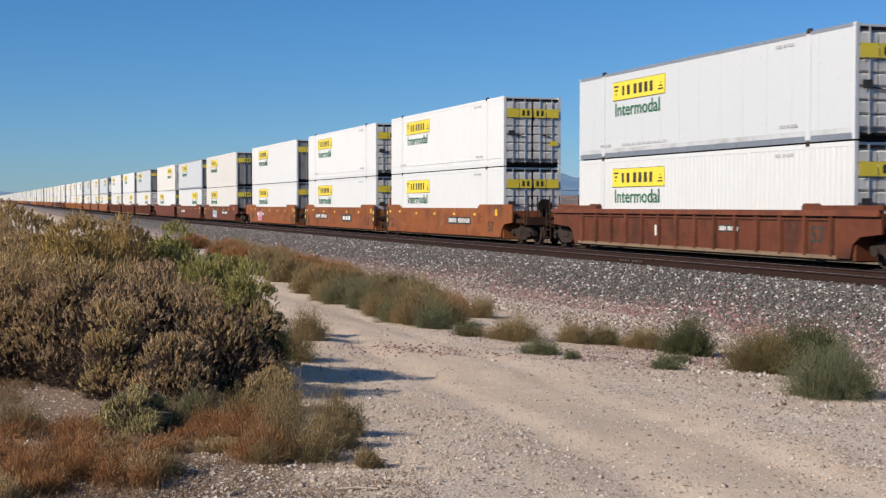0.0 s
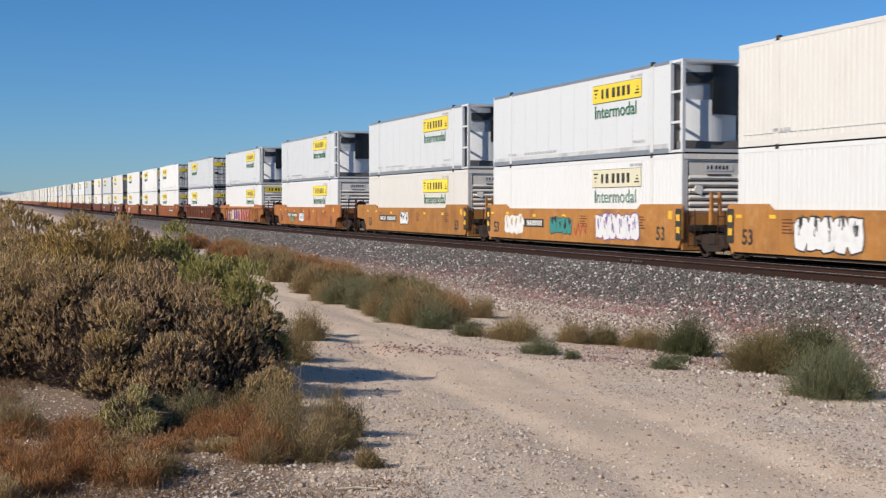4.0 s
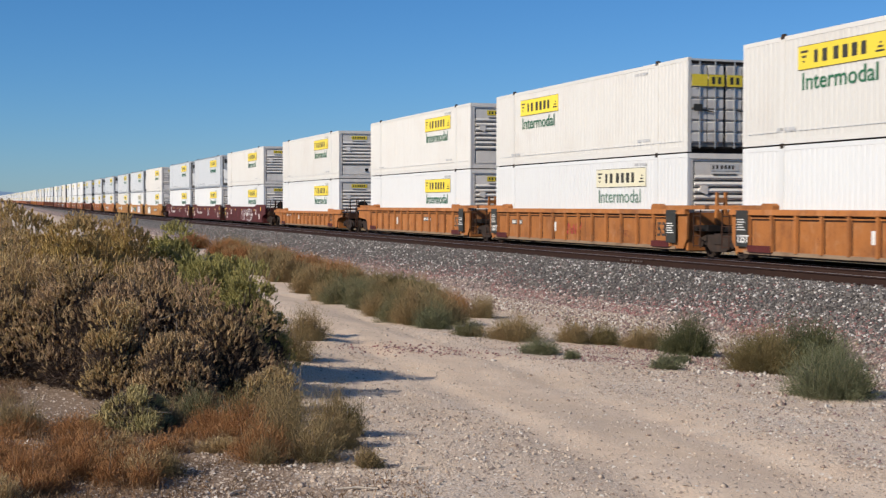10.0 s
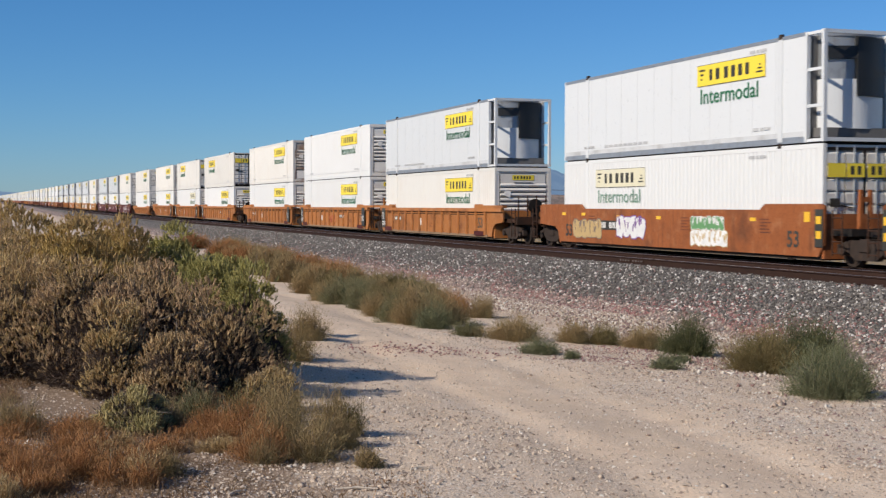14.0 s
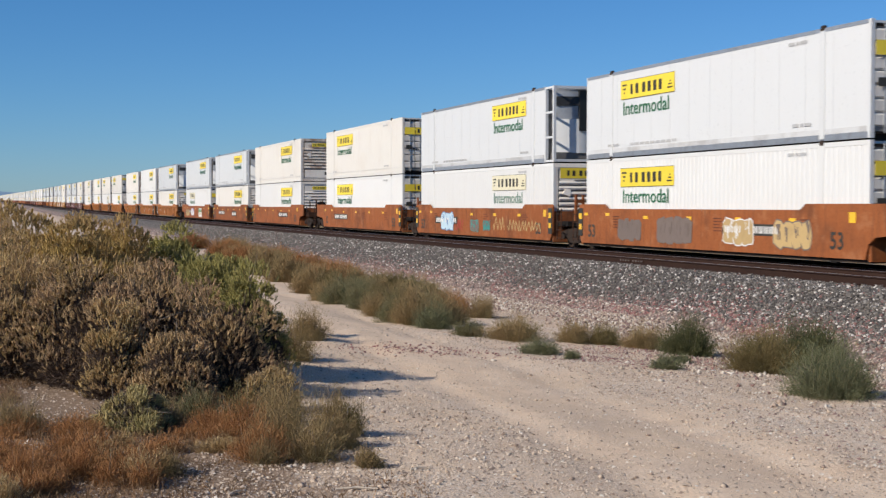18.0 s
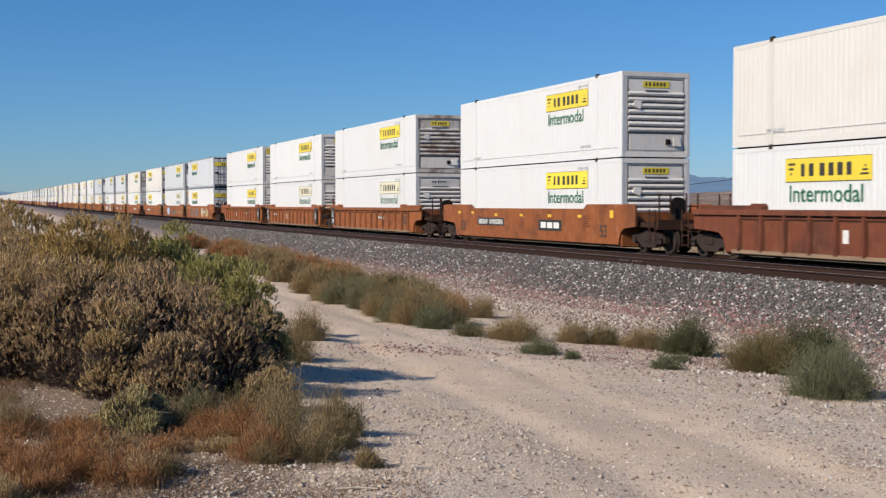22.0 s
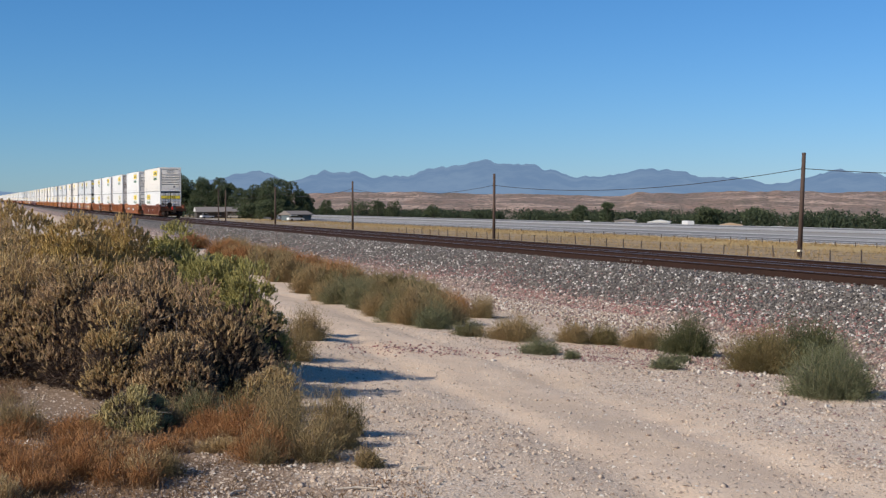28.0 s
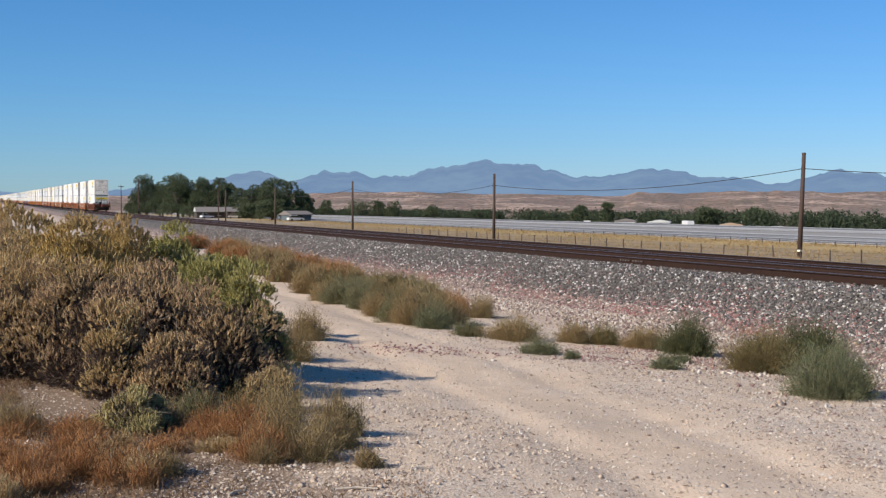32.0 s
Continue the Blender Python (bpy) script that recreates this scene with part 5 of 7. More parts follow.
    if detail == 2:
        for k in (0, 4):
            part("hanger", once("hanger", lambda: Shape().prism([(-0.2, 0.0), (0.2, 0.0), (0.12, -0.13), (-0.12, -0.13)], "x", -0.06, 0.06).mesh("hanger", "dark")), None, car, at=pose(-1.3, L2 - 0.6 - 0.75 * k if k < 3 else -L2 + 0.6 + 0.75 * (k - 3), 0.25))
    return car


def step_ladder(paint):
    s = Shape()
    for y in (-0.2, 0.2):
        s.rod((0, y, 0.30), (0, y, 1.45), 0.022)
    for k in range(4):
        s.rod((0, -0.2, 0.36 + 0.3 * k), (0, 0.2, 0.36 + 0.3 * k), 0.018)
    return s.mesh("ladder", paint)


# ---- the train ----
# from the last car forward: rear of its containers along the line at 23 s, car, paint, upper and lower container
# (tone, end, place of the sign, sign: y yellow, p pale, e with a pale end sign, w with a wide end sign, r rusty end)
CARS = [
    (42.1, "ribbed", "brown", ("cream", "nose", "rear", "ye"), ("white", "door", "front", "y")),
    (65.3, "smooth", "red_orange", ("white", "nose", "rear", "y"), ("white", "nose", "rear", "y")),
    (88.1, "ribbed", "red_orange", ("white", "nose", "rear", "yr"), ("white", "nose", "rear", "pe")),
    (107.8, "ribbed", "red_orange", ("white", "nose", "rear", "y"), ("white", "nose", "rear", "pe")),
    (126.8, "ribbed", "red_orange", ("white", "nose", "rear", "yw"), ("white", "nose", "rear", "y")),
    (150.3, "smooth", "red_orange", ("reefer", "door", "front", "y"), ("white", "door", "front", "y")),
    (169.4, "smooth", "red_orange", ("reefer", "unit", "rear", "y"), ("white", "nose", "rear", "pw")),
    (188.7, "smooth", "red_orange", ("cream", "door", "front", "y"), ("white", "door", "front", "y")),
    (212.0, "smooth", "red_orange", ("cream", "nose", "rear", "yr"), ("white", "nose", "rear", "y")),
    (231.2, "smooth", "red_orange", ("reefer", "unit", "rear", "y"), ("cream", "nose", "rear", "y")),
    (250.3, "smooth", "red_orange", ("reefer", "unit", "rear", "y"), ("white", "door", "front", "p")),
    (273.6, "ribbed", "orange", ("reefer", "unit", "rear", "y"), ("cream", "nose", "rear", "y")),
    (292.9, "ribbed", "orange", ("white", "nose", "rear", "y"), ("white", "nose", "rear", "y")),
    (312.5, "ribbed", "orange", ("cream", "nose", "rear", "yr"), ("white", "nose", "rear", "y")),
    (335.9, "ribbed", "orange", ("cream", "door", "front", "y"), ("white", "nose", "rear", "y")),
    (355.2, "ribbed", "orange", ("cream", "door", "front", "y"), ("white", "nose", "rear", "pe")),
    (374.5, "ribbed", "orange", ("cream", "nose", "rear", "y"), ("white", "nose", "rear", "y")),
    (397.7, "low", "orange", ("cream", "nose", "rear", "y"), ("white", "nose", "rear", "y")),
    (420.8, "smooth", "maroon", ("cream", "nose", "rear", "y"), ("white", "nose", "rear", "y")),
    (440.1, "smooth", "maroon", ("reefer", "unit", "rear", "y"), ("white", "nose", "rear", "y")),
    (459.4, "smooth", "maroon", ("reefer", "unit", "rear", "y"), ("white", "nose", "rear", "y")),
    (482.9, "smooth", "yellow_orange", ("cream", "nose", "rear", "y"), ("white", "nose", "rear", "ye")),
    (502.3, "smooth", "yellow_orange", ("reefer", "unit", "rear", "y"), ("white", "nose", "rear", "pe")),
    (521.6, "smooth", "yellow_orange", ("reefer", "unit", "rear", "y"), ("cream", "nose", "rear", "ye")),
    (544.8, "smooth", "orange", ("reefer", "unit", "rear", "y"), ("white", "nose", "rear", "ye")),
    (568.4, "ribbed", "orange", ("reefer", "unit", "rear", "y"), ("white", "nose", "rear", "yw")),
    (591.6, "ribbed", "brown", ("reefer", "door", "front", "y"), ("white", "door", "front", "y")),
    (615.2, "smooth", "red_orange", ("white", "door", "front", "y"), ("white", "door", "front", "y")),
    (634.3, "smooth", "red_orange", ("white", "door", "front", "y"), ("white", "door", "front", "y")),
    (654.0, "smooth", "red_orange", ("white", "door", "front", "y"), ("white", "door", "front", "y")),
    (677.2, "smooth", "brown", ("cream", "door", "front", "y"), ("cream", "door", "front", "y")),
    (696.5, "smooth", "brown", ("reefer", "door", "front", "y"), ("white", "nose", "rear", "y")),
    (715.8, "smooth", "brown", ("cream", "nose", "rear", "y"), ("white", "door", "front", "y")),
]
rng = random.Random(11)
place = CARS[-1][0]
while place < 2250:
    block = rng.choice([("smooth", "red_orange"), ("ribbed", "orange"), ("smooth", "brown"), ("ribbed", "brown"), ("smooth", "maroon")])
    for k in range(3):
        place += 23.3 if k == 0 else 19.3
        top, low = rng.choice(["white", "white", "cream", "cream", "reefer"]), rng.choice(["white", "white", "cream"])
        kinds = {"white": ["nose", "door"], "cream": ["nose", "door"], "reefer": ["unit", "door"]}
        e1, e2 = rng.choice(kinds[top]), rng.choice(kinds[low])
        CARS.append((place, *block, (top, e1, "front" if e1 == "door" else "rear", "y"), (low, e2, "front" if e2 == "door" else "rear", "y")))
FLOOR, STACK = 0.29, 0.29 + CH + 0.048


def travelled(t):
    """How far the train is from where it stands at 23 s."""
    d = t - 23
    return 24.656 * d + 0.01264 * d * d + 0.00027 * d ** 3


def line_rows(s, lift):
    """Rows of a thing that rides the line, s metres along it at 23 s."""
    rows = []
    for t in range(0, 33, 2):
        y = s + travelled(t)
        dz, dx = float(rise(y + 8) - rise(y - 8)) / 16, float(bend(y + 8) - bend(y - 8)) / 16
        turn = Euler((math.atan(dz), 0, -math.atan(dx)))
        rows.append((t, Matrix.Translation((TRACK_X + float(bend(y)), y, TRACK_Z + float(rise(y)) + lift)) @ turn.to_matrix().to_4x4()))
    return rows


built, rolling = {}, []


def get(key, make):
    if key not in built:
        built[key] = make()
        return built[key]
    return copy_thing(built[key], Matrix())


for i, (s, style, paint, up, down) in enumerate(CARS):
    rear = "c" if i == 0 or s - CARS[i - 1][0] > 21 else "a"
    front = "c" if i == len(CARS) - 1 or CARS[i + 1][0] - s > 21 else "a"
    detail = 2 if s < 650 else (1 if s < 960 else 0)
    car = get(("car", style, paint, front, rear, detail), lambda: well_car(style, paint, front, rear, detail))
    rolling.append((car, s + L2, 0.0))
    for (tone, end, logo, sign), lift in ((down, FLOOR), (up, STACK)):
        wide = "wide" if "w" in sign else ("pale" if "e" in sign else "small")
        box = get(("box", tone, end, logo, sign, detail), lambda: container(tone, end, logo, "p" in sign, detail, wide, "r" in sign))
        rolling.append((box, s + L2, lift))
    CARS[i] = (*CARS[i], car)


# ---- lettering, reflectors and graffiti on the cars ----
CM["reflector"] = Shape().box(0, 0.30, 0, 0.10, 0, 0.004).mesh("reflector", "reflector")
CM["end_strip"] = Shape().box(0, 0.34, 0, 0.98, 0, 0.02).mesh("end_board", "sign_black")
CM["reflector_small"] = Shape().box(0, 0.22, 0, 0.20, 0, 0.004).mesh("reflector", "reflector")
CM["reflector_tall"] = Shape().box(0, 0.26, 0, 0.26, 0, 0.004).mesh("reflector", "reflector")
number = Shape()
for k, w in enumerate((0.15, 0.13, 0.13, 0.15, 0.0, 0.13, 0.13, 0.13, 0.13, 0.13, 0.13)):
    if w:
        number.box(0.10 + 0.17 * k, 0.10 + 0.17 * k + w * 0.35, 0.06, 0.26, 0.004, 0.007).box(0.10 + 0.17 * k + w * 0.55, 0.10 + 0.17 * k + w, 0.06, 0.26, 0.004, 0.007)
CM["number_lettering"] = number.mesh("number_lettering", "white_mark")
CM["number_plate"] = Shape().box(0, 2.05, 0, 0.32, 0, 0.004).mesh("number_panel", "sign_black")
CM["word_plate"] = Shape().box(0, 1.35, 0, 0.42, 0, 0.004).mesh("logo_panel", "sign_black")
badge = Shape()
for k in range(3):
    badge.box(0.14 + 0.38 * k, 0.44 + 0.38 * k, 0.10, 0.32, 0.004, 0.007)
CM["word_bars"] = badge.mesh("logo_bars", "white_mark")
fine_print = Shape()
for k in range(5):
    fine_print.box(0, 0.55 - 0.09 * (k % 3), 0.09 * k, 0.09 * k + 0.035, 0, 0.003)
CM["print_white"] = fine_print.mesh("small_print", "white_mark")
CM["print_dark"] = fine_print.mesh("small_print", "brown")
CM["end_board"] = Shape().box(0, 0.62, 0, 1.02, 0, 0.02).mesh("end_board", "sign_black")
CM["low_block"] = Shape().box(0, 1.15, 0, 0.20, 0, 0.05, 0.01).mesh("brake_block", "maroon")
CM["card"] = Shape().box(0, 0.24, 0, 0.34, 0, 0.004).mesh("placard", "white_mark")
for shade in ("sign_black", "white_mark"):
    CM["fifty_" + shade] = letters("53", 0.42, shade, 0.012)
CM["load"] = letters("125T", 0.20, "white_mark", 0.01)
HUES = {"white": (0.70, 0.69, 0.67), "blue": (0.12, 0.22, 0.42), "pink": (0.55, 0.17, 0.25), "red": (0.42, 0.045, 0.04), "green": (0.13, 0.30, 0.12), "teal": (0.05, 0.25, 0.22), "tan": (0.52, 0.36, 0.16), "black": (0.03, 0.03, 0.03), "grey": (0.17, 0.13, 0.11), "violet": (0.20, 0.10, 0.28), "ice": (0.45, 0.58, 0.66), "wine": (0.12, 0.035, 0.03)}
for key, hue in HUES.items():
    M["spray_" + key] = painted("spray_" + key, hue, None, 0.6, amount=0.3, scale=3.0, relief=0.0)


def tag(car, y, z, w, h, fill, line, seed, x=-1.46):
    """Sprayed letters that cannot be read: overlapping rounded shapes with a dark rim, and strokes inside."""
    r = random.Random(seed)
    rim, body, marks = Shape(), Shape(), Shape()
    n = max(2, int(round(w / (0.62 * h))))
    for k in range(n):
        cx, cw = (k + 0.5) * w / n, 0.62 * w / n
        pts = []
        for j in range(14):
            a = 2 * math.pi * j / 14
            q = 0.80 + 0.26 * r.random()
            e = abs(math.cos(a)) ** 0.6 * (1 if math.cos(a) > 0 else -1), abs(math.sin(a)) ** 0.6 * (1 if math.sin(a) > 0 else -1)
            pts.append((cx + cw * q * e[0], h / 2 + h * 0.5 * q * e[1]))
        mid = (cx, h / 2)
        lift = 0.0006 * k
        rim.prism([(mid[0] + 1.12 * (p[0] - mid[0]), mid[1] + 1.10 * (p[1] - mid[1])) for p in pts], "z", 0.0, 0.002 + lift)
        body.prism(pts, "z", 0.0, 0.004 + lift)
        for j in range(3):
            ax, ay = cx + cw * r.uniform(-0.4, 0.4), h * r.uniform(0.25, 0.75)
            marks.prism([(ax, ay), (ax + 0.05, ay - 0.02), (ax + r.uniform(-0.08, 0.1) + 0.05, ay + h * 0.30), (ax + r.uniform(-0.1, 0.08), ay + h * 0.28)], "z", 0.0, 0.009)
    g = tagged(part("graffiti", body, "spray_" + fill, car, f"sprayed {fill} graffiti", near_side(x, y, z)), kind="stuff")
    tagged(part("outline", rim, "spray_" + line, g), kind="stuff")
    tagged(part("stroke", marks, "spray_" + line, g), kind="stuff")


def scrawl(car, y, z, w, h, colour, seed, x=-1.46):
    """Loose sprayed lines."""
    r = random.Random(seed)
    s, p = Shape(), (0.0, h / 2)
    n = int(w / 0.16)
    for k in range(n):
        q = ((k + 1) * w / n + r.uniform(-0.1, 0.1), h * (0.9 if k % 2 else 0.1) + r.uniform(-0.1, 0.1) * h)
        d = Vector((q[0] - p[0], q[1] - p[1], 0)).normalized()
        o = Vector((-d.y, d.x, 0)) * 0.028
        s.add([(p[0] - o.x, p[1] - o.y, 0.003), (q[0] - o.x, q[1] - o.y, 0.003), (q[0] + o.x, q[1] + o.y, 0.003), (p[0] + o.x, p[1] + o.y, 0.003)], [(0, 1, 2, 3)])
        p = q
    tagged(part("graffiti", s, "spray_" + colour, car, f"sprayed {colour} lines", near_side(x, y, z)), kind="stuff")


def outfit(i, style, paint, front, rear, car):
    pale = paint in ("maroon", "red_orange", "brown")
    shade = "white_mark" if paint == "maroon" else "sign_black"
    if style == "smooth":
        x = -1.459
        y = -1.5 if rear == "c" and front == "a" else 5.4
        long = Matrix.Diagonal((1.5, 1, 1, 1))
        if paint != "maroon":
            panel = part("number_panel", CM["number_plate"], None, car, "black panel with white bars", near_side(x, y, 0.74) @ long)
            part("number_lettering", CM["number_lettering"], None, panel)
        else:
            part("number_lettering", CM["number_lettering"], None, car, "white number bars", near_side(x, y, 0.66) @ long)
        part("lettering", CM["fifty_" + shade], None, car, "", near_side(x, 7.6, 0.48))
        part("lettering", CM["fifty_" + shade], None, car, "", near_side(x, -6.7, 0.48))
        for y in (7.9, 6.2, 3.4, 0.6, -2.2, -4.9):
            part("reflector", CM["reflector"], None, car, "yellow reflector", near_side(x, y, 1.14 + (0.08 if abs(y) > 6 else 0)))
        part("reflector", CM["reflector_tall"], None, car, "yellow reflector", near_side(x, -7.5, 1.15))
        for y in (5.6, -5.4, -1.0):
            part("small_print", CM["print_white" if paint in ("maroon",) else "print_dark"], None, car, "lines of small print", near_side(x, y, 0.82))
        for sy, joined in ((1, front == "a"), (-1, rear == "a")):
            if joined:
                b = part("end_board", CM["end_strip"], None, car, "black end strip with yellow reflectors", near_side(x, 8.36 if sy > 0 else -8.0, 0.50))
                for z in (0.22, 0.60):
                    part("reflector", CM["reflector_small"], None, b, "yellow reflector", pose(0.05, z, 0.02))
        if i in (1, 9, 28):
            plate = part("logo_panel", CM["word_plate"], None, car, "black panel with white strokes", near_side(x, -1.3, 0.62) @ Matrix.Diagonal((1.6, 1, 1, 1)))
            part("logo_bars", CM["word_bars"], None, plate)
    else:
        x = -1.535
        if front == "a":
            b = part("end_board", CM["end_board"], None, car, "black board with white lettering", near_side(x, 8.0, 0.42))
            part("lettering", CM["load"], None, b, at=pose(0.06, 0.12, 0.021))
            part("small_print", CM["print_white"], None, b, at=pose(0.06, 0.46, 0.021) @ Matrix.Diagonal((0.8, 0.8, 1, 1)))
        if rear == "a":
            b = part("end_board", CM["end_board"], None, car, "black board with white lettering", near_side(x, -7.2, 0.42))
            part("small_print", CM["print_white"], None, b, at=pose(0.06, 0.30, 0.021) @ Matrix.Diagonal((0.8, 0.8, 1, 1)))
        if paint in ("orange",) and i > 10:
            part("brake_block", CM["low_block"], None, car, "maroon block", near_side(x + 0.03, 7.4, 0.27))
            part("brake_block", CM["low_block"], None, car, "maroon block", near_side(x + 0.03, -6.2, 0.27))
        part("lettering", CM["fifty_sign_black"], None, car, "", near_side(-1.458, -6.45, 0.62))
        part("placard", CM["card"], None, car, "pale card", near_side(-1.458, 2.6 - (i % 4) * 0.3, 0.62))
        bars = part("number_panel", CM["number_plate"], None, car, "black panel with white bars", near_side(-1.459, 5.9 if i % 2 else -1.9, 0.82) @ Matrix.Diagonal((0.55, 0.62, 1, 1)))
        part("number_lettering", CM["number_lettering"], None, bars)
        for y in (4.2, 0.2, -4.1):
            part("small_print", CM["print_dark"], None, car, "lines of small print", near_side(-1.458, y, 0.55) @ Matrix.Diagonal((0.7, 0.5, 1, 1)))


TAGS = {
    25: [(6.0, 0.34, 0.9, 0.80, "blue", "grey"), (4.6, 0.34, 1.5, 0.85, "white", "pink"), (2.8, 0.34, 1.9, 0.88, "violet", "white"), (0.8, 0.34, 1.3, 0.86, "pink", "white"), (-0.7, 0.34, 3.1, 0.90, "red", "ice")],
    22: [(6.3, 0.42, 1.9, 0.8, "white", "tan"), (1.7, 0.52, 1.9, 0.62, "teal", "black"), (-2.3, 0.40, 3.2, 0.9, "white", "violet")],
    23: [(1.6, 0.62, 1.3, 0.62, "white", "black")],
    24: [(4.4, 0.45, 0.9, 0.35, "green", "grey"), (1.7, 0.5, 1.3, 0.55, "white", "blue")],
    21: [(5.0, 0.38, 2.9, 0.92, "white", "black")],
    10: [(6.9, 0.42, 2.3, 0.66, "tan", "grey"), (3.4, 0.5, 2.0, 0.72, "white", "violet"), (-1.6, 0.85, 1.9, 0.4, "green", "white"), (-1.6, 0.36, 2.1, 0.5, "white", "tan")],
    6: [(4.5, 0.42, 1.6, 0.85, "ice", "blue"), (0.6, 0.45, 1.0, 0.5, "grey", "teal"), (-1.0, 0.5, 0.8, 0.45, "teal", "grey")],
    5: [(5.2, 0.42, 1.6, 0.7, "grey", "grey"), (2.4, 0.4, 2.1, 0.8, "grey", "grey"), (-1.6, 0.45, 1.5, 0.75, "tan", "white"), (-4.2, 0.42, 1.7, 0.75, "tan", "grey")],
    18: [(0.6, 0.38, 1.5, 0.72, "wine", "white"), (-1.9, 0.32, 1.9, 0.92, "wine", "white")], 14: [], 29: [(5.0, 0.4, 1.6, 0.7, "pink", "white")], 30: [(3.4, 0.4, 2.2, 0.7, "ice", "grey")],
}
SCRAWLS = {24: [(-0.2, 0.5, 1.4, 0.5, "red")], 12: [(0.9, 0.5, 1.7, 0.5, "red")], 15: [(0.6, 0.5, 1.4, 0.5, "red")], 22: [(-0.5, 0.5, 1.1, 0.5, "red")], 6: [(2.6, 0.42, 1.1, 0.55, "red"), (-2.2, 0.5, 1.2, 0.6, "tan"), (-3.8, 0.5, 3.4, 0.5, "tan")],
           18: [(-2.9, 0.36, 1.2, 0.9, "white")], 19: [(-1.0, 0.45, 1.0, 0.65, "white")], 20: [(6.0, 1.1, 1.3, 0.3, "white")]}
for i, (s, style, paint, up, down, car) in enumerate(CARS):
    if s < 700:
        rear = "c" if i == 0 or s - CARS[i - 1][0] > 21 else "a"
        front = "c" if CARS[i + 1][0] - s > 21 else "a"
        outfit(i, style, paint, front, rear, car)
        for k, args in enumerate(TAGS.get(i, ())):
            tag(car, *args, seed=i * 10 + k, x=-1.461 if style == "smooth" else -1.46)
        for k, args in enumerate(SCRAWLS.get(i, ())):
            scrawl(car, *args, seed=i * 20 + k)
# the marker at the very end of the train
last = CARS[0][5]
part("end_marker", Shape().box(-0.16, 0.16, -L2 - 3.45, -L2 - 3.25, 1.0, 1.45, 0.02), "sign_black", last, "black end-of-train marker box")
part("marker_lens", Shape().box(-0.30, -0.06, -L2 - 3.25, -L2 - 3.0, 0.95, 1.30, 0.01), "marker_red", last, "red marker lens")


def motions():
    for ob, s, lift in rolling:
        walk(ob, line_rows(s, lift))


# ---- plants ----
def leaf_cloud(points, dirs, rng, leaves, length, width, spread, sprig):
    """Small pointed leaves set round short sprigs that stand at points and lean along dirs."""
    n = len(points)
    k = leaves
    along_s = rng.rand(n, k, 1) * sprig * (0.6 + 0.8 * rng.rand(n, 1, 1))
    way = dirs[:, None, :] + spread * rng.randn(n, k, 3)
    way /= np.linalg.norm(way, axis=2, keepdims=True) + 1e-9
    base = points[:, None, :] + dirs[:, None, :] * along_s + 0.012 * rng.randn(n, k, 3)
    side = np.cross(way, rng.randn(n, k, 3))
    side /= np.linalg.norm(side, axis=2, keepdims=True) + 1e-9
    ln = length * (0.5 + rng.rand(n, k, 1))
    wd = width * (0.6 + 0.8 * rng.rand(n, k, 1))
    a = base
    b = base + way * ln * 0.45 + side * wd
    c = base + way * ln
    d = base + way * ln * 0.45 - side * wd
    v = np.stack([a, b, c, d], 2).reshape(-1, 3)
    f = np.arange(n * k * 4).reshape(-1, 4)
    return v, f


def shell_points(rng, n, lobes, inner=0.55):
    """Points and outward directions over a heap of ellipsoids (x, y, z, rx, ry, rz), few below and inside."""
    lobes = np.array(lobes, float)
    w = (lobes[:, 3] * lobes[:, 4] + lobes[:, 3] * lobes[:, 5]) ** 0.9
    pick = rng.choice(len(lobes), n, p=w / w.sum())
    u = rng.randn(n, 3)
    u[:, 2] = np.abs(u[:, 2]) * 1.05 - 0.28
    u /= np.linalg.norm(u, axis=1, keepdims=True)
    r = inner + (1.04 - inner) * rng.rand(n, 1) ** 0.45
    lob = lobes[pick]
    p = lob[:, :3] + u * lob[:, 3:] * r
    keep = p[:, 2] > 0.02
    return p[keep], u[keep]


def unit(v):
    return v / (np.linalg.norm(v, axis=-1, keepdims=True) + 1e-9)


def quads(base, way, length, width, rng):
    """A pointed leaf at each base, along way."""
    side = unit(np.cross(way, rng.randn(*way.shape)))
    n = base.size // 3
    ln = length * (0.5 + rng.rand(*base.shape[:-1], 1))
    wd = width * (0.6 + 0.8 * rng.rand(*base.shape[:-1], 1))
    v = np.stack([base, base + way * ln * 0.45 + side * wd, base + way * ln, base + way * ln * 0.45 - side * wd], -2).reshape(-1, 3)
    return v, np.arange(n * 4).reshape(-1, 4)


def dome_spots(rng, w, d, h, gap, low=0.0):
    """Places spread evenly over a half-ball of w by d by h metres, no two closer than gap, with the way that each one faces."""
    spots, ways = [], []
    for k in range(2200):
        u = rng.randn(3)
        u[2] = abs(u[2]) * 0.95 + 0.03
        u = unit(u)
        swell = 1.0 + 0.15 * math.sin(3 * math.atan2(u[1], u[0]) + w * 9) + 0.07 * math.sin(7 * u[0] + 5 * u[1] + h * 5)
        p = u * np.array([w * 0.5, d * 0.5, h]) * swell
        if p[2] > low * h and all(np.sum((p - q) ** 2) > (gap * (0.8 + 0.4 * rng.rand())) ** 2 for q in spots):
            spots.append(p)
            ways.append(unit(u / np.array([w * 0.5, d * 0.5, h])))
    return np.array(spots), np.array(ways)


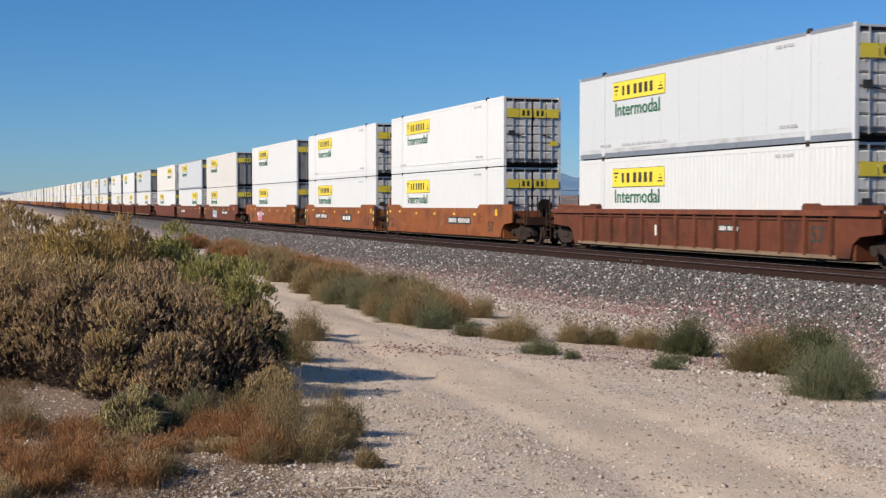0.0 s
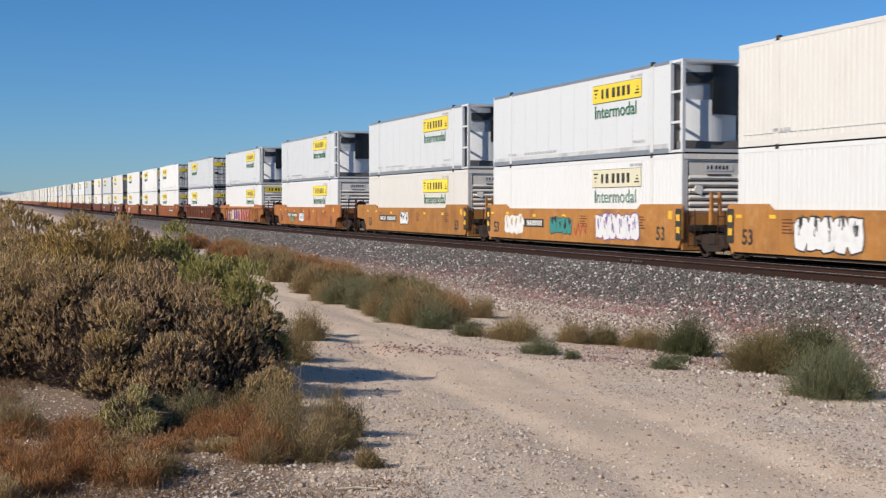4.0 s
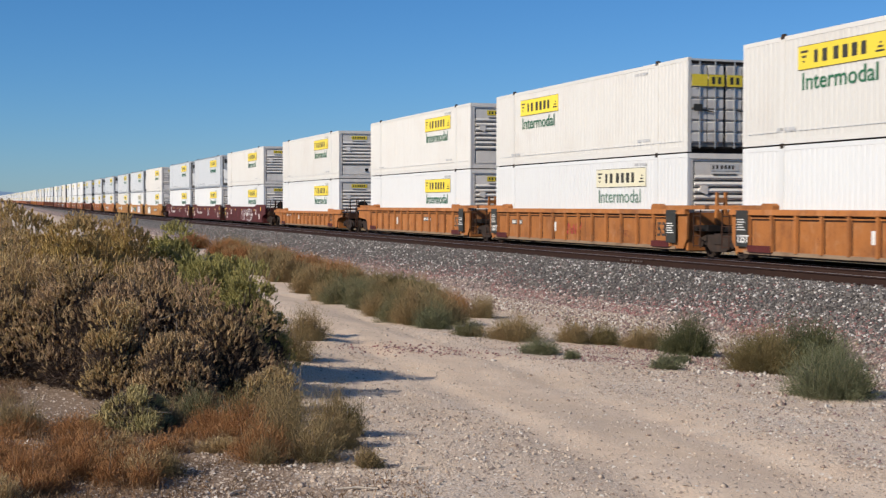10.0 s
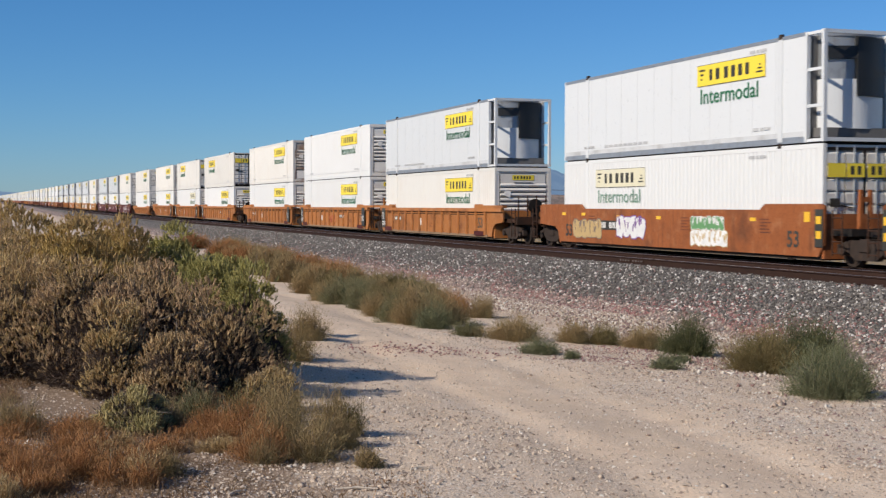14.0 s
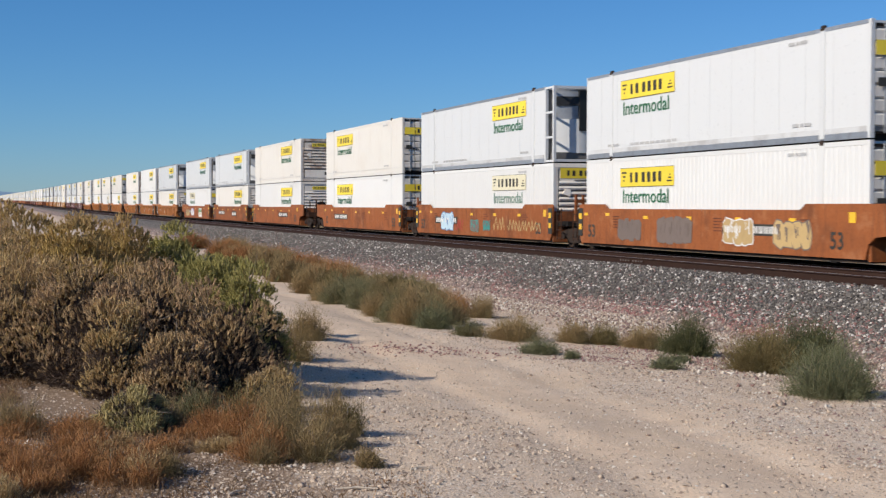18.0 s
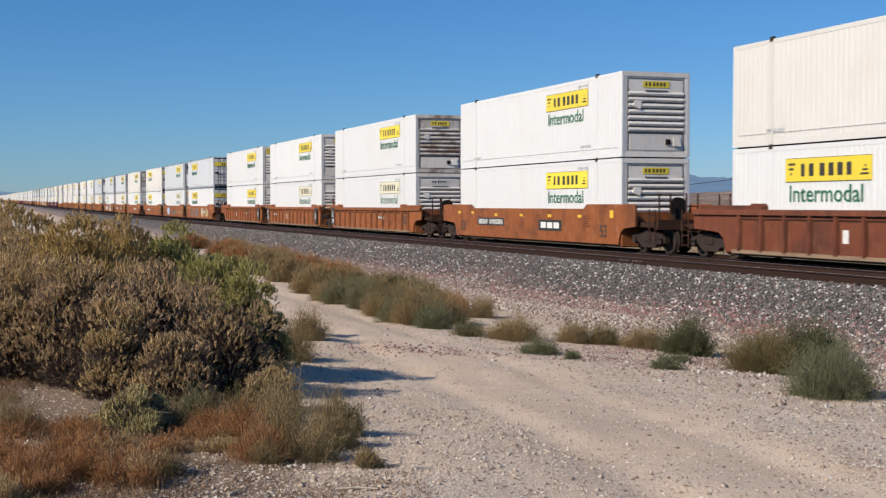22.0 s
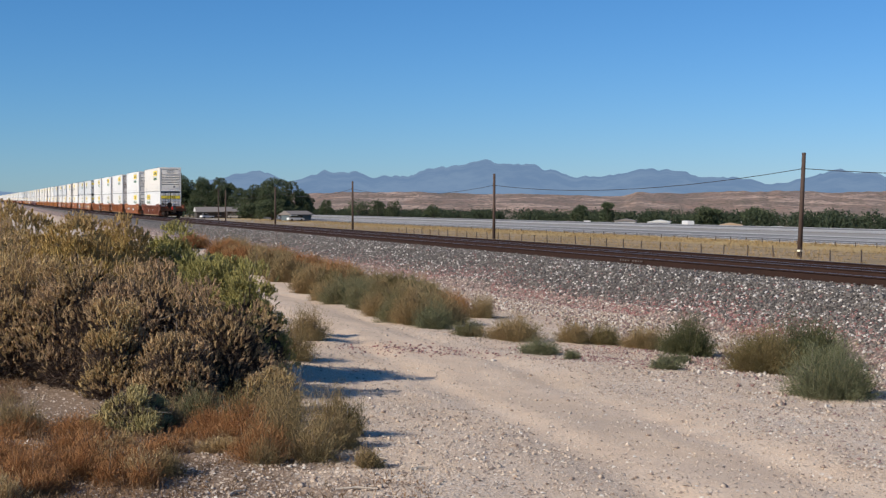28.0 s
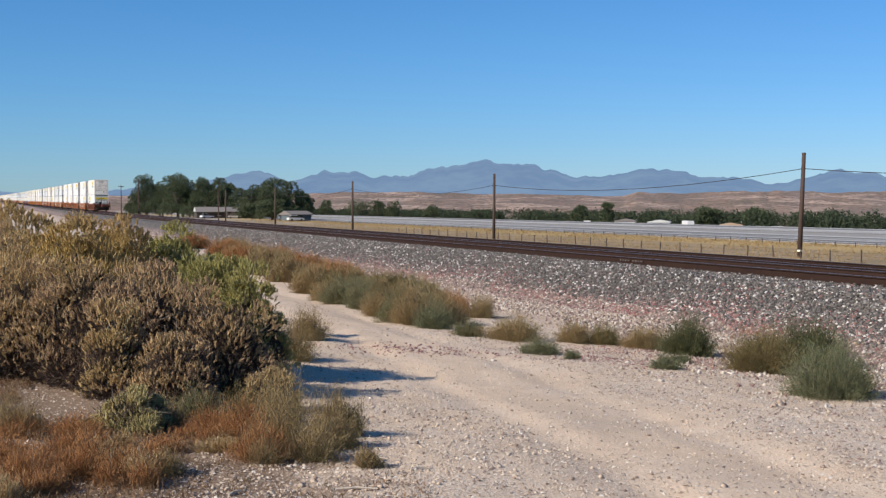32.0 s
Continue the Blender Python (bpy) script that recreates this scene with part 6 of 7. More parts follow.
def spindles(foot, way, long, thick, rng):
    """The close-leaved body of each plume: a four-sided spindle, thickest in its middle."""
    n, sides = len(foot), 4
    side = unit(np.cross(way, rng.randn(n, 3)))
    other = np.cross(way, side)
    rings = []
    for t, r in ((0.0, 0.45), (0.45, 1.0), (1.0, 0.15)):
        mid = foot + way * long * t
        for k in range(sides):
            a = 2 * math.pi * k / sides
            rings.append(mid + (side * math.cos(a) + other * math.sin(a)) * thick * r * (0.8 + 0.4 * rng.rand(n, 1)))
    v = np.stack(rings, 1)
    face = np.array([(j * sides + k, j * sides + (k + 1) % sides, (j + 1) * sides + (k + 1) % sides, (j + 1) * sides + k) for j in range(2) for k in range(sides)])
    f = (np.arange(n) * 3 * sides)[:, None, None] + face[None]
    return v.reshape(-1, 3), f.reshape(-1, 4)


def shrub(label, x, y, w, h, material, seed, head=0.30, plumes=104, leaves=14, leaf=0.017, width=0.0029, finger=0.0082, deep=1.0, low=0.12, rugged=1.0, dark=1.0):
    """A bush of w by h metres: rounded heads on bare stems, each head a fan of upright leafy plumes, over dead twigs and branches."""
    rng = np.random.RandomState(seed)
    z = float(rough_land(np.array([x]), np.array([y]))[0])
    ob = thing("shrub", label, "shrub", "desert shrubs", pose(x, y, z - 0.02))
    head = min(head, 0.30 * w, 0.42 * h)
    spots, ways = dome_spots(rng, w - 0.5 * head, (w - 0.5 * head) * deep, h - 0.25 * head, head * 0.92, low)
    n = len(spots)
    size = head * (0.75 + 0.45 * rng.rand(n, 1)) * rugged
    sunk = 0.25 + 0.80 * rng.rand(n, 1) ** 1.5
    lean = unit(0.75 * ways + np.array([0, 0, 0.75]))
    base = spots - lean * size * (0.35 + sunk)
    # short upright fingers stand all over each head
    fan = unit(lean[:, None, :] * 0.9 + 0.60 * rng.randn(n, plumes, 3) + np.array([0, 0, 0.20]))
    reach = size[:, None, :] * (0.62 + 0.50 * rng.rand(n, plumes, 1) ** 0.7)
    tip = base[:, None, :] + fan * reach
    way = unit(0.75 * fan + np.array([0, 0, 0.60]) + 0.30 * rng.randn(n, plumes, 3)).reshape(-1, 3)
    tip = tip.reshape(-1, 3)
    keep = tip[:, 2] > 0.06
    tip, way = tip[keep], way[keep]
    long = finger * (3.5 + 6.0 * rng.rand(len(tip), 1) ** 1.3)
    foot = tip - way * long
    thick = finger * (0.6 + 0.7 * rng.rand(len(foot), 1))
    body_v, body_f = spindles(foot, way, long, thick, rng)
    t = rng.rand(len(foot), leaves, 1)
    rim = unit(np.cross(way[:, None, :], rng.randn(len(foot), leaves, 3)))
    at = foot[:, None, :] + way[:, None, :] * long[:, None, :] * t + rim * thick[:, None, :] * np.clip(1.4 - 1.2 * t, 0.2, 0.8)
    v, f = quads(at, unit(way[:, None, :] * 0.9 + rim * 0.75 + np.array([0, 0, 0.3]) + 0.25 * rng.randn(*rim.shape)), leaf, width, rng)
    part("crown", array_mesh("crown", np.concatenate([v, body_v]), np.concatenate([f, body_f + len(v)]), material), None, ob)
    # dead twigs fill the inside; their dark colour carries the shade of the gaps
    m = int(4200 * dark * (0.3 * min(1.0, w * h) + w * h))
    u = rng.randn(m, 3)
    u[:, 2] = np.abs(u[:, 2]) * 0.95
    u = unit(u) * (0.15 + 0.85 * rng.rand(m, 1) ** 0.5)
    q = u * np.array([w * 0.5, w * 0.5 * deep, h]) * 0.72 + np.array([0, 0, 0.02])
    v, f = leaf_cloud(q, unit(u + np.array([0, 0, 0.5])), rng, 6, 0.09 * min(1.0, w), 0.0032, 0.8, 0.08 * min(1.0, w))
    tagged(part("dead_core", array_mesh("dead_core", v, f, "wood_dark"), None, ob, "dense dead twigs inside, coloured dark for the shade"), kind="stuff")
    s = Shape()
    for b, tip in zip(base, spots):
        knee = Vector((b[0] * 0.55, b[1] * 0.55, b[2] * 0.45)) + Vector(rng.randn(3) * 0.04 * w)
        s.rod((b[0] * 0.12, b[1] * 0.12, 0), knee, 0.013, 0.008, 5).rod(knee, b, 0.008, 0.005, 4)
        for j in range(3):
            way_out = Vector(b).lerp(Vector(tip), 0.7) + Vector(rng.randn(3) * 0.09)
            s.rod(b, way_out, 0.004, 0.0015, 3)
        out = Vector((b[0] * 1.18, b[1] * 1.18, max(0.05, b[2] * 0.5))) + Vector(rng.randn(3) * 0.07)
        s.rod(knee, out, 0.004, 0.0015, 3)
    tagged(part("branch_tangle", s, "wood", ob, "bare grey-brown branches"), kind="stuff")
    return ob


SALT = "grey-olive saltbush with small dry leaves on sandy ground"
GOLD = "golden-olive saltbush growing among other shrubs"
GREEN = "bright yellow-green saltbush growing among other shrubs"
# the big front bush, its lower mounds and the ones pressed against it
shrub(SALT, 1.30, 13.3, 2.15, 1.27, "saltbush_brown_shade", 41, head=0.36, low=0.30)
shrub(SALT, 0.78, 13.5, 1.10, 1.12, "saltbush", 49, head=0.30, low=0.35)
shrub(SALT, 2.05, 12.4, 1.15, 0.94, "saltbush_brown_shade", 48, head=0.30, low=0.20)
shrub(SALT, 1.60, 11.85, 0.80, 0.66, "saltbush_brown_shade", 50, head=0.24, low=0.1)
shrub(SALT, 1.10, 12.25, 0.70, 0.80, "saltbush", 55, head=0.24, low=0.25)
shrub(SALT, 0.22, 13.9, 1.3, 1.10, "saltbush", 56, head=0.32, plumes=130, low=0.30)
shrub(SALT, 0.10, 15.0, 2.1, 1.36, "saltbush", 42, head=0.36, low=0.25)
shrub(GOLD, 0.95, 16.6, 2.2, 1.46, "saltbush_gold", 43, plumes=125, head=0.34, leaves=11, leaf=0.021, width=0.0040, finger=0.0105)
shrub(GOLD, 1.62, 17.6, 1.6, 1.50, "saltbush_gold", 53, plumes=125, head=0.32, leaves=11, leaf=0.021, width=0.0040, finger=0.0105)
shrub(GOLD, 0.25, 20.3, 2.7, 1.52, "saltbush_gold", 44, plumes=130, head=0.38, leaves=10, leaf=0.025, width=0.005, finger=0.0125)
shrub(GREEN, 2.35, 18.2, 1.55, 1.42, "saltbush_green", 45, leaves=11, leaf=0.023, width=0.0045, finger=0.0115)
shrub(GREEN, 2.25, 14.1, 1.20, 1.22, "saltbush_green", 46, head=0.28)
shrub(GREEN, 2.52, 13.7, 0.98, 1.04, "saltbush_green", 52, head=0.25, dark=1.6)
shrub(GREEN, 3.15, 18.7, 1.15, 1.22, "saltbush_green", 47, leaves=11, leaf=0.023, width=0.0045, finger=0.0115)

TUMBLE = {
    "tumble_straw": "pale straw-coloured dead weeds on sandy ground",
    "tumble_dark": "dense dark green rounded tumbleweed at the foot of the ballast", "tumble_olive": "dark olive-brown rounded tumbleweed at the foot of the ballast",
    "tumble_green": "green rounded tumbleweed beside the dirt trail", "tumble_blue": "grey-green rounded tumbleweed on gravelly ground",
    "tumble_rust": "dry rust-brown weeds on sandy ground", "tumble_mixed": "half-dry olive and brown weeds beside the trail"}


def weed(x, y, w, h, material, seed, deep=1.0, fine=1.0, thick=1.0):
    """A rounded weed: many thin curved stems out of one root, with small leaves along them."""
    rng = np.random.RandomState(seed)
    z = float(rough_land(np.array([x]), np.array([y]))[0])
    ob = thing("weed", TUMBLE[material], "shrub", "weeds by the trail", pose(x, y, z - 0.01))
    stems, k = int((110 + 190 * w * (0.6 + h)) * thick), int(64 + 40 * w)
    u = rng.randn(stems, 3)
    u[:, 2] = np.abs(u[:, 2]) * 0.9 + 0.04
    u = unit(u) * (0.45 + 0.72 * rng.rand(stems, 1) ** 1.2)
    lump = 1.0 + 0.22 * np.sin(3.0 * np.arctan2(u[:, 1:2], u[:, 0:1]) + seed) * rng.rand(stems, 1)
    tip = u * np.array([w * 0.5, w * 0.5 * deep, h]) * lump
    root = rng.randn(stems, 3) * np.array([0.07 * w, 0.07 * w, 0.0])
    bow = root + tip * np.array([0.62, 0.62, 0.34])
    t = 0.12 + 0.88 * rng.rand(stems, k, 1) ** 0.7
    at = (1 - t) ** 2 * root[:, None] + 2 * t * (1 - t) * bow[:, None] + t * t * tip[:, None]
    run = unit(2 * (1 - t) * (bow - root)[:, None] + 2 * t * (tip - bow)[:, None])
    twig = rng.randn(stems, k // 4 + 1, 3).repeat(4, 1)[:, :k]
    at = at + twig * 0.030 * (0.35 + w) * (0.3 + t) + 0.005 * rng.randn(stems, k, 3)
    at[..., 2] = np.maximum(at[..., 2], 0.004)
    v, f = quads(at, unit(run + 0.38 * rng.randn(stems, k, 3) + np.array([0, 0, 0.45])), 0.036 * fine * (0.5 + 0.6 * w), 0.0016 * fine, rng)
    part("crown", array_mesh("crown", v, f, material), None, ob)
    s = Shape()
    for i in range(0, stems, max(1, stems // 22)):
        p, q, r = Vector(root[i]), Vector(bow[i]), Vector(tip[i])
        m1, m2 = p.lerp(q, 0.6), q.lerp(r, 0.4)
        s.rod(p, m1, 0.0035 * fine, 0.0025 * fine, 3).rod(m1, m2, 0.0025 * fine, 0.002 * fine, 3).rod(m2, r, 0.002 * fine, 0.001, 3)
    tagged(part("stem_tangle", s, "wood", ob, "thin dry stems"), kind="stuff")
    return ob


# by the trail, before the big shrubs
weed(3.45, 15.5, 0.62, 0.50, "tumble_mixed", 61)
weed(3.2, 15.9, 0.55, 0.62, "tumble_green", 62)
weed(4.22, 18.0, 0.6, 0.52, "tumble_mixed", 60, fine=1.2)
weed(2.50, 9.9, 0.42, 0.42, "tumble_mixed", 63)
weed(2.22, 10.4, 0.44, 0.52, "tumble_mixed", 64)
weed(1.98, 9.3, 0.5, 0.52, "tumble_mixed", 65)
weed(2.12, 8.95, 0.42, 0.30, "tumble_mixed", 66)
weed(1.75, 8.95, 0.42, 0.28, "tumble_rust", 67)
shrub("pale yellow-green low saltbush among dry weeds", 1.03, 10.35, 0.66, 0.36, "saltbush_straw", 68, head=0.15, plumes=80, low=0.0, dark=0.25)
shrub("pale straw-olive low saltbush among dry weeds", 2.28, 11.1, 0.50, 0.42, "saltbush", 57, head=0.15, plumes=60, low=0.0, dark=0.9)
weed(1.62, 10.9, 0.38, 0.28, "tumble_green", 69)
weed(0.20, 10.4, 0.38, 0.32, "tumble_mixed", 70)
weed(0.08, 9.1, 0.42, 0.24, "tumble_rust", 71)
weed(0.22, 8.35, 0.42, 0.24, "tumble_rust", 72)
weed(0.55, 8.45, 0.38, 0.25, "tumble_rust", 73)
weed(0.88, 8.55, 0.36, 0.22, "tumble_rust", 74)
weed(1.05, 8.5, 0.22, 0.16, "tumble_mixed", 78)
weed(0.50, 9.5, 0.34, 0.12, "tumble_rust", 75)
weed(1.42, 10.0, 0.26, 0.08, "tumble_rust", 76)
weed(2.44, 8.66, 0.19, 0.13, "tumble_mixed", 77)
# a low thicket of dry weeds before the big shrubs
low_rng = random.Random(5)
for k in range(22):
    y = low_rng.uniform(7.75, 10.6)
    y = y if k < 17 else low_rng.uniform(8.7, 10.2)
    x = low_rng.uniform(-0.15, 0.9) if k < 17 else low_rng.uniform(1.45, 2.35)
    weed(x + 0.02 * (y - 8), y, low_rng.uniform(0.20, 0.36), low_rng.uniform(0.09, 0.19), low_rng.choice(["tumble_rust", "tumble_rust", "tumble_mixed", "tumble_straw"]), 500 + k, thick=0.7)
for k, (x, y, w, h, m) in enumerate([
        (1.30, 10.6, 0.40, 0.26, "tumble_mixed"), (1.62, 10.2, 0.36, 0.22, "tumble_rust"), (0.62, 10.1, 0.40, 0.20, "tumble_rust"), (1.85, 9.9, 0.42, 0.34, "tumble_rust"),
        (2.42, 9.4, 0.36, 0.26, "tumble_mixed"), (1.95, 10.7, 0.40, 0.34, "tumble_olive"), (1.15, 9.35, 0.30, 0.12, "tumble_rust"), (2.62, 9.9, 0.34, 0.32, "tumble_olive")]):
    weed(x, y, w, h, m, 600 + k)
# along the foot of the ballast
for k, (x, y, w, h, m) in enumerate([
        (8.02, 19.8, 1.0, 0.40, "tumble_mixed"), (7.43, 20.3, 0.55, 0.25, "tumble_green"), (9.0, 19.6, 0.6, 0.36, "tumble_mixed"), (9.45, 19.4, 0.6, 0.33, "tumble_olive"),
        (9.83, 18.8, 0.75, 0.36, "tumble_mixed"), (10.05, 17.8, 0.86, 0.56, "tumble_dark"), (10.15, 15.9, 1.05, 0.62, "tumble_olive"), (11.6, 16.9, 1.15, 0.68, "tumble_dark"),
        (9.15, 12.9, 1.0, 0.58, "tumble_blue"), (8.44, 15.5, 0.45, 0.2, "tumble_blue"), (7.44, 17.4, 0.6, 0.22, "tumble_blue"), (7.54, 16.5, 0.2, 0.12, "tumble_blue"), (9.3, 16.7, 0.33, 0.09, "tumble_blue"),
        (9.48, 55.5, 1.6, 0.72, "tumble_rust"), (8.05, 44, 1.4, 0.80, "tumble_rust"), (7.9, 39.3, 1.35, 0.82, "tumble_mixed"), (7.9, 36.2, 1.1, 0.76, "tumble_mixed"),
        (7.43, 31, 1.05, 0.76, "tumble_mixed"), (7.43, 29.3, 0.8, 0.72, "tumble_olive"), (7.09, 25.7, 0.72, 0.66, "tumble_green"), (7.0, 24.2, 0.62, 0.56, "tumble_mixed"),
        (6.94, 22.9, 0.66, 0.58, "tumble_green"), (7.15, 22.4, 0.9, 0.80, "tumble_mixed"), (7.25, 21.6, 0.75, 0.43, "tumble_blue"), (8.7, 24.8, 0.9, 0.56, "tumble_rust"), (9.2, 24.4, 0.6, 0.5, "tumble_mixed"),
        (9.7, 37.5, 1.5, 0.50, "tumble_rust"), (9.6, 32.3, 1.4, 0.5, "tumble_olive"), (9.0, 28, 1.2, 0.55, "tumble_mixed"), (8.4, 26.2, 0.9, 0.6, "tumble_green"), (8.8, 47, 1.5, 0.7, "tumble_mixed"),
        (10.2, 43, 1.5, 0.5, "tumble_rust"), (10.5, 50, 1.6, 0.6, "tumble_rust"), (10.9, 62, 1.8, 0.7, "tumble_mixed"), (10.2, 70, 1.8, 0.7, "tumble_rust")]):
    weed(x, y, w, h, m, 100 + k, fine=1.35 if y < 26 else 2.2, thick=1.7 if h > 0.45 and y < 18 else 0.6 if h < 0.25 else 1.0)

# the hedge of dry weeds between trail and ballast, one weed grown into the next
hedge_rng = random.Random(8)
for k in range(30):
    y = 23.0 + 34.0 * (k / 30) ** 1.25 + hedge_rng.uniform(-0.4, 0.4)
    front = 6.75 + 0.085 * max(0.0, y - 28)
    x = front + hedge_rng.uniform(0.25, 2.0 if y > 24.5 else 1.2)
    shade = hedge_rng.choice(["tumble_mixed", "tumble_mixed", "tumble_rust", "tumble_olive", "tumble_green"] if y < 30 else ["tumble_mixed", "tumble_rust", "tumble_mixed"])
    weed(x, y, hedge_rng.uniform(0.75, 1.15), hedge_rng.uniform(0.45, 0.66), shade, 700 + k, fine=1.5 if y < 30 else 2.2)


def stick(x, y, turn, length):
    """A bleached dead stick lying on the dirt."""
    z = float(rough_land(np.array([x]), np.array([y]))[0]) + 0.012
    s = thing("stick", "bleached dead stick lying on the dirt", "stick", "dead sticks on the dirt", pose(x, y, z, 0, 0, turn))
    part("stem", Shape().rod((-length / 2, 0, 0), (0, 0.012, 0.006), 0.008, 0.009).rod((0, 0.012, 0.006), (length / 2, -0.01, 0), 0.009, 0.004), "stick_wood", s)
    part("twig", Shape().rod((length * 0.1, 0.01, 0.004), (length * 0.3, 0.07, 0.015), 0.004, 0.002, 5), "stick_wood", s)


for x, y, turn, length in ((2.14, 7.85, -14, 0.26), (2.52, 8.95, -35, 0.30), (1.42, 7.95, 40, 0.16), (2.75, 8.5, 20, 0.14), (8.1, 10.4, 10, 0.22)):
    stick(x, y, turn, length)


def bunch(name, count, where, tall, material, label, seed, blades=7, spread=0.35):
    """Dry grass: thin upright blades in tufts, all in one mesh."""
    rng = np.random.RandomState(seed)
    p = where(rng, count)
    d = np.array([0, 0, 1.0]) + 0.25 * rng.randn(len(p), 3)
    v, f = leaf_cloud(p, d, rng, blades, tall, tall * 0.05, spread, 0.02)
    return tagged(new(name, array_mesh(name, v, f, material)), label, "grass", kind="stuff")


def beyond(rng, n):
    y = 45 + 330 * rng.rand(n) ** 1.4
    x = 54 + 29 * rng.rand(n)
    keep = (wrinkle(x, y, 5.0, 9) > -0.2) & ((x > 73) | (rng.rand(n) < 0.35))
    x, y = x[keep], y[keep]
    return np.stack([x, y, land(x, y)], 1)


def under_shrubs(rng, n):
    y = 7.4 + 7.5 * rng.rand(n) ** 1.2
    x = -0.4 + 3.0 * rng.rand(n)
    keep = (wrinkle(x, y, 0.7, 19) > -0.15) & (x < 2.9 + 0.05 * (y - 8)) & (rng.rand(n) < 1.1 - step(1.0, 2.9, x + 1.2 * (1 - step(8.2, 9.6, y))))
    x, y = x[keep], y[keep]
    return np.stack([x, y, rough_land(x, y)], 1)


bunch("litter", 24000, under_shrubs, 0.05, "litter", "dry brown plant litter under the shrubs", 16, 4, 1.4)
bunch("dry_grass", 27000, beyond, 0.26, "straw", "tall dry straw-coloured grass between track and highway", 15)

# ---- trees and houses far off ----


def tree(x, y, z, w, h, seed, material="tree_leaf", n=1500, label="dark green leafy tree beside a house", name="tree", group="trees beyond the line", leaf=0.30):
    rng = np.random.RandomState(seed)
    t = thing(name, label, "tree", group, pose(x, y, z))
    trunk = Shape().rod((0, 0, -0.3), (0.1, 0, h * 0.35), 0.035 * h, 0.024 * h, 8)
    heap = []
    for k in range(14):
        a, r = rng.rand() * 6.283, rng.rand() ** 0.5
        zz = h * (0.16 + 0.70 * rng.rand())
        wide = w * 0.62 * (1 - 0.8 * abs(zz / h - 0.42))
        c = (math.cos(a) * r * wide * 0.7, math.sin(a) * r * wide * 0.7, zz)
        heap.append((*c, w * (0.14 + 0.08 * rng.rand()), w * (0.14 + 0.08 * rng.rand()), h * (0.10 + 0.06 * rng.rand())))
        trunk.rod((0.1, 0, h * 0.30), c, 0.014 * h, 0.005 * h, 5)
    heap.append((0, 0, h * 0.82, w * 0.2, w * 0.2, h * 0.16))
    heap.append((0, 0, h * 0.40, w * 0.40, w * 0.40, h * 0.34))
    p, u = shell_points(rng, n, heap, 0.4)
    v, f = leaf_cloud(p, u, rng, 6, leaf, leaf * 0.32, 0.9, leaf)
    part("trunk", trunk, "bark", t)
    part("crown", array_mesh("crown", v, f, material), None, t)
    return t


for k, (x, y, w, h, n) in enumerate([(58.0, 515, 9.5, 16.6, 1500), (66.0, 488, 10.5, 16.4, 1700), (73.0, 476, 9, 14.6, 1400), (79.0, 474, 9.5, 14.4, 1400), (83.5, 480, 7, 12.5, 900), (81.0, 420, 8, 11.0, 1200), (79.0, 382, 9.4, 12.4, 1600), (86.5, 390, 7.0, 11.6, 1100),
                                    (52.5, 515, 6, 6.5, 600), (62.0, 500, 9, 11, 1200), (70, 486, 9, 10, 1200), (76.5, 372, 8.5, 6.0, 900), (72.5, 380, 6, 4.6, 600), (89.0, 384, 5, 8, 800), (62.5, 512, 9, 13.5, 1100), (69.5, 500, 9, 14, 1100), (75.5, 482, 9, 12.5, 1000), (85.5, 468, 8, 10.5, 900), (56, 520, 8, 9.5, 800), (83.5, 404, 8, 10.5, 1000)]):
    tree(x, y, float(land(np.array([x]), np.array([y]))[0]), w * 1.25, h, 300 + k, n=int(3.0 * n), leaf=0.27)
for k, (x, y, w, h) in enumerate([(56, 498, 9, 5.5), (63, 482, 10, 5.0), (69, 470, 9, 4.2), (83, 452, 9, 5.0), (87, 440, 8, 5.5), (77.5, 394, 7, 5.0), (84, 378, 7, 4.2), (90, 398, 6, 4.5)]):
    tree(x, y, float(land(np.array([x]), np.array([y]))[0]), w * 1.3, h, 360 + k, n=1500, label="low dark green bushy tree beside a house", leaf=0.27)
for k, (x, y, w, h) in enumerate([(185, 745, 7.0, 9.6), (186, 679, 13, 9.8), (185, 638, 8, 8.8), (186, 617, 8, 8.2), (186, 381, 4.6, 7.3), (186, 402, 6, 6.1), (186, 320, 7, 5.7), (188, 560, 9, 6.5), (189, 300, 8, 5.5)]):
    tree(x, y, float(land(np.array([x]), np.array([y]))[0]), w * 1.1, h, 330 + k, "tree_leaf", 900, "round dark green tree beyond the highway", leaf=0.42)


def belt(rng, n):
    out = []
    for k in range(170):
        y = 205 + 760 * (k / 170) ** 1.25 + 6 * rng.randn()
        x = 187 + 24 * rng.rand()
        w, h = 5.0 + 5.0 * rng.rand(), 3.4 + 2.1 * rng.rand()
        m = n // 170
        u = rng.randn(m, 3)
        u /= np.linalg.norm(u, axis=1, keepdims=True)
        z = float(land(np.array([x]), np.array([y]))[0])
        out.append(np.array([x, y, z + h * 0.45]) + u * np.array([w * 0.6, w * 0.75, h * 0.52]) * (0.5 + 0.55 * rng.rand(m, 1)))
    return np.concatenate(out)


belt_rng = np.random.RandomState(17)
belt_points = belt(belt_rng, 62000)
belt_way = belt_rng.randn(len(belt_points), 3)
belt_way /= np.linalg.norm(belt_way, axis=1, keepdims=True)
tagged(new("far_trees", array_mesh("far_trees", *leaf_cloud(belt_points, belt_way, belt_rng, 4, 0.46, 0.15, 0.9, 0.5), "belt_leaf")), "belt of green riverside trees beyond the highway", "trees", kind="stuff")


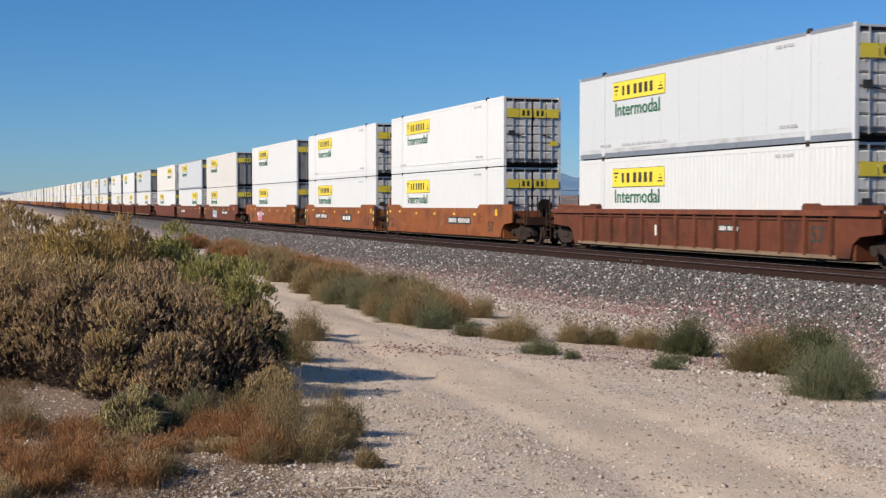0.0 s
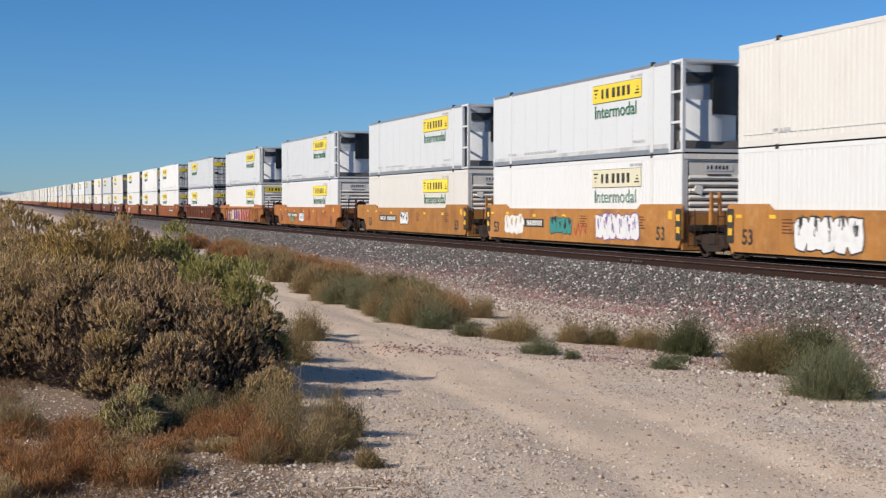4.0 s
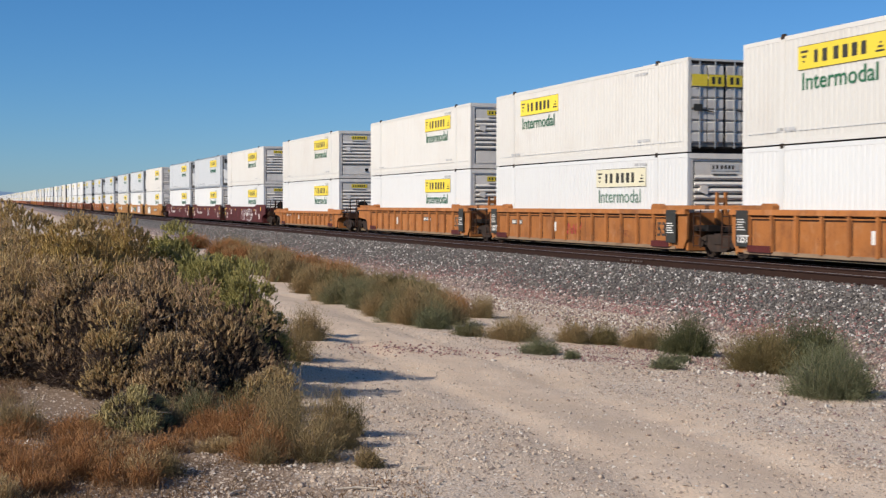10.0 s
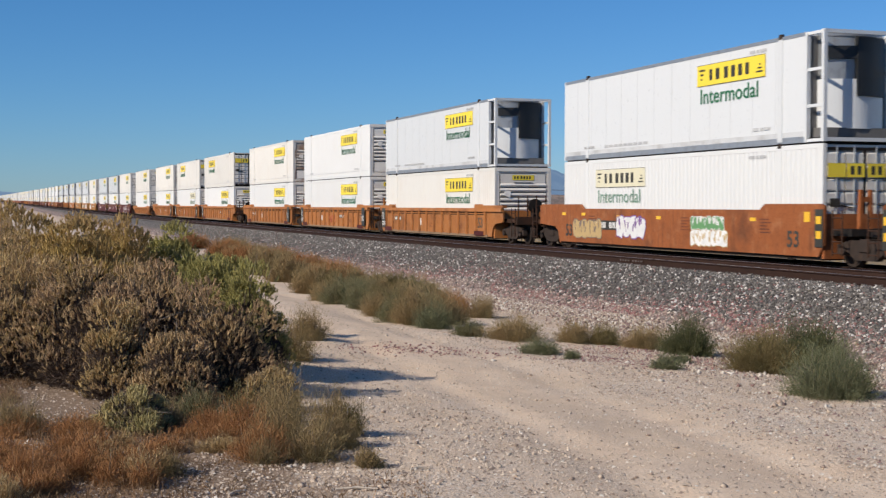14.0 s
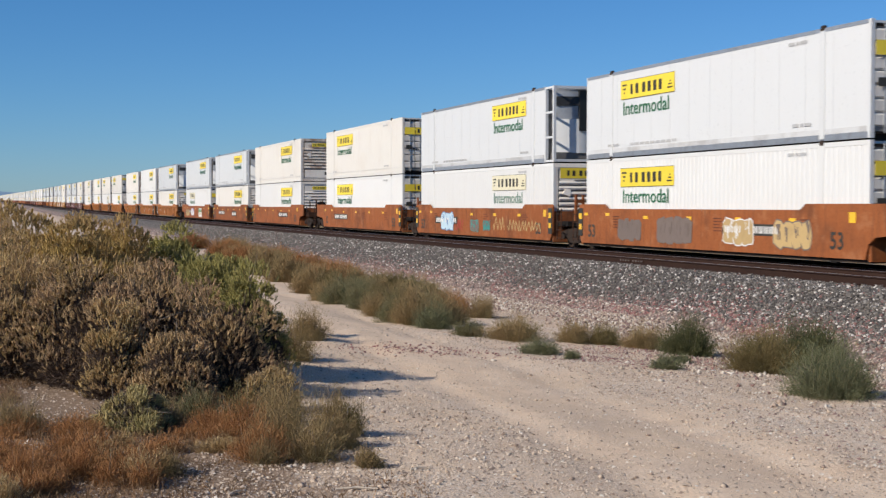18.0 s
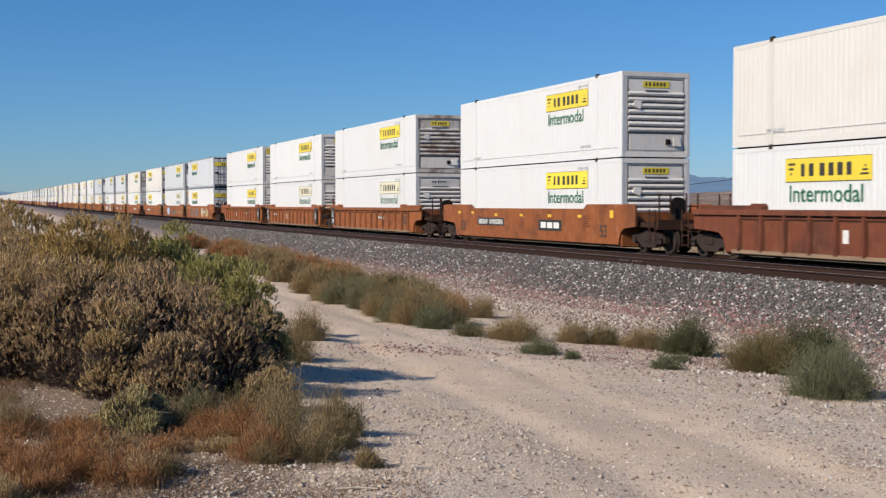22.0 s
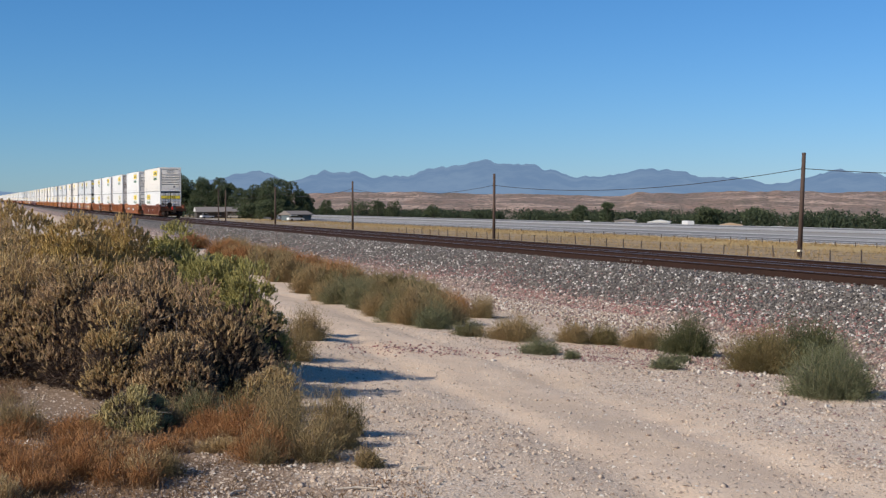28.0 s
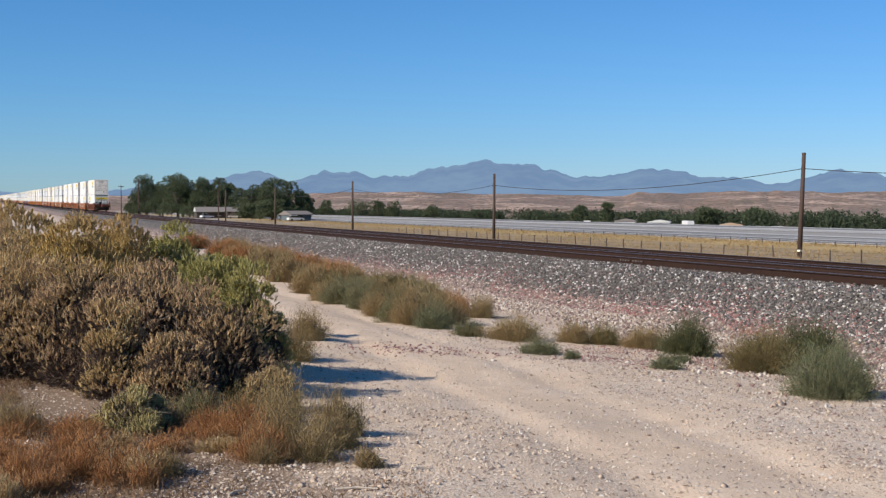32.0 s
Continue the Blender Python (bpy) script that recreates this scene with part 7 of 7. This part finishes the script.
def house(x, y, turn, w, d, h, roof, label, wall="house_shaded", eave=1.1, cover="shingle", gable=""):
    z = float(land(np.array([x]), np.array([y]))[0])
    ob = thing("house", label, "house", at=pose(x, y, z, 0, 0, turn))
    part("wall", Shape().box(-w / 2, w / 2, -d / 2, d / 2, -0.3, h), wall, ob)
    part("roof", Shape().prism([(-d / 2 - eave, h - 0.25), (d / 2 + eave, h - 0.25), (d / 2 + eave, h - 0.08), (0, h + roof), (-d / 2 - eave, h - 0.08)], "x", -w / 2 - 0.3, w / 2 + 0.3), cover, ob)
    for sx in (-1, 1) if gable else ():
        part("gable", Shape().prism([(-d / 2 - eave + 0.3, h - 0.05), (d / 2 + eave - 0.3, h - 0.05), (0, h + roof - 0.12)], "x", sx * (w / 2 + 0.30) - 0.03, sx * (w / 2 + 0.30) + 0.03), gable, ob, "white gable board")
    for k in range(max(1, int(w / 4))):
        wx = -w / 2 + (k + 0.5) * w / max(1, int(w / 4))
        win = part("window", Shape().box(wx - 0.7, wx + 0.7, -d / 2 - 0.05, -d / 2 + 0.02, 0.9, 2.0), "sign_black", ob)
        part("window_frame", Shape().box(wx - 0.8, wx + 0.8, -d / 2 - 0.07, -d / 2 + 0.0, 2.0, 2.1).box(wx - 0.8, wx + 0.8, -d / 2 - 0.09, -d / 2 + 0.0, 0.8, 0.9), "line", win)
    return ob


house(75.0, 455, -3, 15.0, 8, 2.3, 1.5, "long low house with shade-dark walls, grey roof and white gables", gable="white")
house(80.5, 446, -4, 8.0, 5, 2.4, 0.8, "open grey outbuilding beside a house under trees", "house_shaded", gable="stucco")
house(80.5, 358, 15, 6.5, 5, 1.9, 0.9, "small blue-grey shed beside the highway", "house_blue")
house(181, 337, 60, 11, 6, 1.7, 0.5, "long low white building beyond the highway", "white", 0.3, "line")
house(180, 356, 60, 8, 6, 1.8, 0.6, "small white house beyond the highway", "white", 0.3)
house(180, 297, 60, 8, 5, 1.4, 0.4, "low tan shed beyond the highway", "tan", 0.3, "tan")


def trailer(x, y, turn, w, h):
    ob = thing("cargo_trailer", "white parked cargo trailer beyond the highway", "trailer", at=pose(x, y, float(land(np.array([x]), np.array([y]))[0]), 0, 0, turn))
    part("body", Shape().box(-w / 2, w / 2, -0.9, 0.9, 0.5, h, 0.05), "white", ob)
    for k in (-0.5, 0.5):
        for sy in (-0.85, 0.85):
            part("wheel", Shape().rod((k, sy - 0.1, 0.3), (k, sy + 0.1, 0.3), 0.3, sides=10), "dark", ob)


def parked_car(x, y, turn, paint, label):
    ob = thing("parked_car", label, "car", "parked cars by the houses", pose(x, y, float(land(np.array([x]), np.array([y]))[0]), 0, 0, turn))
    part("body", Shape().prism([(-2.2, 0.35), (2.2, 0.35), (2.2, 0.8), (1.2, 0.95), (-2.1, 0.98), (-2.25, 0.7)], "y", -0.85, 0.85), paint, ob)
    part("cabin", Shape().prism([(-1.9, 0.95), (0.9, 0.95), (0.3, 1.5), (-1.5, 1.52)], "y", -0.75, 0.75), "sign_black", ob, "dark glazed cabin")
    part("roof", Shape().box(-1.45, 0.28, -0.74, 0.74, 1.50, 1.56, 0.02), paint, ob)
    for wx in (-1.4, 1.4):
        for wy in (-0.8, 0.8):
            part("wheel", Shape().rod((wx, wy - 0.1, 0.33), (wx, wy + 0.1, 0.33), 0.33, sides=12), "dark", ob)


parked_car(69.0, 440, 20, "white", "white car parked before a house")
parked_car(77.5, 436, -10, "stucco", "pale grey car parked before a house")
parked_car(79.0, 352, 10, "white", "white car parked beside a shed")
trailer(180, 319, 75, 6.5, 2.1)
trailer(180, 383, 70, 4.5, 1.5)
trailer(180, 276, 75, 4.0, 1.2)
# utility poles by the houses
for k, (x, y, h) in enumerate([(32, 300, 9.0), (39.5, 420, 9.5), (54.6, 330, 8.4)]):
    u = thing("utility_pole", "wooden utility pole with a crossarm near trees", "pole", "utility poles by the houses", pose(x, y, float(land(np.array([x]), np.array([y]))[0])))
    part("shaft", Shape().rod((0, 0, -0.3), (0, 0, h), 0.16, 0.11, 8), "pole", u)
    part("crossarm", Shape().box(-0.9, 0.9, -0.06, 0.06, h - 0.5, h - 0.36), "pole", u)
    for sx in (-0.75, 0.75):
        part("insulator", Shape().rod((sx, 0, h - 0.36), (sx, 0, h - 0.2), 0.05, 0.03), "sign_black", u)

motions()
